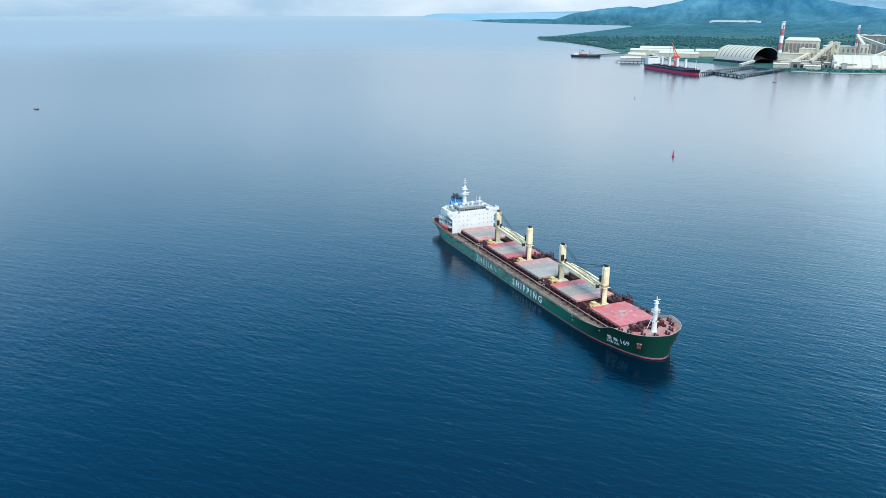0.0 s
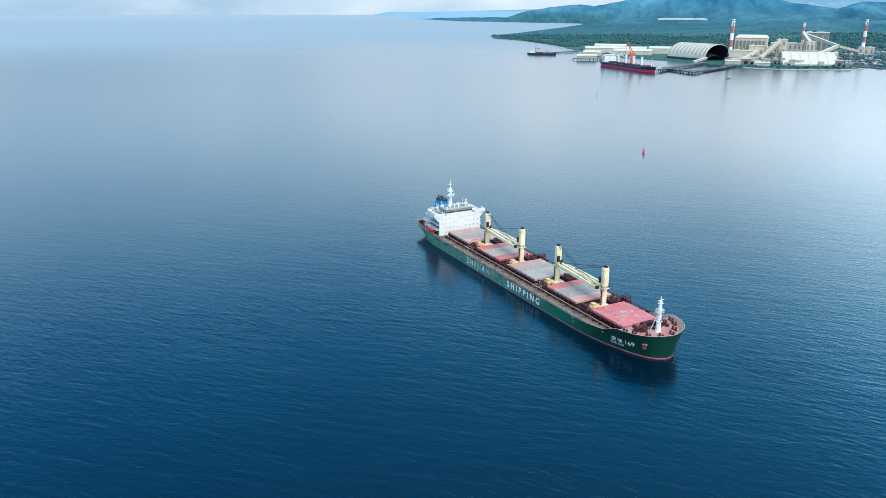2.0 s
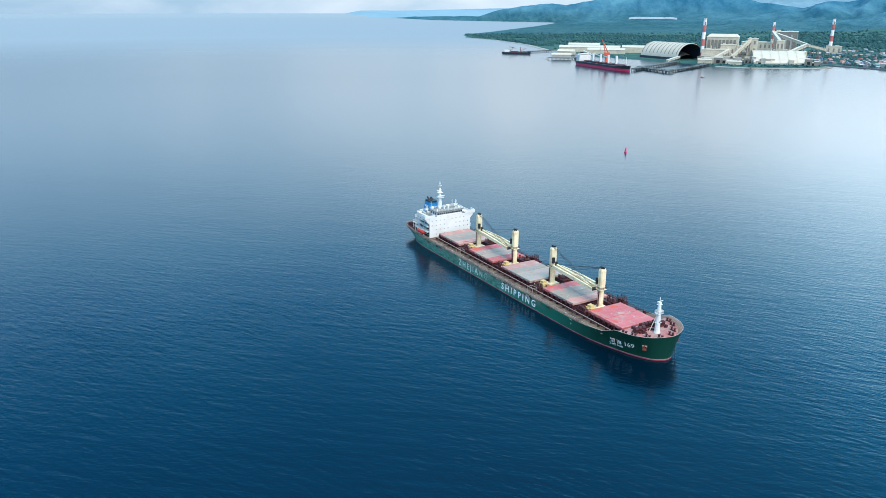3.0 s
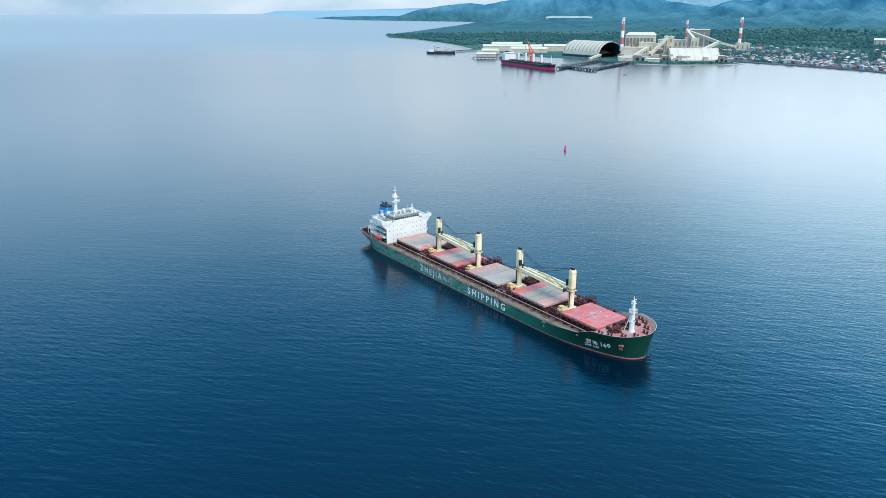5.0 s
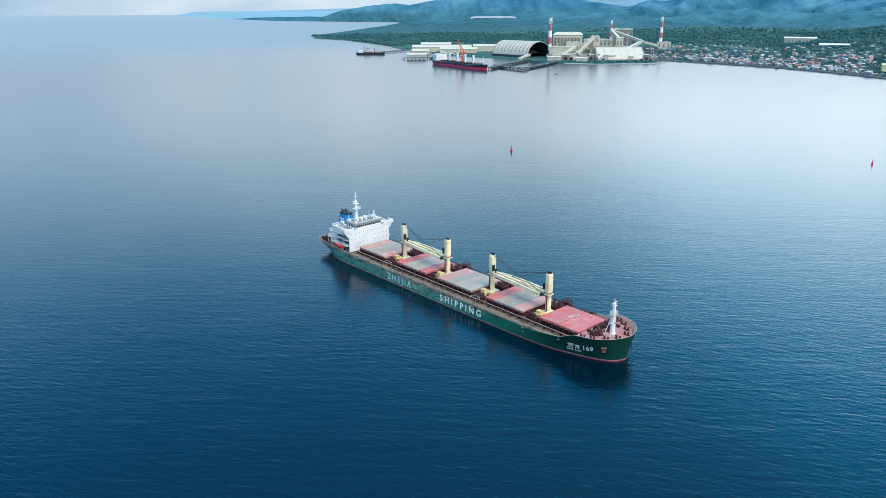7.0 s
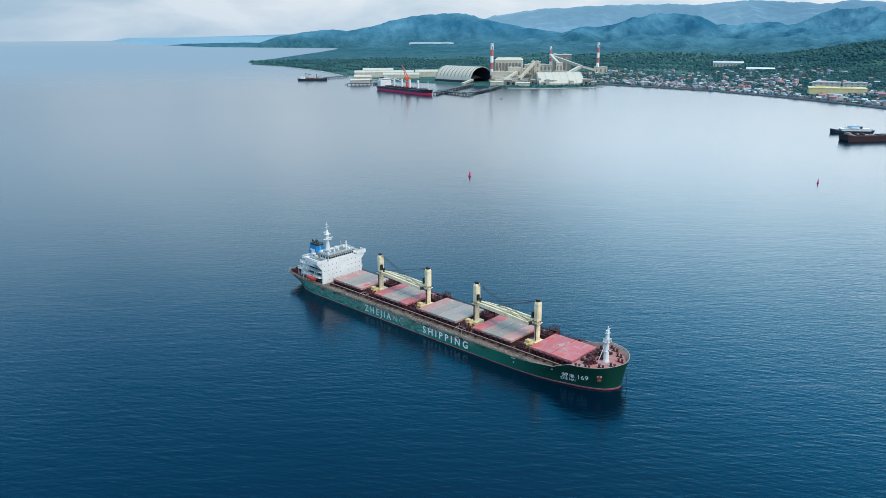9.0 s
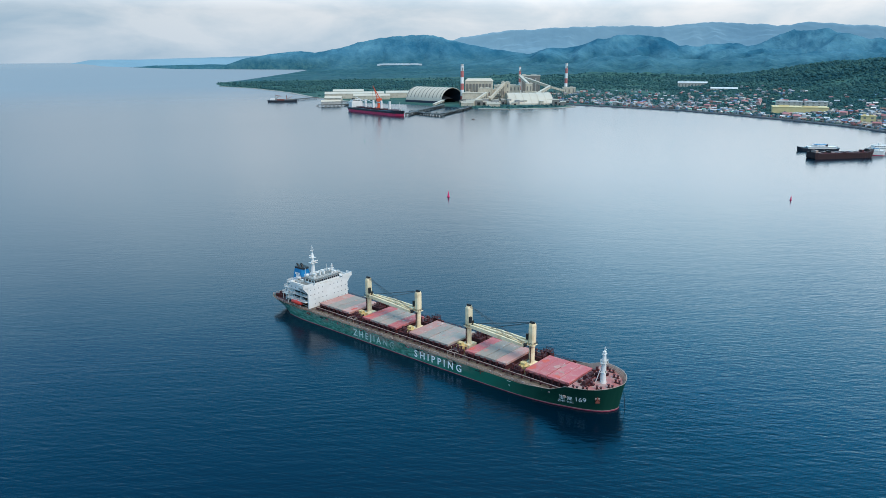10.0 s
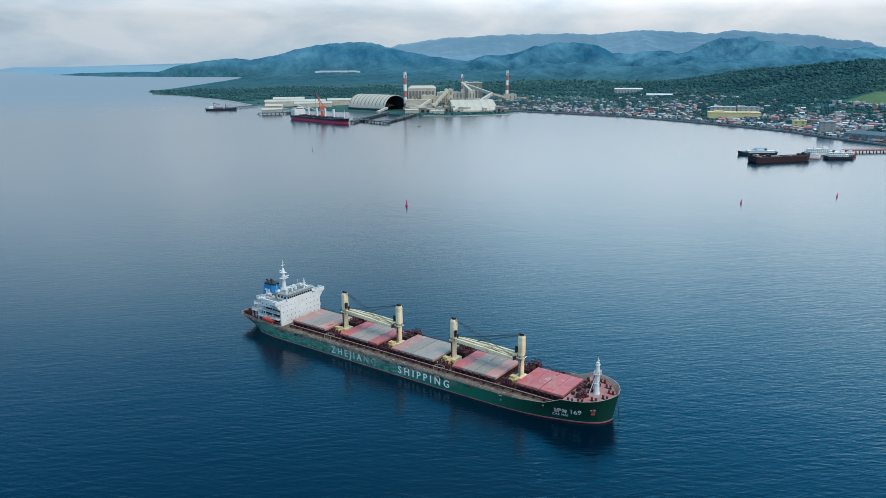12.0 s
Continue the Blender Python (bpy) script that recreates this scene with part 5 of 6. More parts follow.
rb = red_buoy()
rb.matrix_basis = pose(123.2, 608.1, 0, 0, 2, 0) @ Matrix.Diagonal((.68, .68, .88, 1))
copy_thing(rb, pose(379.6, 496.3, 0, 2, -2, 40) @ Matrix.Diagonal((.72, .72, .76, 1)))
copy_thing(rb, pose(478.0, 483.4, 0, -2, 1, 80) @ Matrix.Diagonal((.72, .72, .76, 1)))
gb = green_buoy()
gb.matrix_basis = pose(148, 1023, 0, 0, 3, 0) @ Matrix.Scale(.62, 4)
copy_thing(gb, pose(403, 934, 0, 3, 0, 50) @ Matrix.Scale(.62, 4))
copy_thing(gb, pose(539, 871, 0, -3, 2, 90) @ Matrix.Scale(.62, 4))


def small_boat(m, label, long=9.0, mat=BLACK):
    b = thing("fishing_boat", m, label, "boat", "small boats on the bay")
    c = Shape()
    rings = []
    for x, w, z0, z1 in ((-.5, .5, .0, .8), (-.3, .95, -.25, .65), (.1, 1.0, -.3, .6), (.38, .6, -.1, .8), (.5, .08, .3, 1.15)):
        rings.append([(x * long, -w, z1), (x * long, -w * .6, z0), (x * long, w * .6, z0), (x * long, w, z1)])
    c.loft(rings)
    part("hull", c, mat, b)
    c = Shape()
    for x in (-.22, .18):
        c.tube((x * long, -3.2, .75), (x * long, 3.2, .75), .07, n=6)
    part("outrigger_arms", c, BULWARK, b)
    for sy in (-3.2, 3.2):
        c = Shape()
        c.tube((-.35 * long, sy, .12), (.35 * long, sy, .18), .14, n=6)
        part("outrigger_float", c, BULWARK, b)
    c = Shape()
    c.box(-.25 * long, .0, -.7, .7, .6, 1.7)
    part("cabin", c, BULWARK, b)
    return b


small_boat(pose(414, 1293, 0, 0, 0, 20), "small dark fishing boat on the bay", 8)
small_boat(pose(-581, 818, 0, 0, 0, -10), "small dark outrigger boat on open water", 7)
small_boat(pose(255, 1790, 0, 0, 0, 40), "small dark outrigger boat near the jetty", 9)
small_boat(pose(205, 1760, 0, 0, 0, 75), "small dark outrigger boat near the jetty", 9)


# ---- chimneys and power plant ----
def chimney(x, y, z0, z1, r, bands, label):
    ob = thing("chimney", pose(x, y, z0), label, "chimney", "power plant chimneys")
    high = z1 - z0
    cuts = [k / bands for k in range(bands + 1)]
    for k in range(bands):
        a, b = cuts[k] * high, cuts[k + 1] * high
        ra, rbb = r * (1.12 - .2 * cuts[k]), r * (1.12 - .2 * cuts[k + 1])
        c = Shape()
        c.tube((0, 0, a), (0, 0, b), ra, rbb, 20)
        part("band", c, CHIM_WHITE if (bands - 1 - k) % 2 == 0 else CHIM_RED, ob, "white band" if (bands - 1 - k) % 2 == 0 else "red band")
    c = Shape()
    c.tube((0, 0, high), (0, 0, high + 1.2), r * .7, r * .7, 16)
    part("flue", c, BLACK, ob)
    c = Shape()
    for k in (.45, .72, .97):
        c.tube((0, 0, high * k), (0, 0, high * k + .5), r * 1.12, r * 1.12, 20)
    part("gallery", c, PLANT_DARK, ob)
    c = Shape()
    c.box(-r * .35, r * .35, -r * 1.0 - .3, -r * .8, high * .84, high * .92)
    part("sign", c, PLANT_DARK, ob)


chimney(550, 1714, 3, 91.5, 3.9, 6, "tall red-and-white banded chimney beside the shed")
chimney(946, 1928, 6, 88.5, 3.9, 6, "tall red-and-white banded chimney at the plant's end")
chimney(740, 1796, 5, 83, 2.9, 8, "slender dark red-and-white banded chimney")


def block(name, x0, y0, x1, y1, deep, z0, z1, label, roof=0.0, wall=PLANT, top=PLANT_ROOF, rows=0, group="plant buildings", category="building"):
    """A building whose front runs from (x0, y0) to (x1, y1), deep metres inland; roof: how high its gable rises."""
    a, b = Vector((x0, y0, 0)), Vector((x1, y1, 0))
    w = (b - a).length
    ang = math.degrees(math.atan2(y1 - y0, x1 - x0))
    ob = thing(name, pose(x0, y0, z0, 0, 0, ang), label, category, group)
    h = z1 - z0
    part("wall", Shape().box(0, w, 0, deep, -2, h), wall, ob)
    c = Shape()
    if roof:
        c.loft([[(x, -.8, h - .1), (x, deep / 2, h + roof), (x, deep + .8, h - .1), (x, deep / 2, h + roof - .6)] for x in (-.8, w + .8)])
        c.loft([[(x, 0.05, h), (x, deep / 2, h + roof - .7), (x, deep - .05, h)] for x in (.05, w - .05)])
    else:
        c.box(-.6, w + .6, -.6, deep + .6, h, h + 1.0)
        c.box(w * .12, w * .3, deep * .3, deep * .6, h + 1.0, h + 3.2)
        c.box(w * .55, w * .82, deep * .2, deep * .5, h + 1.0, h + 2.4)
    part("roof", c, top, ob)
    for r in range(rows):
        z = h * (r + .5) / rows
        n = max(2, int(w / 9))
        for j in range(n):
            c = Shape()
            x = w * (j + .5) / n
            c.box(x - 1.8, x + 1.8, -.12, .05, z - h * .12 / rows * 2, z + h * .12 / rows * 2)
            part("window", c, PLANT_DARK, ob)
    return ob


def gallery(p, q, w, h, label):
    """A sloping conveyor gallery on trestles."""
    ob = thing("conveyor_gallery", pose(0, 0, 0), label, "conveyor", "plant conveyors")
    p, q = Vector(p), Vector(q)
    c = Shape()
    c.bar(p, q, w, h)
    part("casing", c, PLANT, ob)
    c = Shape()
    c.bar(p + Vector((0, 0, h / 2)), q + Vector((0, 0, h / 2)), w + 1.0, .5)
    part("roof", c, PLANT_ROOF, ob)
    d = (q - p)
    side = Vector((d.y, -d.x, 0)).normalized() * w * .45
    for k in (.3, .6, .9):
        c = Shape()
        m = p.lerp(q, k)
        if m.z < 8:
            continue
        for sg in (-1, 1):
            c.bar(m + side * sg, Vector((m.x, m.y, 1)) + side * sg * 1.8, .9)
        c.bar(Vector((m.x, m.y, m.z * .5)) + side * -1.4, Vector((m.x, m.y, m.z * .5)) + side * 1.4, .5)
        part("trestle", c, PLANT_DARK, ob)
    return ob


# barrel-roofed coal shed: ribbed vault, open dark mouth
def coal_shed():
    ob = thing("barrel_shed", pose(489, 1694, 2, 0, 0, math.degrees(math.atan2(.47, .88))), "pale barrel-roofed coal shed with a dark open end", "shed")
    span, long, high, n = 80.0, 118.0, 36.0, 22
    def arc(k, grow=0.0):
        a = math.pi * k / n
        return (span / 2 - (span / 2 + grow) * math.cos(a), (high + grow) * math.sin(a) ** .85)
    c = Shape()
    c.loft([[(arc(k)[0], y, arc(k)[1]) for k in range(n + 1)] for y in (0, long)], closed=False)
    c.loft([[(arc(k, 0)[0], 0, arc(k, 0)[1]) for k in range(n + 1)], [(arc(k, -1.2)[0], 0, arc(k, -1.2)[1]) for k in range(n + 1)]], closed=False)
    part("vault", c, PLANT_ROOF, ob, "pale sheet-metal vault", smooth=True)
    # the inner face is coloured dark to imitate shade inside the vault
    c = Shape().loft([[(arc(k, -1.2)[0], y, arc(k, -1.2)[1]) for k in range(n + 1)] for y in (0.5, long)], closed=False)
    part("lining", c, SHED_SHADE_AND_WALL, ob, "inner lining coloured dark to stand for shade", smooth=True)
    for j in range(10):
        y = 4 + j * (long - 8) / 9
        c = Shape()
        k0, k1 = 2, 11
        c.loft([[(arc(k, .45)[0], y + o, arc(k, .45)[1]) for k in range(k0, k1)] for o in (0, 2.2)], closed=False)
        part("skylight", c, PLANT_DARK, ob)
    # the end wall carries the same painted shade
    c = Shape().add([(arc(k, -.6)[0], long - 3, arc(k, -.6)[1]) for k in range(n + 1)], [tuple(range(n + 1))])
    part("end_wall", c, SHED_SHADE_AND_WALL, ob)
    c = Shape()
    c.loft([[(span / 2 - r * math.cos(a) * .9, y, max(0, h * math.sin(a))) for a in [math.pi * k / 8 for k in range(9)]] for y, r, h in ((10, 26, 10), (30, 30, 17), (80, 30, 18), (110, 26, 12))], closed=False)
    part("coal_heap", c, COAL, ob, "black coal heap inside")
    part("base_wall", Shape().box(-1.9, -1.25, 0, long, -2, 5.5), SHED_SHADE_AND_WALL, ob, "dark low wall along the shed")
    me = Shape().box(-1.2, 0.6, -.6, .6, -2, 5).data("footing")
    for j in range(14):
        part("footing", me, PLANT_DARK, ob, "", Matrix.Translation((0, j * long / 13, 0)))


coal_shed()
boiler = block("boiler_house", 562, 1726, 622, 1698, 44, 3, 51, "cream boiler house with dark bays for louvres and wall shade")
# dark louvre bays, spread over the whole front to carry its shade too
for j in range(8):
    part("bay", Shape().box(3 + j * 7.8, 8.2 + j * 7.8, -1.4, .5, 6 + (j % 3) * 5, 43), PLANT_DARK, boiler)
part("roof_crown", Shape().loft([[(-1, -1, 49), (67, -1, 49), (67, 44, 49), (-1, 44, 49)], [(5, 6, 54.5), (61, 6, 54.5), (61, 38, 54.5), (5, 38, 54.5)]]), PLANT_ROOF, boiler)
for j in range(3):
    part("duct", Shape().box(10 + j * 9, 13 + j * 9, -5, -.2, 2, 30 - j * 4), PLANT, boiler)
block("turbine_hall", 538, 1681, 593, 1655, 28, 3, 26, "cream turbine hall in front of the boilers", rows=0)
block("precipitator_house", 580, 1684, 608, 1671, 20, 3, 36, "cream filter house beside the boilers", rows=1)
block("crusher_tower", 628, 1658, 646, 1649, 20, 3, 50, "tall cream crusher tower with dark openings", rows=3)
block("service_building", 668, 1794, 728, 1766, 30, 4, 37, "cream service building with dark openings", rows=2)
block("switch_house", 620, 1745, 660, 1726, 22, 4, 30, "cream switch house behind the conveyors", rows=2)
boiler2 = block("second_boiler_house", 747, 1813, 795, 1789, 40, 4, 60, "blue-grey second boiler house with a pale roof", wall=PLANT_DARK)
for j in range(4):
    part("bay", Shape().box(4 + j * 12, 8 + j * 12, -1.2, .4, 4, 50), CONCRETE, boiler2)
block("transfer_tower", 689, 1652, 703, 1645, 14, 3, 46, "narrow cream conveyor transfer tower", rows=2)
block("pump_house", 705, 1700, 735, 1685, 18, 3, 24, "low cream pump house inland", rows=1)
block("stack_house", 930, 1915, 962, 1900, 20, 4, 22, "cream house at the chimney's foot", rows=1)
block("jetty_office", 552, 1560, 578, 1548, 12, 2, 9, "low pale building behind the seawall", roof=2.0)
block("gate_house", 505, 1600, 530, 1588, 12, 2, 10, "low pale workshop by the shed", roof=2.0)
for x0, y0, x1, y1, d, h, lab in ((268, 2000, 420, 1962, 34, 18, "long pale warehouse with a low roof"), (425, 1960, 560, 1924, 40, 20, "long pale warehouse with a low roof"), (330, 1930, 420, 1905, 26, 13, "low white workshop among trees"),
                                 (250, 1905, 290, 1890, 20, 9, "low white store among trees"), (300, 2050, 380, 2030, 30, 24, "pale raised warehouse among trees")):
    block("warehouse", x0, y0, x1, y1, d, 4, 4 + h * .62, lab, roof=4.5, wall=PLANT, rows=0, group="plant warehouses")


def curved_store(x0, y0, x1, y1, deep, high, label):
    """A low store under a curved roof that falls towards the water."""
    w = math.hypot(x1 - x0, y1 - y0)
    ob = thing("curved_store", pose(x0, y0, 3, 0, 0, math.degrees(math.atan2(y1 - y0, x1 - x0))), label, "shed")
    n = 12
    c = Shape()
    c.loft([[(x, deep * k / n, 2.5 + high * math.sin(math.pi * .56 * k / n)) for k in range(n + 1)] + [(x, deep, -1), (x, 0, -1)] for x in (0, w)])
    part("vault", c, PLANT_ROOF, ob, "pale curved roof")
    for j in range(7):
        x = w * j / 6
        c = Shape()
        c.loft([[(x + o, deep * k / n, 2.5 + high * math.sin(math.pi * .56 * k / n) + .5) for k in range(n + 1)] for o in (-.8, .8)], closed=False)
        part("rib", c, PLANT, ob)


curved_store(618, 1584, 716, 1556, 74, 21, "pale curved-roof coal store by the water")
gallery((542, 1622, 8), (588, 1650, 27), 5.5, 5, "pale sloping conveyor gallery")
gallery((588, 1632, 13), (634, 1655, 47), 6, 5.5, "pale sloping conveyor gallery")
gallery((734, 1786, 59), (783, 1705, 34), 6, 6, "pale sloping conveyor gallery")
gallery((682, 1622, 12), (774, 1698, 34), 6, 6, "pale sloping conveyor gallery")
gallery((672, 1735, 20), (640, 1668, 45), 6, 6, "pale sloping conveyor gallery")
gallery((696, 1650, 44), (735, 1780, 58), 5, 5, "pale sloping conveyor gallery")
gallery((440, 1600, 7), (480, 1650, 12), 5, 4, "low pale conveyor gallery")
gallery((783, 1705, 34), (850, 1760, 22), 5, 5, "pale level conveyor gallery")


def silo(x, y, r, h, z0, label, mat=PLANT):
    ob = thing("storage_tank", pose(x, y, z0), label, "tank", "plant tanks")
    part("shell", Shape().tube((0, 0, -1), (0, 0, h), r, r, 20), mat, ob)
    part("roof", Shape().tube((0, 0, h), (0, 0, h + r * .35), r * 1.03, r * .1, 20), PLANT_ROOF, ob)
    part("ladder", Shape().bar((r * .7, -r * .75, 0), (r * .7, -r * .75, h), .5), PLANT_DARK, ob)


for x, y, r, h in ((640, 1700, 7, 18), (657, 1692, 7, 18), (625, 1712, 5, 24), (712, 1740, 8, 14), (730, 1730, 8, 14), (800, 1760, 6, 12), (590, 1640, 4, 16), (820, 1800, 9, 12)):
    silo(x, y, r, h, 3, "cream storage tank at the plant")
r7 = random.Random(77)
for j in range(62):
    k = r7.random()
    x, y = 532 + 200 * k + r7.uniform(-6, 6), 1632 - 76 * k + r7.uniform(-30, 85)
    w, d, h = r7.uniform(4, 11), r7.uniform(4, 8), r7.uniform(4, 13)
    ob = thing("plant_annex", pose(x, y, 2.5, 0, 0, -22 + r7.choice([0, 0, 90])), "small cream annex beside the plant", "building", "plant annexes")
    part("wall", Shape().box(-w, w, -d, d, -1, h), r7.choice([PLANT, PLANT, PLANT_DARK, CONCRETE]), ob)
    part("roof", Shape().box(-w - .4, w + .4, -d - .4, d + .4, h, h + .6), PLANT_ROOF, ob)
    part("doorway", Shape().box(-w * .4, w * .4, -d - .1, -d + .1, 0, h * .6), BLACK, ob)
for x0, y0, x1, y1, z in ((560, 1700, 640, 1670, 14), (610, 1740, 700, 1700, 18), (650, 1650, 720, 1640, 10), (520, 1650, 580, 1630, 9)):
    ob = thing("pipe_rack", pose(0, 0, 0), "dark steel pipe rack at the plant", "pipework", "pipe racks")
    for o in (0, 1.6, 3.2):
        part("pipe", Shape().tube((x0, y0, z + o), (x1, y1, z + o), .9, n=8), PLANT_DARK if o else PLANT, ob)
    for k in (0, .25, .5, .75, 1):
        x, y = x0 + (x1 - x0) * k, y0 + (y1 - y0) * k
        part("post", Shape().bar((x, y, 1), (x, y, z + 4), 1.0), PLANT_DARK, ob)


# ---- piers ----
def pier(points, wide, z, label, mat=DARK_PIER, top=None):
    """A deck on piles through the given places."""
    ob = thing("pier", pose(0, 0, 0), label, "pier", "piers")
    for p, q in zip(points, points[1:]):
        p, q = Vector((*p, z)), Vector((*q, z))
        c = Shape()
        c.bar(p, q, wide, 1.2)
        part("deck_slab", c, top or mat, ob)
        side = Vector((-(q - p).y, (q - p).x, 0)).normalized() * wide * .42
        n = max(2, int((q - p).length / 9))
        for j in range(n + 1):
            m = p.lerp(q, j / n)
            c = Shape()
            for sg in (-1, 1):
                c.tube(m + side * sg, Vector((m.x, m.y, -3)) + side * sg, .7, n=8)
            c.bar(m + side * -1 + Vector((0, 0, -1)), m + side + Vector((0, 0, -1)), .8)
            part("pile_bent", c, DARK_PIER, ob)
    return ob


pier([(325, 1418), (365, 1480), (470, 1622)], 9, 5, "dark conveyor pier beside the moored ship")
pier([(352, 1462), (382, 1372)], 12, 4, "dark concrete unloading pier")
pier([(392, 1402), (470, 1500), (518, 1572)], 10, 4, "dark concrete approach pier")
pier([(128, 1945), (182, 1990), (258, 2060)], 8, 4, "dark trestle jetty with clutter")
pier([(206, 1744), (270, 1738), (310, 1830)], 10, 4, "dark jetty carrying a white-roofed hut")
for x, y in ((360, 1440), (368, 1418), (376, 1392), (350, 1470), (420, 1440), (450, 1475), (480, 1515), (500, 1548)):
    ob = thing("mooring_dolphin", pose(x, y, 0), "dark concrete mooring dolphin", "dolphin", "mooring dolphins")
    part("cap", Shape().box(-5, 5, -4, 4, 3.2, 5.6), DARK_PIER, ob)
    for sx in (-3, 3):
        part("pile", Shape().tube((sx, 0, -3), (sx, 0, 3.3), .9, n=8), DARK_PIER, ob)
    part("bollard", Shape().tube((0, 0, 5.6), (0, 0, 7.0), .8, n=8), BLACK, ob)
block("pier_hut", 214, 1742, 258, 1738, 9, 4.5, 11, "white-roofed hut on the jetty", roof=3, wall=CONCRETE, group="jetty huts", category="hut")
hopper = thing("unloading_hopper", pose(135, 1952, 4.6), "dark loading gear on the jetty", "machinery")
part("frame", Shape().box(-6, 6, -3, 3, 0, 3).bar((0, 0, 3), (10, 4, 12), 1.2).bar((0, 0, 3), (-2, 0, 14), 1.0), PLANT_DARK, hopper)
part("boom", Shape().bar((-2, 0, 13), (14, 5, 9), 1.0), RUST, hopper)


# ---- other vessels ----
def vessel_hull(parent, long, wide, z1, z2, low, high, bow=.14, stern=.08):
    """A simple ship's hull: a lower band up to z1 and an upper band up to z2, pointed bow at +x."""
    plan = [(-.5, .72), (-.5 + stern, .98), (0, 1), (.5 - bow, .98), (.5 - bow * .45, .72), (.5 - bow * .12, .32), (.5, .02)]
    def ring(z, k):
        rise = max(0, z) / z2
        p = [(x * long + (long * .018 * rise if x > .4 else -long * .03 * rise if x < -.45 else 0), y * wide / 2 * k) for x, y in plan]
        return [(x, y, z) for x, y in p] + [(x, -y, z) for x, y in reversed(p)]
    h = part("hull", Shape().loft([ring(-3, .8), ring(0, .97), ring(z1, .99)]), low, parent)
    sheer = ring(z2, 1.0)
    sheer = [(x, y, z + (2.2 if x > long * .42 else 1.2 if x < -long * .45 else 0)) for x, y, z in sheer]
    part("upper_hull", Shape().loft([ring(z1 + .01, .99), sheer]), high, parent)
    return h


def moored_bulker():
    bow, stern = Vector((314, 1412, 0)), Vector((254, 1588, 0))
    mid, d = (bow + stern) / 2, (bow - stern)
    long = d.length
    ob = thing("moored_bulk_carrier", pose(mid.x, mid.y, 0, 0, 0, math.degrees(math.atan2(d.y, d.x))), "black and red bulk carrier moored at the coal pier", "ship")
    vessel_hull(ob, long, 29, 4.6, 8.2, RED_HULL, BLACK_HULL)
    house = part("deckhouse", Shape().box(-.47 * long, -.40 * long, -13, 13, 8.1, 20.5).box(-.468 * long, -.405 * long, -10, 10, 20.5, 23.5), WHITE, ob, "white accommodation block")
    part("funnel", Shape().box(-.49 * long, -.472 * long, -3, 3, 8.1, 26.5), BLACK, ob)
    part("bridge_window", Shape().box(-.405 * long, -.4045 * long, -9, 9, 21.5, 22.7), DARK_GLASS, house)
    for j in range(5):
        x = (-.34 + j * .155) * long
        part("hatch", Shape().box(x, x + .115 * long, -9, 9, 8.1, 11), MAROON, ob)
    for j in range(4):
        x = (-.365 + j * .16 + .145) * long
        post = part("crane_tower", Shape().box(x - 1.6, x + 1.6, -1.8, 1.8, 8.1, 26), WHITE, ob, "white deck crane tower")
        part("jib", Shape().bar((x, -1, 22), (x - 17, -14 + j * 6, 31 - j * 4), 1.3), WHITE, post)
    part("foremast", Shape().tube((.45 * long, 0, 8.2), (.45 * long, 0, 26), .6, .3, 8), WHITE, ob)
    crane = thing("shore_crane", pose(292, 1512, 8.15), "orange-red unloading crane on the moored ship", "crane")
    part("base", Shape().box(-7, 7, -7, 7, 0, 3).tube((0, 0, 3), (0, 0, 15), 3.2, 2.6, 10), CRANE_ORANGE, crane)
    part("cab", Shape().box(-5, 6, -4, 4, 15, 21), CRANE_ORANGE, crane)
    part("boom", Shape().bar((4, 0, 18), (-10, 6, 46), 2.0, 2.0, 1.0, 1.0).bar((-3, 0, 20), (-7, 3, 38), 1.2), CRANE_ORANGE, crane)
    part("wires", Shape().tube((-10, 6, 46), (-3, 0, 21), .25, n=5).tube((-10, 6, 46), (-12, 7, 20), .2, n=5), CABLE, crane)


moored_bulker()

ob = thing("jetty_barge", pose(150, 1938, 0, 0, 0, -18), "dark work barge with rusty gear at the jetty", "barge")
vessel_hull(ob, 72, 14, 1.0, 4.5, BLACK_HULL, BLACK_HULL, bow=.1)
part("house", Shape().box(-30, -20, -5, 5, 4.5, 10), WHITE, ob)
part("deck_load", Shape().box(-14, 4, -5, 5, 4.5, 7.5), RUST, ob, "rust-red deck cargo")
part("derrick", Shape().bar((10, 0, 4.5), (10, 0, 17), 1.2).bar((10, 0, 7), (24, 2, 15), .9), RUST, ob)
part("bow_house", Shape().box(18, 26, -4, 4, 4.5, 8), PLANT_DARK, ob)
ob = thing("barge", pose(620, 672, 0, 0, 0, math.degrees(math.atan2(-14, 87))), "long rust-brown cargo barge at anchor", "barge")
c = Shape()
c.loft([[(x, -w, z1), (x, -w, z0), (x, w, z0), (x, w, z1)] for x, z0, z1, w in ((-38, 1.2, 7.2, 7.6), (-35, -2, 6.8, 8.5), (-30, -2, 5.8, 8.5), (0, -2, 5.2, 8.5), (25, -2, 5.6, 8.5), (32, -1.4, 6.8, 7.2), (37, 1.0, 7.8, 4.4), (41, 4.6, 8.8, 1.2))])
part("hull", c, BARGE_RUST, ob, "streaked rust-brown plating")
part("coaming", Shape().box(-31, 29, -6.8, 6.8, 5.6, 6.3), MAROON, ob)
part("fore_house", Shape().box(-35, -32, -4, 4, 7.0, 9.4), BULWARK, ob)
part("anchor_winch", Shape().box(31, 34, -3, 3, 6.6, 8.2).tube((32.5, -2.5, 8.6), (32.5, 2.5, 8.6), .8, n=10), BLACK, ob)
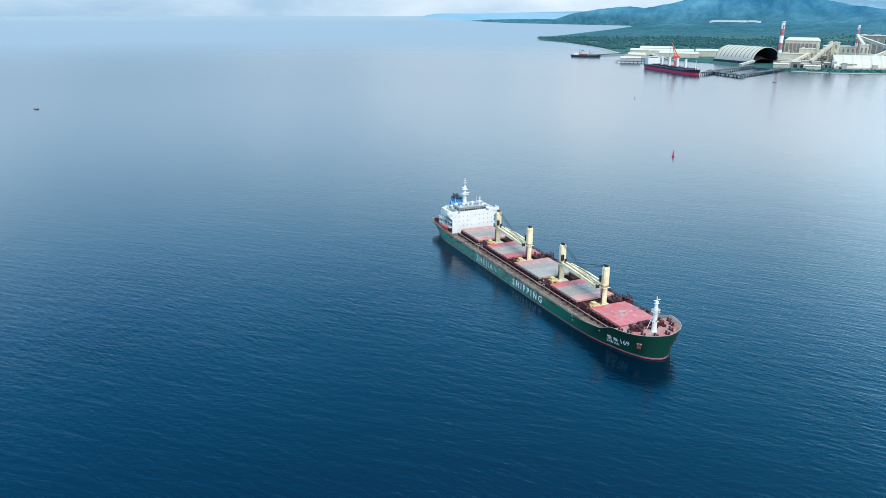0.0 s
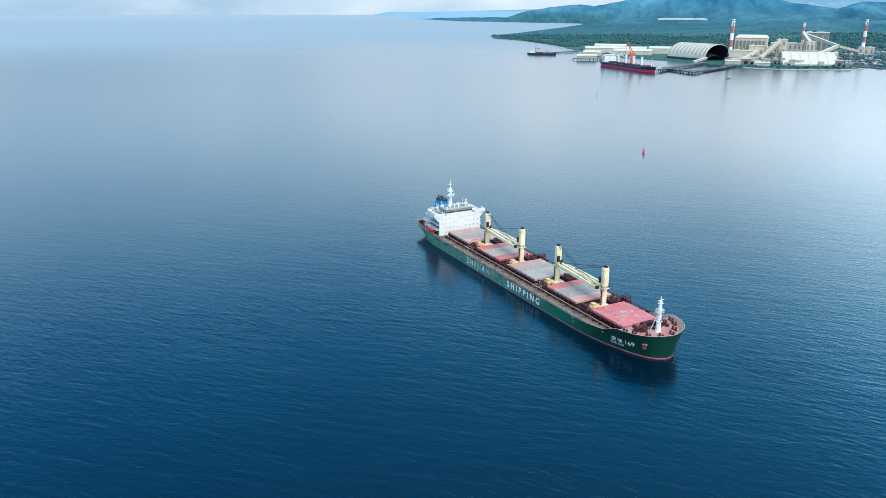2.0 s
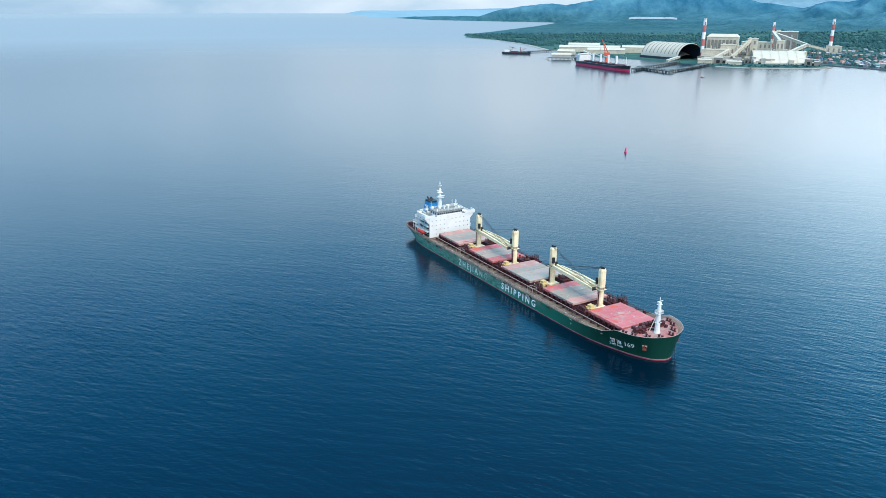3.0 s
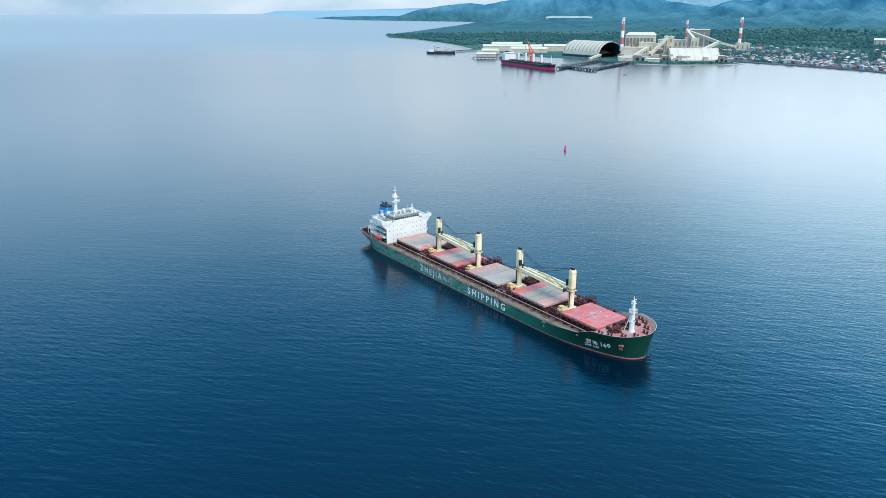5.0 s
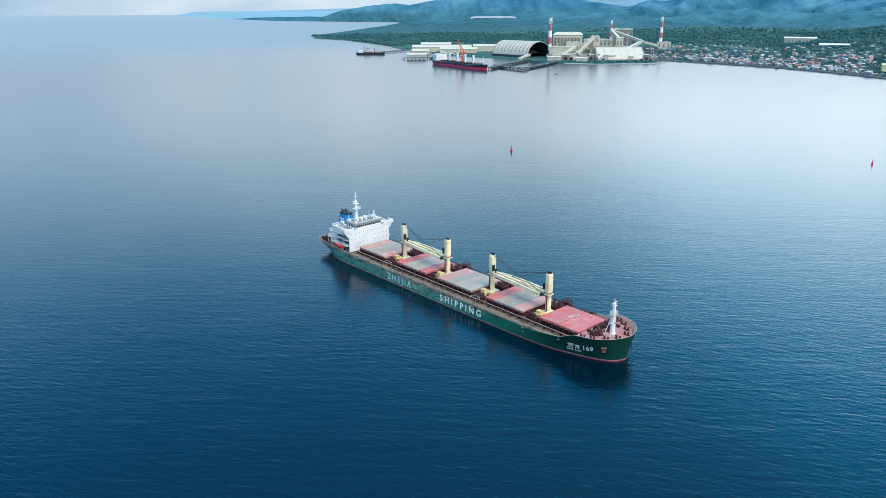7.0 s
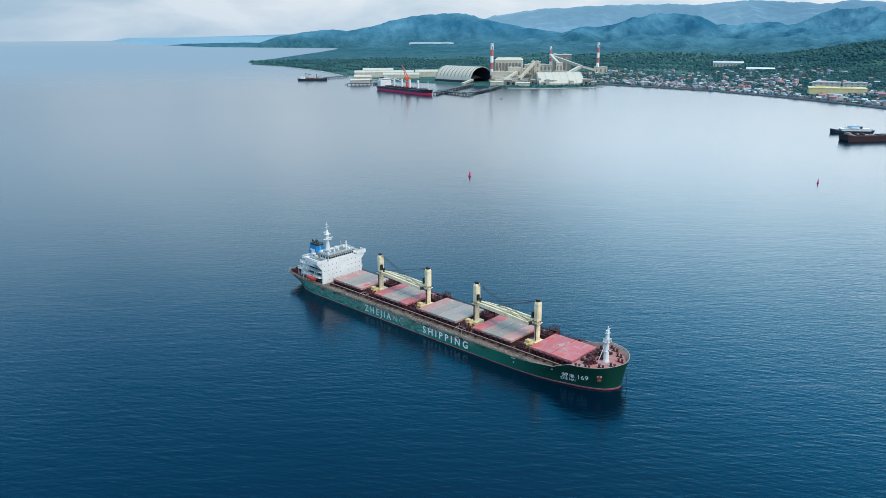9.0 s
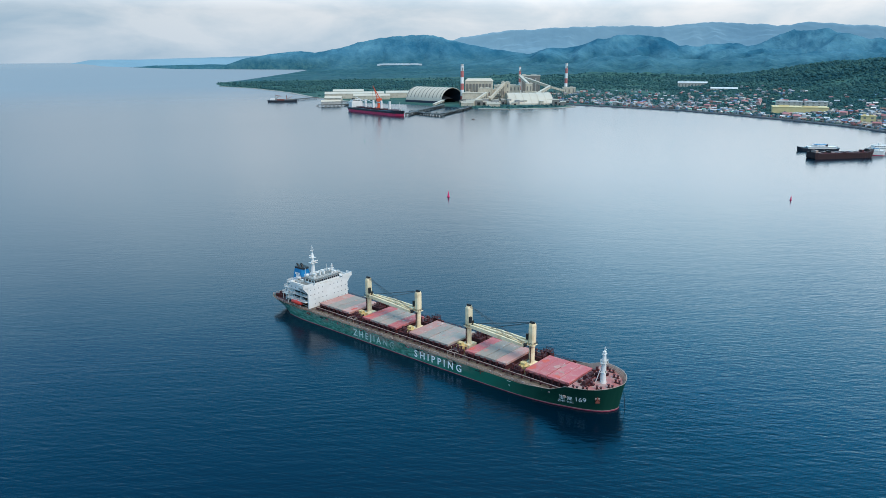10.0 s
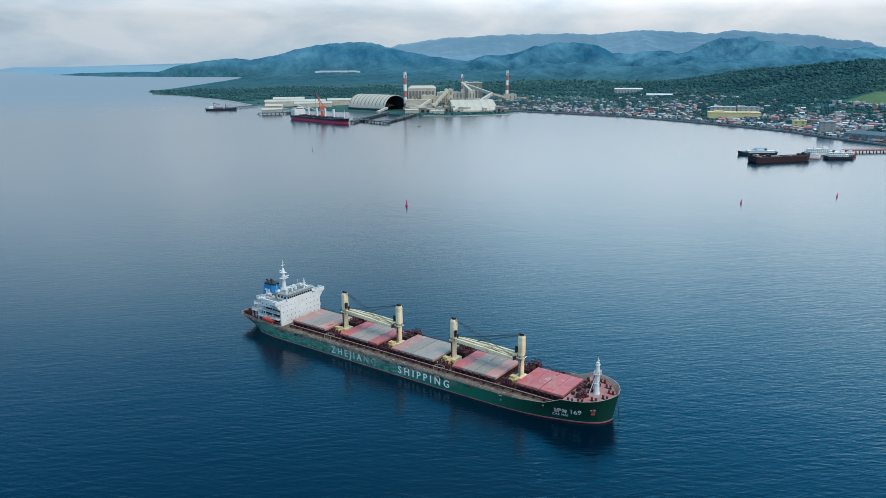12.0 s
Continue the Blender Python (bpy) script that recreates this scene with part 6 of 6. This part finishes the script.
part("bow_post", Shape().bar((36.5, 0, 7.4), (36.5, 0, 12), .4).bar((36.5, -1.2, 11), (36.5, 1.2, 11), .25), BULWARK, ob)
r4 = random.Random(9)
for j in range(14):
    x = -29 + j * 4.0 + r4.uniform(-1.5, 1.5)
    part("deck_gear", Shape().box(x, x + 1.5 + r4.random() * 2, -5 + r4.random() * 6, -1 + r4.random() * 6, 6.2, 6.6 + r4.random() ** 2 * 2.0), (BULWARK, MAROON, CONCRETE, BLACK)[j % 4], ob)
c = Shape()
for j in range(23):
    c.box(-34 + j * 3.0, -33.7 + j * 3.0, -8.62, -8.45, 0, 5.5)
part("side_frames", c, BARGE_RUST, ob)


def ferry(m, long, wide, decks, label, hull_mat, awning=None):
    ob = thing("ferry", m, label, "boat", "moored ferries")
    vessel_hull(ob, long, wide, .6, 3.0, RED_HULL if hull_mat is not BLACK_HULL else BLACK_HULL, hull_mat, bow=.25)
    for k in range(decks):
        z = 3.0 + k * 2.5
        a, b = -.44 + .05 * k, .26 - .10 * k
        tier = part("deck_tier", Shape().box(a * long, b * long, -wide * .44 + k * .4, wide * .44 - k * .4, z, z + 2.3).box(a * long - .5, b * long + .6, -wide * .47 + k * .4, wide * .47 - k * .4, z + 2.3, z + 2.5), WHITE, ob, "white passenger deck")
        n = int((b - a) * long / 2.6)
        for j in range(n):
            x = (a * long) + 1.3 + j * 2.6
            part("window", Shape().box(x - .8, x + .8, -wide * .44 + k * .4 - .05, -wide * .44 + k * .4 + .02, z + .8, z + 1.7), DARK_GLASS, tier)
    top = 3.0 + decks * 2.5
    part("wheelhouse", Shape().box(.02 * long, .14 * long, -2, 2, top, top + 2.2), WHITE, ob)
    part("mast", Shape().tube((-.05 * long, 0, top), (-.05 * long, 0, top + 6), .2, .1, 6).bar((-.05 * long, -1.5, top + 4), (-.05 * long, 1.5, top + 4), .15), WHITE, ob)
    part("funnel", Shape().box(-.25 * long, -.2 * long, -1, 1, top, top + 2.6), hull_mat, ob)
    if awning:
        part("awning", Shape().box(-.2 * long, .1 * long, -wide * .36, wide * .36, top + 2.3, top + 2.6), awning, ob, "blue awning")
    return ob


ferry(pose(642, 727, 0, 0, 0, 153), 46, 11, 1, "white ferry with a blue awning and dark hull", BLACK_HULL, BLUE)
ferry(pose(699, 655, 0, 0, 0, -27), 34, 9, 2, "white tug-like ferry with a black hull", BLACK_HULL)
ferry(pose(712, 690, 0, 0, 0, -20), 46, 11, 2, "white multi-deck ferry moored at the pier", WHITE)
ferry(pose(672, 673, 0, 0, 0, 140), 20, 6, 1, "small white launch beside the barge", WHITE, BLUE)
ferry(pose(727, 664, 0, 0, 0, -15), 20, 6, 1, "small red-hulled launch at the pier", RUST)
pier([(757, 694), (820, 673), (905, 640)], 9, 3.2, "red-brown landing pier on dark piles", top=PIER_RED)


# ---- seawall, town ----
WALL_LINE = COAST[13:23]
c = Shape()
for (ax, ay), (bx, by) in zip(WALL_LINE, WALL_LINE[1:]):
    p, q = Vector((ax - 5, ay - 3, .8)), Vector((bx - 5, by - 3, .8))
    c.bar(p, q, 7, 2.4)
    c.bar(p + Vector((-4, -2, -.8)), q + Vector((-4, -2, -.8)), 5, 2.2)
wall = single("seawall", c, SEAWALL, "dark stone seawall along the waterfront", "wall", kind="structure")
c = Shape()
for (ax, ay), (bx, by) in zip(COAST[8:12], COAST[9:13]):
    c.bar((ax, ay - 4, .35), (bx, by - 4, .35), 14, 1.3)
single("beach", c, SAND, "pale strip of shore below the plant", "beach", kind="structure")
c = Shape()
for (ax, ay), (bx, by) in zip(COAST[1:5], COAST[2:6]):
    c.bar((ax - 2, ay - 4, .2), (bx - 2, by - 4, .2), 12, .9)
single("spit_beach", c, SAND, "narrow pale beach along the wooded spit", "beach", kind="structure")


ROOFS = {"red": surface("red_sheet_roof", (0.42, 0.16, 0.16), 0.6, amount=.4, size=6, pieces=.25), "white": surface("white_sheet_roof", (0.62, 0.61, 0.60), 0.55, amount=.3, size=6, pieces=.2),
         "grey": surface("grey_sheet_roof", (0.38, 0.41, 0.44), 0.55, amount=.4, size=6, pieces=.25), "blue": surface("blue_sheet_roof", (0.14, 0.27, 0.42), 0.55, amount=.3, size=6, pieces=.25),
         "rust": surface("rusty_sheet_roof", (0.26, 0.14, 0.10), 0.7, amount=.5, size=5, pieces=.3), "green": surface("green_sheet_roof", (0.16, 0.36, 0.30), 0.6, amount=.3, size=6, pieces=.2)}
WALLS = [surface("pale_plaster", (0.42, 0.40, 0.36), .75, amount=.3, size=5, pieces=.2), surface("pink_plaster", (0.44, 0.29, 0.26), .75, amount=.3, size=5, pieces=.2),
         surface("grey_block_wall", (0.26, 0.26, 0.25), .8, amount=.4, size=5, pieces=.2), surface("blue_plaster", (0.26, 0.34, 0.40), .75, amount=.3, size=5, pieces=.2)]


def town_house(w, d, h, roof, wall, rise, label):
    ob = thing("town_house", pose(0, 0, -50), label, "house", "town houses")
    part("wall", Shape().box(-w / 2, w / 2, -d / 2, d / 2, -2, h), wall, ob)
    e = .7
    if rise:
        c = Shape().loft([[(x, -d / 2 - e, h - .2), (x, 0, h + rise), (x, d / 2 + e, h - .2), (x, 0, h + rise - .35)] for x in (-w / 2 - e, w / 2 + e)])
        c.loft([[(x, -d / 2 + .1, h), (x, 0, h + rise - .5), (x, d / 2 - .1, h)] for x in (-w / 2 + .05, w / 2 - .05)])
    else:
        c = Shape().box(-w / 2 - .3, w / 2 + .3, -d / 2 - .3, d / 2 + .3, h, h + .5).box(-w * .2, w * .1, -d * .2, d * .2, h + .5, h + 2)
    part("roof", c, roof, ob)
    for fl in range(max(1, int(h / 3))):
        for x in (-w * .28, w * .28):
            part("window", Shape().box(x - .8, x + .8, -d / 2 - .08, -d / 2 + .02, fl * 3 + 1.0, fl * 3 + 2.2), DARK_GLASS, ob)
    part("door", Shape().box(-.6, .6, -d / 2 - .08, -d / 2 + .02, 0, 2.1), PLANT_DARK, ob)
    return ob


SMALL = .74
KINDS = [(10, 8, 3.2, "red", 0, 2.2, "low house with a red sheet roof"), (11, 8, 3.4, "white", 1, 2.0, "low house with a white sheet roof"), (9, 7, 6.2, "grey", 0, 1.6, "two-storey house with a grey roof"),
         (12, 8, 3.4, "rust", 2, 2.0, "low house with a rusty sheet roof"), (10, 9, 6.4, "white", 3, 0, "flat-roofed two-storey pale house"), (12, 9, 3.6, "blue", 0, 2.2, "low house with a blue sheet roof"),
         (14, 9, 4.0, "grey", 2, 2.2, "long house with a grey sheet roof"), (9, 8, 3.2, "green", 0, 2.0, "low house with a green sheet roof"), (16, 11, 8.5, "red", 1, 2.6, "tall house with a red roof"), (15, 12, 9.5, "white", 0, 0, "pale three-storey block with a flat roof")]
protos = [town_house(w * SMALL, d * SMALL, h * .85, ROOFS[r], WALLS[k], rise * SMALL, label) for w, d, h, r, k, rise, label in KINDS]
r5 = random.Random(21)
taken, spots = [], []


def free(x, y, gap):
    return all((x - a) ** 2 + (y - b) ** 2 > (gap + g) ** 2 for a, b, g in taken)


BIG = [(1023, 1179, 55), (1110, 1232, 44), (972, 947, 14), (925, 770, 26), (930, 735, 28), (940, 850, 18), (1437, 2005, 60), (1364, 1768, 45), (1482, 1155, 100)]
taken += BIG
tries = 0
while len(spots) < 300 and tries < 30000:
    tries += 1
    k = r5.random() ** 1.25
    y = 700 + 900 * k
    x = np.interp(y, [700, 800, 925, 1048, 1182, 1328, 1455, 1600], [889, 895, 926, 926, 914, 890, 832, 770]) + 4 + (r5.random() ** 1.9) * (430 if y < 1150 else 330)
    if y > 1200 and r5.random() < .5:
        continue
    if y > 1250 and x < 850 and r5.random() < .6:
        continue
    if free(x, y, 4.2):
        taken.append((x, y, 4.2))
        spots.append((x, y))
spots.sort(key=lambda p: math.hypot(p[0], p[1]))
xs, ys = np.array([p[0] for p in spots]), np.array([p[1] for p in spots])
zs = land_height(xs[None, :], ys[None, :])[0]
for k, ((x, y), z) in enumerate(zip(spots, zs)):
    # the older low houses crowd the waterfront
    kind = r5.choice([0, 1, 1, 2, 3, 4, 5, 6, 7, 8, 9, 0, 3, 6])
    copy_thing(protos[kind], pose(x, y, max(1.2, z - .3), 0, 0, r5.choice([0, 90, 180, 270]) + r5.uniform(-20, 20) + 35))
for pr in protos:
    for o in [*pr.children_recursive, pr]:
        bpy.data.objects.remove(o)

# waterfront stalls and beached boats, too many to count
c = Shape()
for (ax, ay), (bx, by) in zip(WALL_LINE[1:], WALL_LINE[2:]):
    n = int(math.hypot(bx - ax, by - ay) / 5.5)
    for j in range(n):
        k = (j + r5.random()) / n
        x, y = ax + (bx - ax) * k + 2 + r5.random() * 9, ay + (by - ay) * k
        w, h = 1.6 + r5.random() * 2.2, 1.4 + r5.random() * 2.2
        c.box(-w, w, -w * .7, w * .7, 0, h, pose(x, y, 2.2, r5.uniform(-4, 4), 0, r5.uniform(0, 180)))
STALLS = surface("mixed_sheet_and_tarpaulin", (0.45, 0.46, 0.48), .7, amount=.3, size=4)
t = STALLS.node_tree
geo = t.nodes.new("ShaderNodeNewGeometry")
rr = t.nodes.new("ShaderNodeValToRGB")
rr.color_ramp.interpolation = "CONSTANT"
for at, col in ((0.0, (.46, .47, .48)), (.18, (.22, .24, .26)), (.42, (.13, .23, .36)), (.50, (.38, .15, .14)), (.64, (.42, .36, .29)), (.74, (.13, .11, .10))):
    e = rr.color_ramp.elements.new(at) if at else rr.color_ramp.elements[0]
    e.position, e.color = at, (*col, 1)
rr.color_ramp.elements[-1].color = (.16, .15, .15, 1)
t.links.new(geo.outputs["Random Per Island"], rr.inputs[0])
t.links.new(rr.outputs[0], t.nodes["Principled BSDF"].inputs["Base Color"])
single("waterfront_stalls", c, STALLS, "crowded mixed stalls and boats along the seawall", "stalls", kind="stuff")

# more roofs among the trees, further inland
c = Shape()
g6 = np.random.default_rng(8)
N = 26000
fx, fy = g6.uniform(760, 2100, N), g6.uniform(640, 2150, N)
fz = land_height(fx[None, :], fy[None, :])[0]
inl = coast_distance(fx, fy)
fd, faz = np.hypot(fx + 45, fy - 25), np.degrees(np.arctan2(fx + 45, fy - 25))
crowd = np.clip(1.15 - inl / 260, .24, 1) * np.where(fy < 1150, 1.0, .36) * np.clip((2350 - fd) / 500, 0, 1)
crowd *= np.clip(.75 + wave(fx, fy, 61, 130, 3) * 1.3, 0, 1.3)
good = (faz > 24) & (faz < 66) & (inl > 9) & (g6.uniform(0, 1, N) < crowd) & (fz > 1.5) & (fz < 24)
cells = set()
for a, bb, gg in taken:
    cells.add((int(a // 7), int(bb // 7)))
n = 0
for x, y, z in zip(fx[good], fy[good], fz[good]):
    if n >= 2600:
        break
    cell = (int(x // 7), int(y // 7))
    if cell in cells or any((x - a) ** 2 + (y - bb) ** 2 < gg * gg for a, bb, gg in BIG):
        continue
    cells.add(cell)
    w, dd, h = r5.uniform(2.0, 4.6), r5.uniform(2.0, 3.6), r5.uniform(2.4, 5.0)
    m = pose(x, y, z, 0, 0, r5.uniform(0, 180))
    c.box(-w, w, -dd, dd, -2, h, m)
    c.add([m @ Vector(p) for p in ((-w - .5, -dd - .5, h), (w + .5, -dd - .5, h), (w + .5, dd + .5, h), (-w - .5, dd + .5, h), (-w - .5, 0, h + 1.4), (w + .5, 0, h + 1.4))], [(0, 1, 5, 4), (2, 3, 4, 5), (0, 4, 3), (1, 2, 5)])
    n += 1
single("far_roofs", c, STALLS, "scattered house roofs among trees", "houses", kind="stuff")

block("market_hall", 986, 1174, 1060, 1112, 42, 3, 14, "pale yellow market hall with white upper floor", wall=YELLOW_WALL, top=YELLOW_WALL, rows=0, group="town blocks")
block("school_block", 1070, 1256, 1108, 1224, 16, 4, 18, "white flat-roofed block behind the market", wall=WALLS[0], top=ROOFS["white"], rows=3, group="town blocks")
block("civic_block", 1112, 1222, 1144, 1194, 16, 4, 18, "white flat-roofed block behind the market", wall=WALLS[0], top=ROOFS["white"], rows=3, group="town blocks")
block("ochre_house", 965, 955, 980, 940, 12, 3, 14, "ochre-yellow shop house near the waterfront", wall=YELLOW_WALL, top=YELLOW_WALL, rows=2, group="town blocks")
block("grey_tower_block", 925, 868, 942, 854, 14, 3, 20, "grey concrete block near the waterfront", wall=WALLS[2], top=ROOFS["grey"], rows=4, group="town blocks")
block("terminal_shed", 899, 806, 906, 735, 46, 2.5, 10, "dark-roofed ferry terminal on the waterfront", roof=3, wall=WALLS[2], top=surface("dark_slate_roof", (.07, .09, .11), .6, amount=.3, size=8), rows=1, group="town blocks")
block("terminal_shed", 898, 728, 900, 668, 40, 2.5, 10, "dark-roofed ferry terminal on the waterfront", roof=3, wall=WALLS[2], top=surface("dark_sheet_roof", (.08, .10, .12), .6, amount=.3, size=8), rows=1, group="town blocks")
block("long_hall", 1402, 2032, 1472, 1978, 40, 8, 24, "long white industrial hall among the trees", roof=3, wall=WALLS[0], top=ROOFS["white"], rows=1, group="town blocks")
block("long_hall", 1336, 1792, 1392, 1746, 30, 10, 17, "long white low hall among the trees", roof=3, wall=WALLS[0], top=ROOFS["white"], rows=1, group="town blocks")

meadow = polar_sheet("meadow", np.linspace(50.0, 57.0, 50), np.linspace(1790, 2010, 28), GRASS, lambda x, y: land_height(x, y) + np.maximum(-2, .5 - 4 * np.maximum(0, ((x - 1482) / 100) ** 2 + ((y - 1155) / 66) ** 2 - .8)))
tagged(meadow, "bright green grassy clearing on the slope", "meadow", kind="structure")

# pale river flat far inland
def flat_height(x, y):
    d = np.hypot(x - CENTRE[0], y - CENTRE[1])
    h = land_height(x, y)
    return h * 0.75 + np.percentile(h, 40) * 0.25 + 1.2 + (d - 5380) * 0.007


flat = polar_sheet("sand_flat", np.linspace(13.6, 17.0, 50), np.linspace(5380, 5530, 4), PALE_FLAT, flat_height, None)
tagged(flat, "pale sand flat far inland", "sand", kind="structure")


# ---- woods: clumped crowns, countless ----
def woods():
    g = np.random.default_rng(4)
    # a few crown shapes: several uneven lumps each
    shapes = []
    for k in range(6):
        s = Shape()
        for j in range(2):
            a, rad = g.uniform(0, math.tau), g.uniform(.35, .75) * (j > 0)
            s.ball((rad * math.cos(a), rad * math.sin(a), .32 + g.uniform(-.2, .35)), g.uniform(.35, .7), g.uniform(.35, .7), g.uniform(.3, .75), 5 - j, 3 if j == 0 else 2)
        v = np.array(s.v)
        v += g.normal(0, .09, v.shape)
        shapes.append((v, s.f))
    count = 210000
    az = g.uniform(-2, 64, count)
    d = np.sqrt(g.uniform(1000 ** 2, 3390 ** 2, count))
    # more of them between the houses
    az[:26000], d[:26000] = g.uniform(28, 63, 26000), g.uniform(1080, 2100, 26000)
    x, y = CENTRE[0] + np.sin(np.radians(az)) * d, CENTRE[1] + np.cos(np.radians(az)) * d
    h = land_height(x[None, :], y[None, :])[0]
    inland = coast_distance(x, y)
    dense = .55 + .6 * wave(x, y, 91, 170, 3)
    dense = np.where(h > 22, dense + .38, dense)
    plant = (x > 235) & (x < 830) & (y > 1560) & (y < 1990) & (inland < 420)
    dense = np.where(plant, dense - .42, dense)
    dense = np.where(x < 330, .35 + .9 * wave(x, y, 93, 120, 3) + np.clip((inland - 60) / 150, 0, .6), dense)
    town = (x > 850) & (inland < 330) & (h < 22)
    dense = np.where(town, np.maximum(dense, .8), dense)
    dense = dense * np.clip((3390 - d) / 800, 0.05, 1)
    ok = (h > 1.4) & (inland > 7) & (g.uniform(0, 1, count) < dense)
    # a grassy clearing on the slope
    ok &= ((x - 1482) / 110) ** 2 + ((y - 1155) / 75) ** 2 > 1
    big = [(520, 1740, 62), (570, 1730, 60), (600, 1690, 60), (450, 1790, 70), (630, 1600, 60), (680, 1590, 30), (340, 1985, 90), (490, 1950, 85), (700, 1790, 55), (770, 1800, 40), (560, 1660, 50), (690, 1650, 25), (740, 1720, 50), (946, 1928, 20), (1023, 1164, 48), (1105, 1230, 42), (1437, 2010, 46), (1364, 1775, 36), (925, 745, 60), (400, 1735, 60), (500, 1690, 55)]
    for a, b, r in big:
        ok &= (x - a) ** 2 + (y - b) ** 2 > r * r
    x, y, h, d = x[ok], y[ok], h[ok], d[ok]
    # keep clear of the houses
    grid = {}
    for a, b, r in taken:
        grid.setdefault((int(a // 20), int(b // 20)), []).append((a, b))
    keep = np.ones(len(x), bool)
    for i in range(len(x)):
        if x[i] < 760:
            continue
        cx, cy = int(x[i] // 20), int(y[i] // 20)
        for u in (-1, 0, 1):
            for w in (-1, 0, 1):
                for a, b in grid.get((cx + u, cy + w), ()):
                    if (a - x[i]) ** 2 + (b - y[i]) ** 2 < 36:
                        keep[i] = False
    x, y, h, d = x[keep][:70000], y[keep][:70000], h[keep][:70000], d[keep][:70000]
    verts, faces, base = [], [], 0
    kinds = g.integers(0, 6, len(x))
    for k, (v, f) in enumerate(shapes):
        sel = np.where(kinds == k)[0]
        if not len(sel):
            continue
        size = np.minimum(g.lognormal(1.02, .44, len(sel)), 5.6) * np.where(d[sel] > 2300, 1.45, 1.0) * np.where(h[sel] > 20, 1.2, 1.0)
        turn = g.uniform(0, math.tau, len(sel))
        c, s = np.cos(turn), np.sin(turn)
        px = (v[None, :, 0] * c[:, None] - v[None, :, 1] * s[:, None]) * size[:, None] + x[sel][:, None]
        py = (v[None, :, 0] * s[:, None] + v[None, :, 1] * c[:, None]) * size[:, None] + y[sel][:, None]
        pz = (v[None, :, 2] * size[:, None] * g.uniform(.5, .9, len(sel))[:, None]) + h[sel][:, None] - .5
        px, py, pz2 = place_far(px, py, pz)
        verts.append(np.stack([px, py, pz2], -1).reshape(-1, 3))
        quads = [q for q in f if len(q) == 4]
        q = np.array(quads)
        faces.append((q[None] + (base + np.arange(len(sel)) * len(v))[:, None, None]).reshape(-1, 4))
        base += len(sel) * len(v)
    verts, faces = np.concatenate(verts), np.concatenate(faces)
    me = bpy.data.meshes.new("woods")
    me.vertices.add(len(verts))
    me.vertices.foreach_set("co", verts.ravel())
    me.loops.add(faces.size)
    me.loops.foreach_set("vertex_index", faces.ravel())
    me.polygons.add(len(faces))
    me.polygons.foreach_set("loop_start", np.arange(0, faces.size, 4))
    me.polygons.foreach_set("loop_total", np.full(len(faces), 4))
    me.polygons.foreach_set("use_smooth", np.full(len(faces), True))
    me.update()
    me.materials.append(FOREST)
    tagged(new("woods", me), "dense dark green tropical woods along the shore and slope", "woods", kind="stuff")


woods()
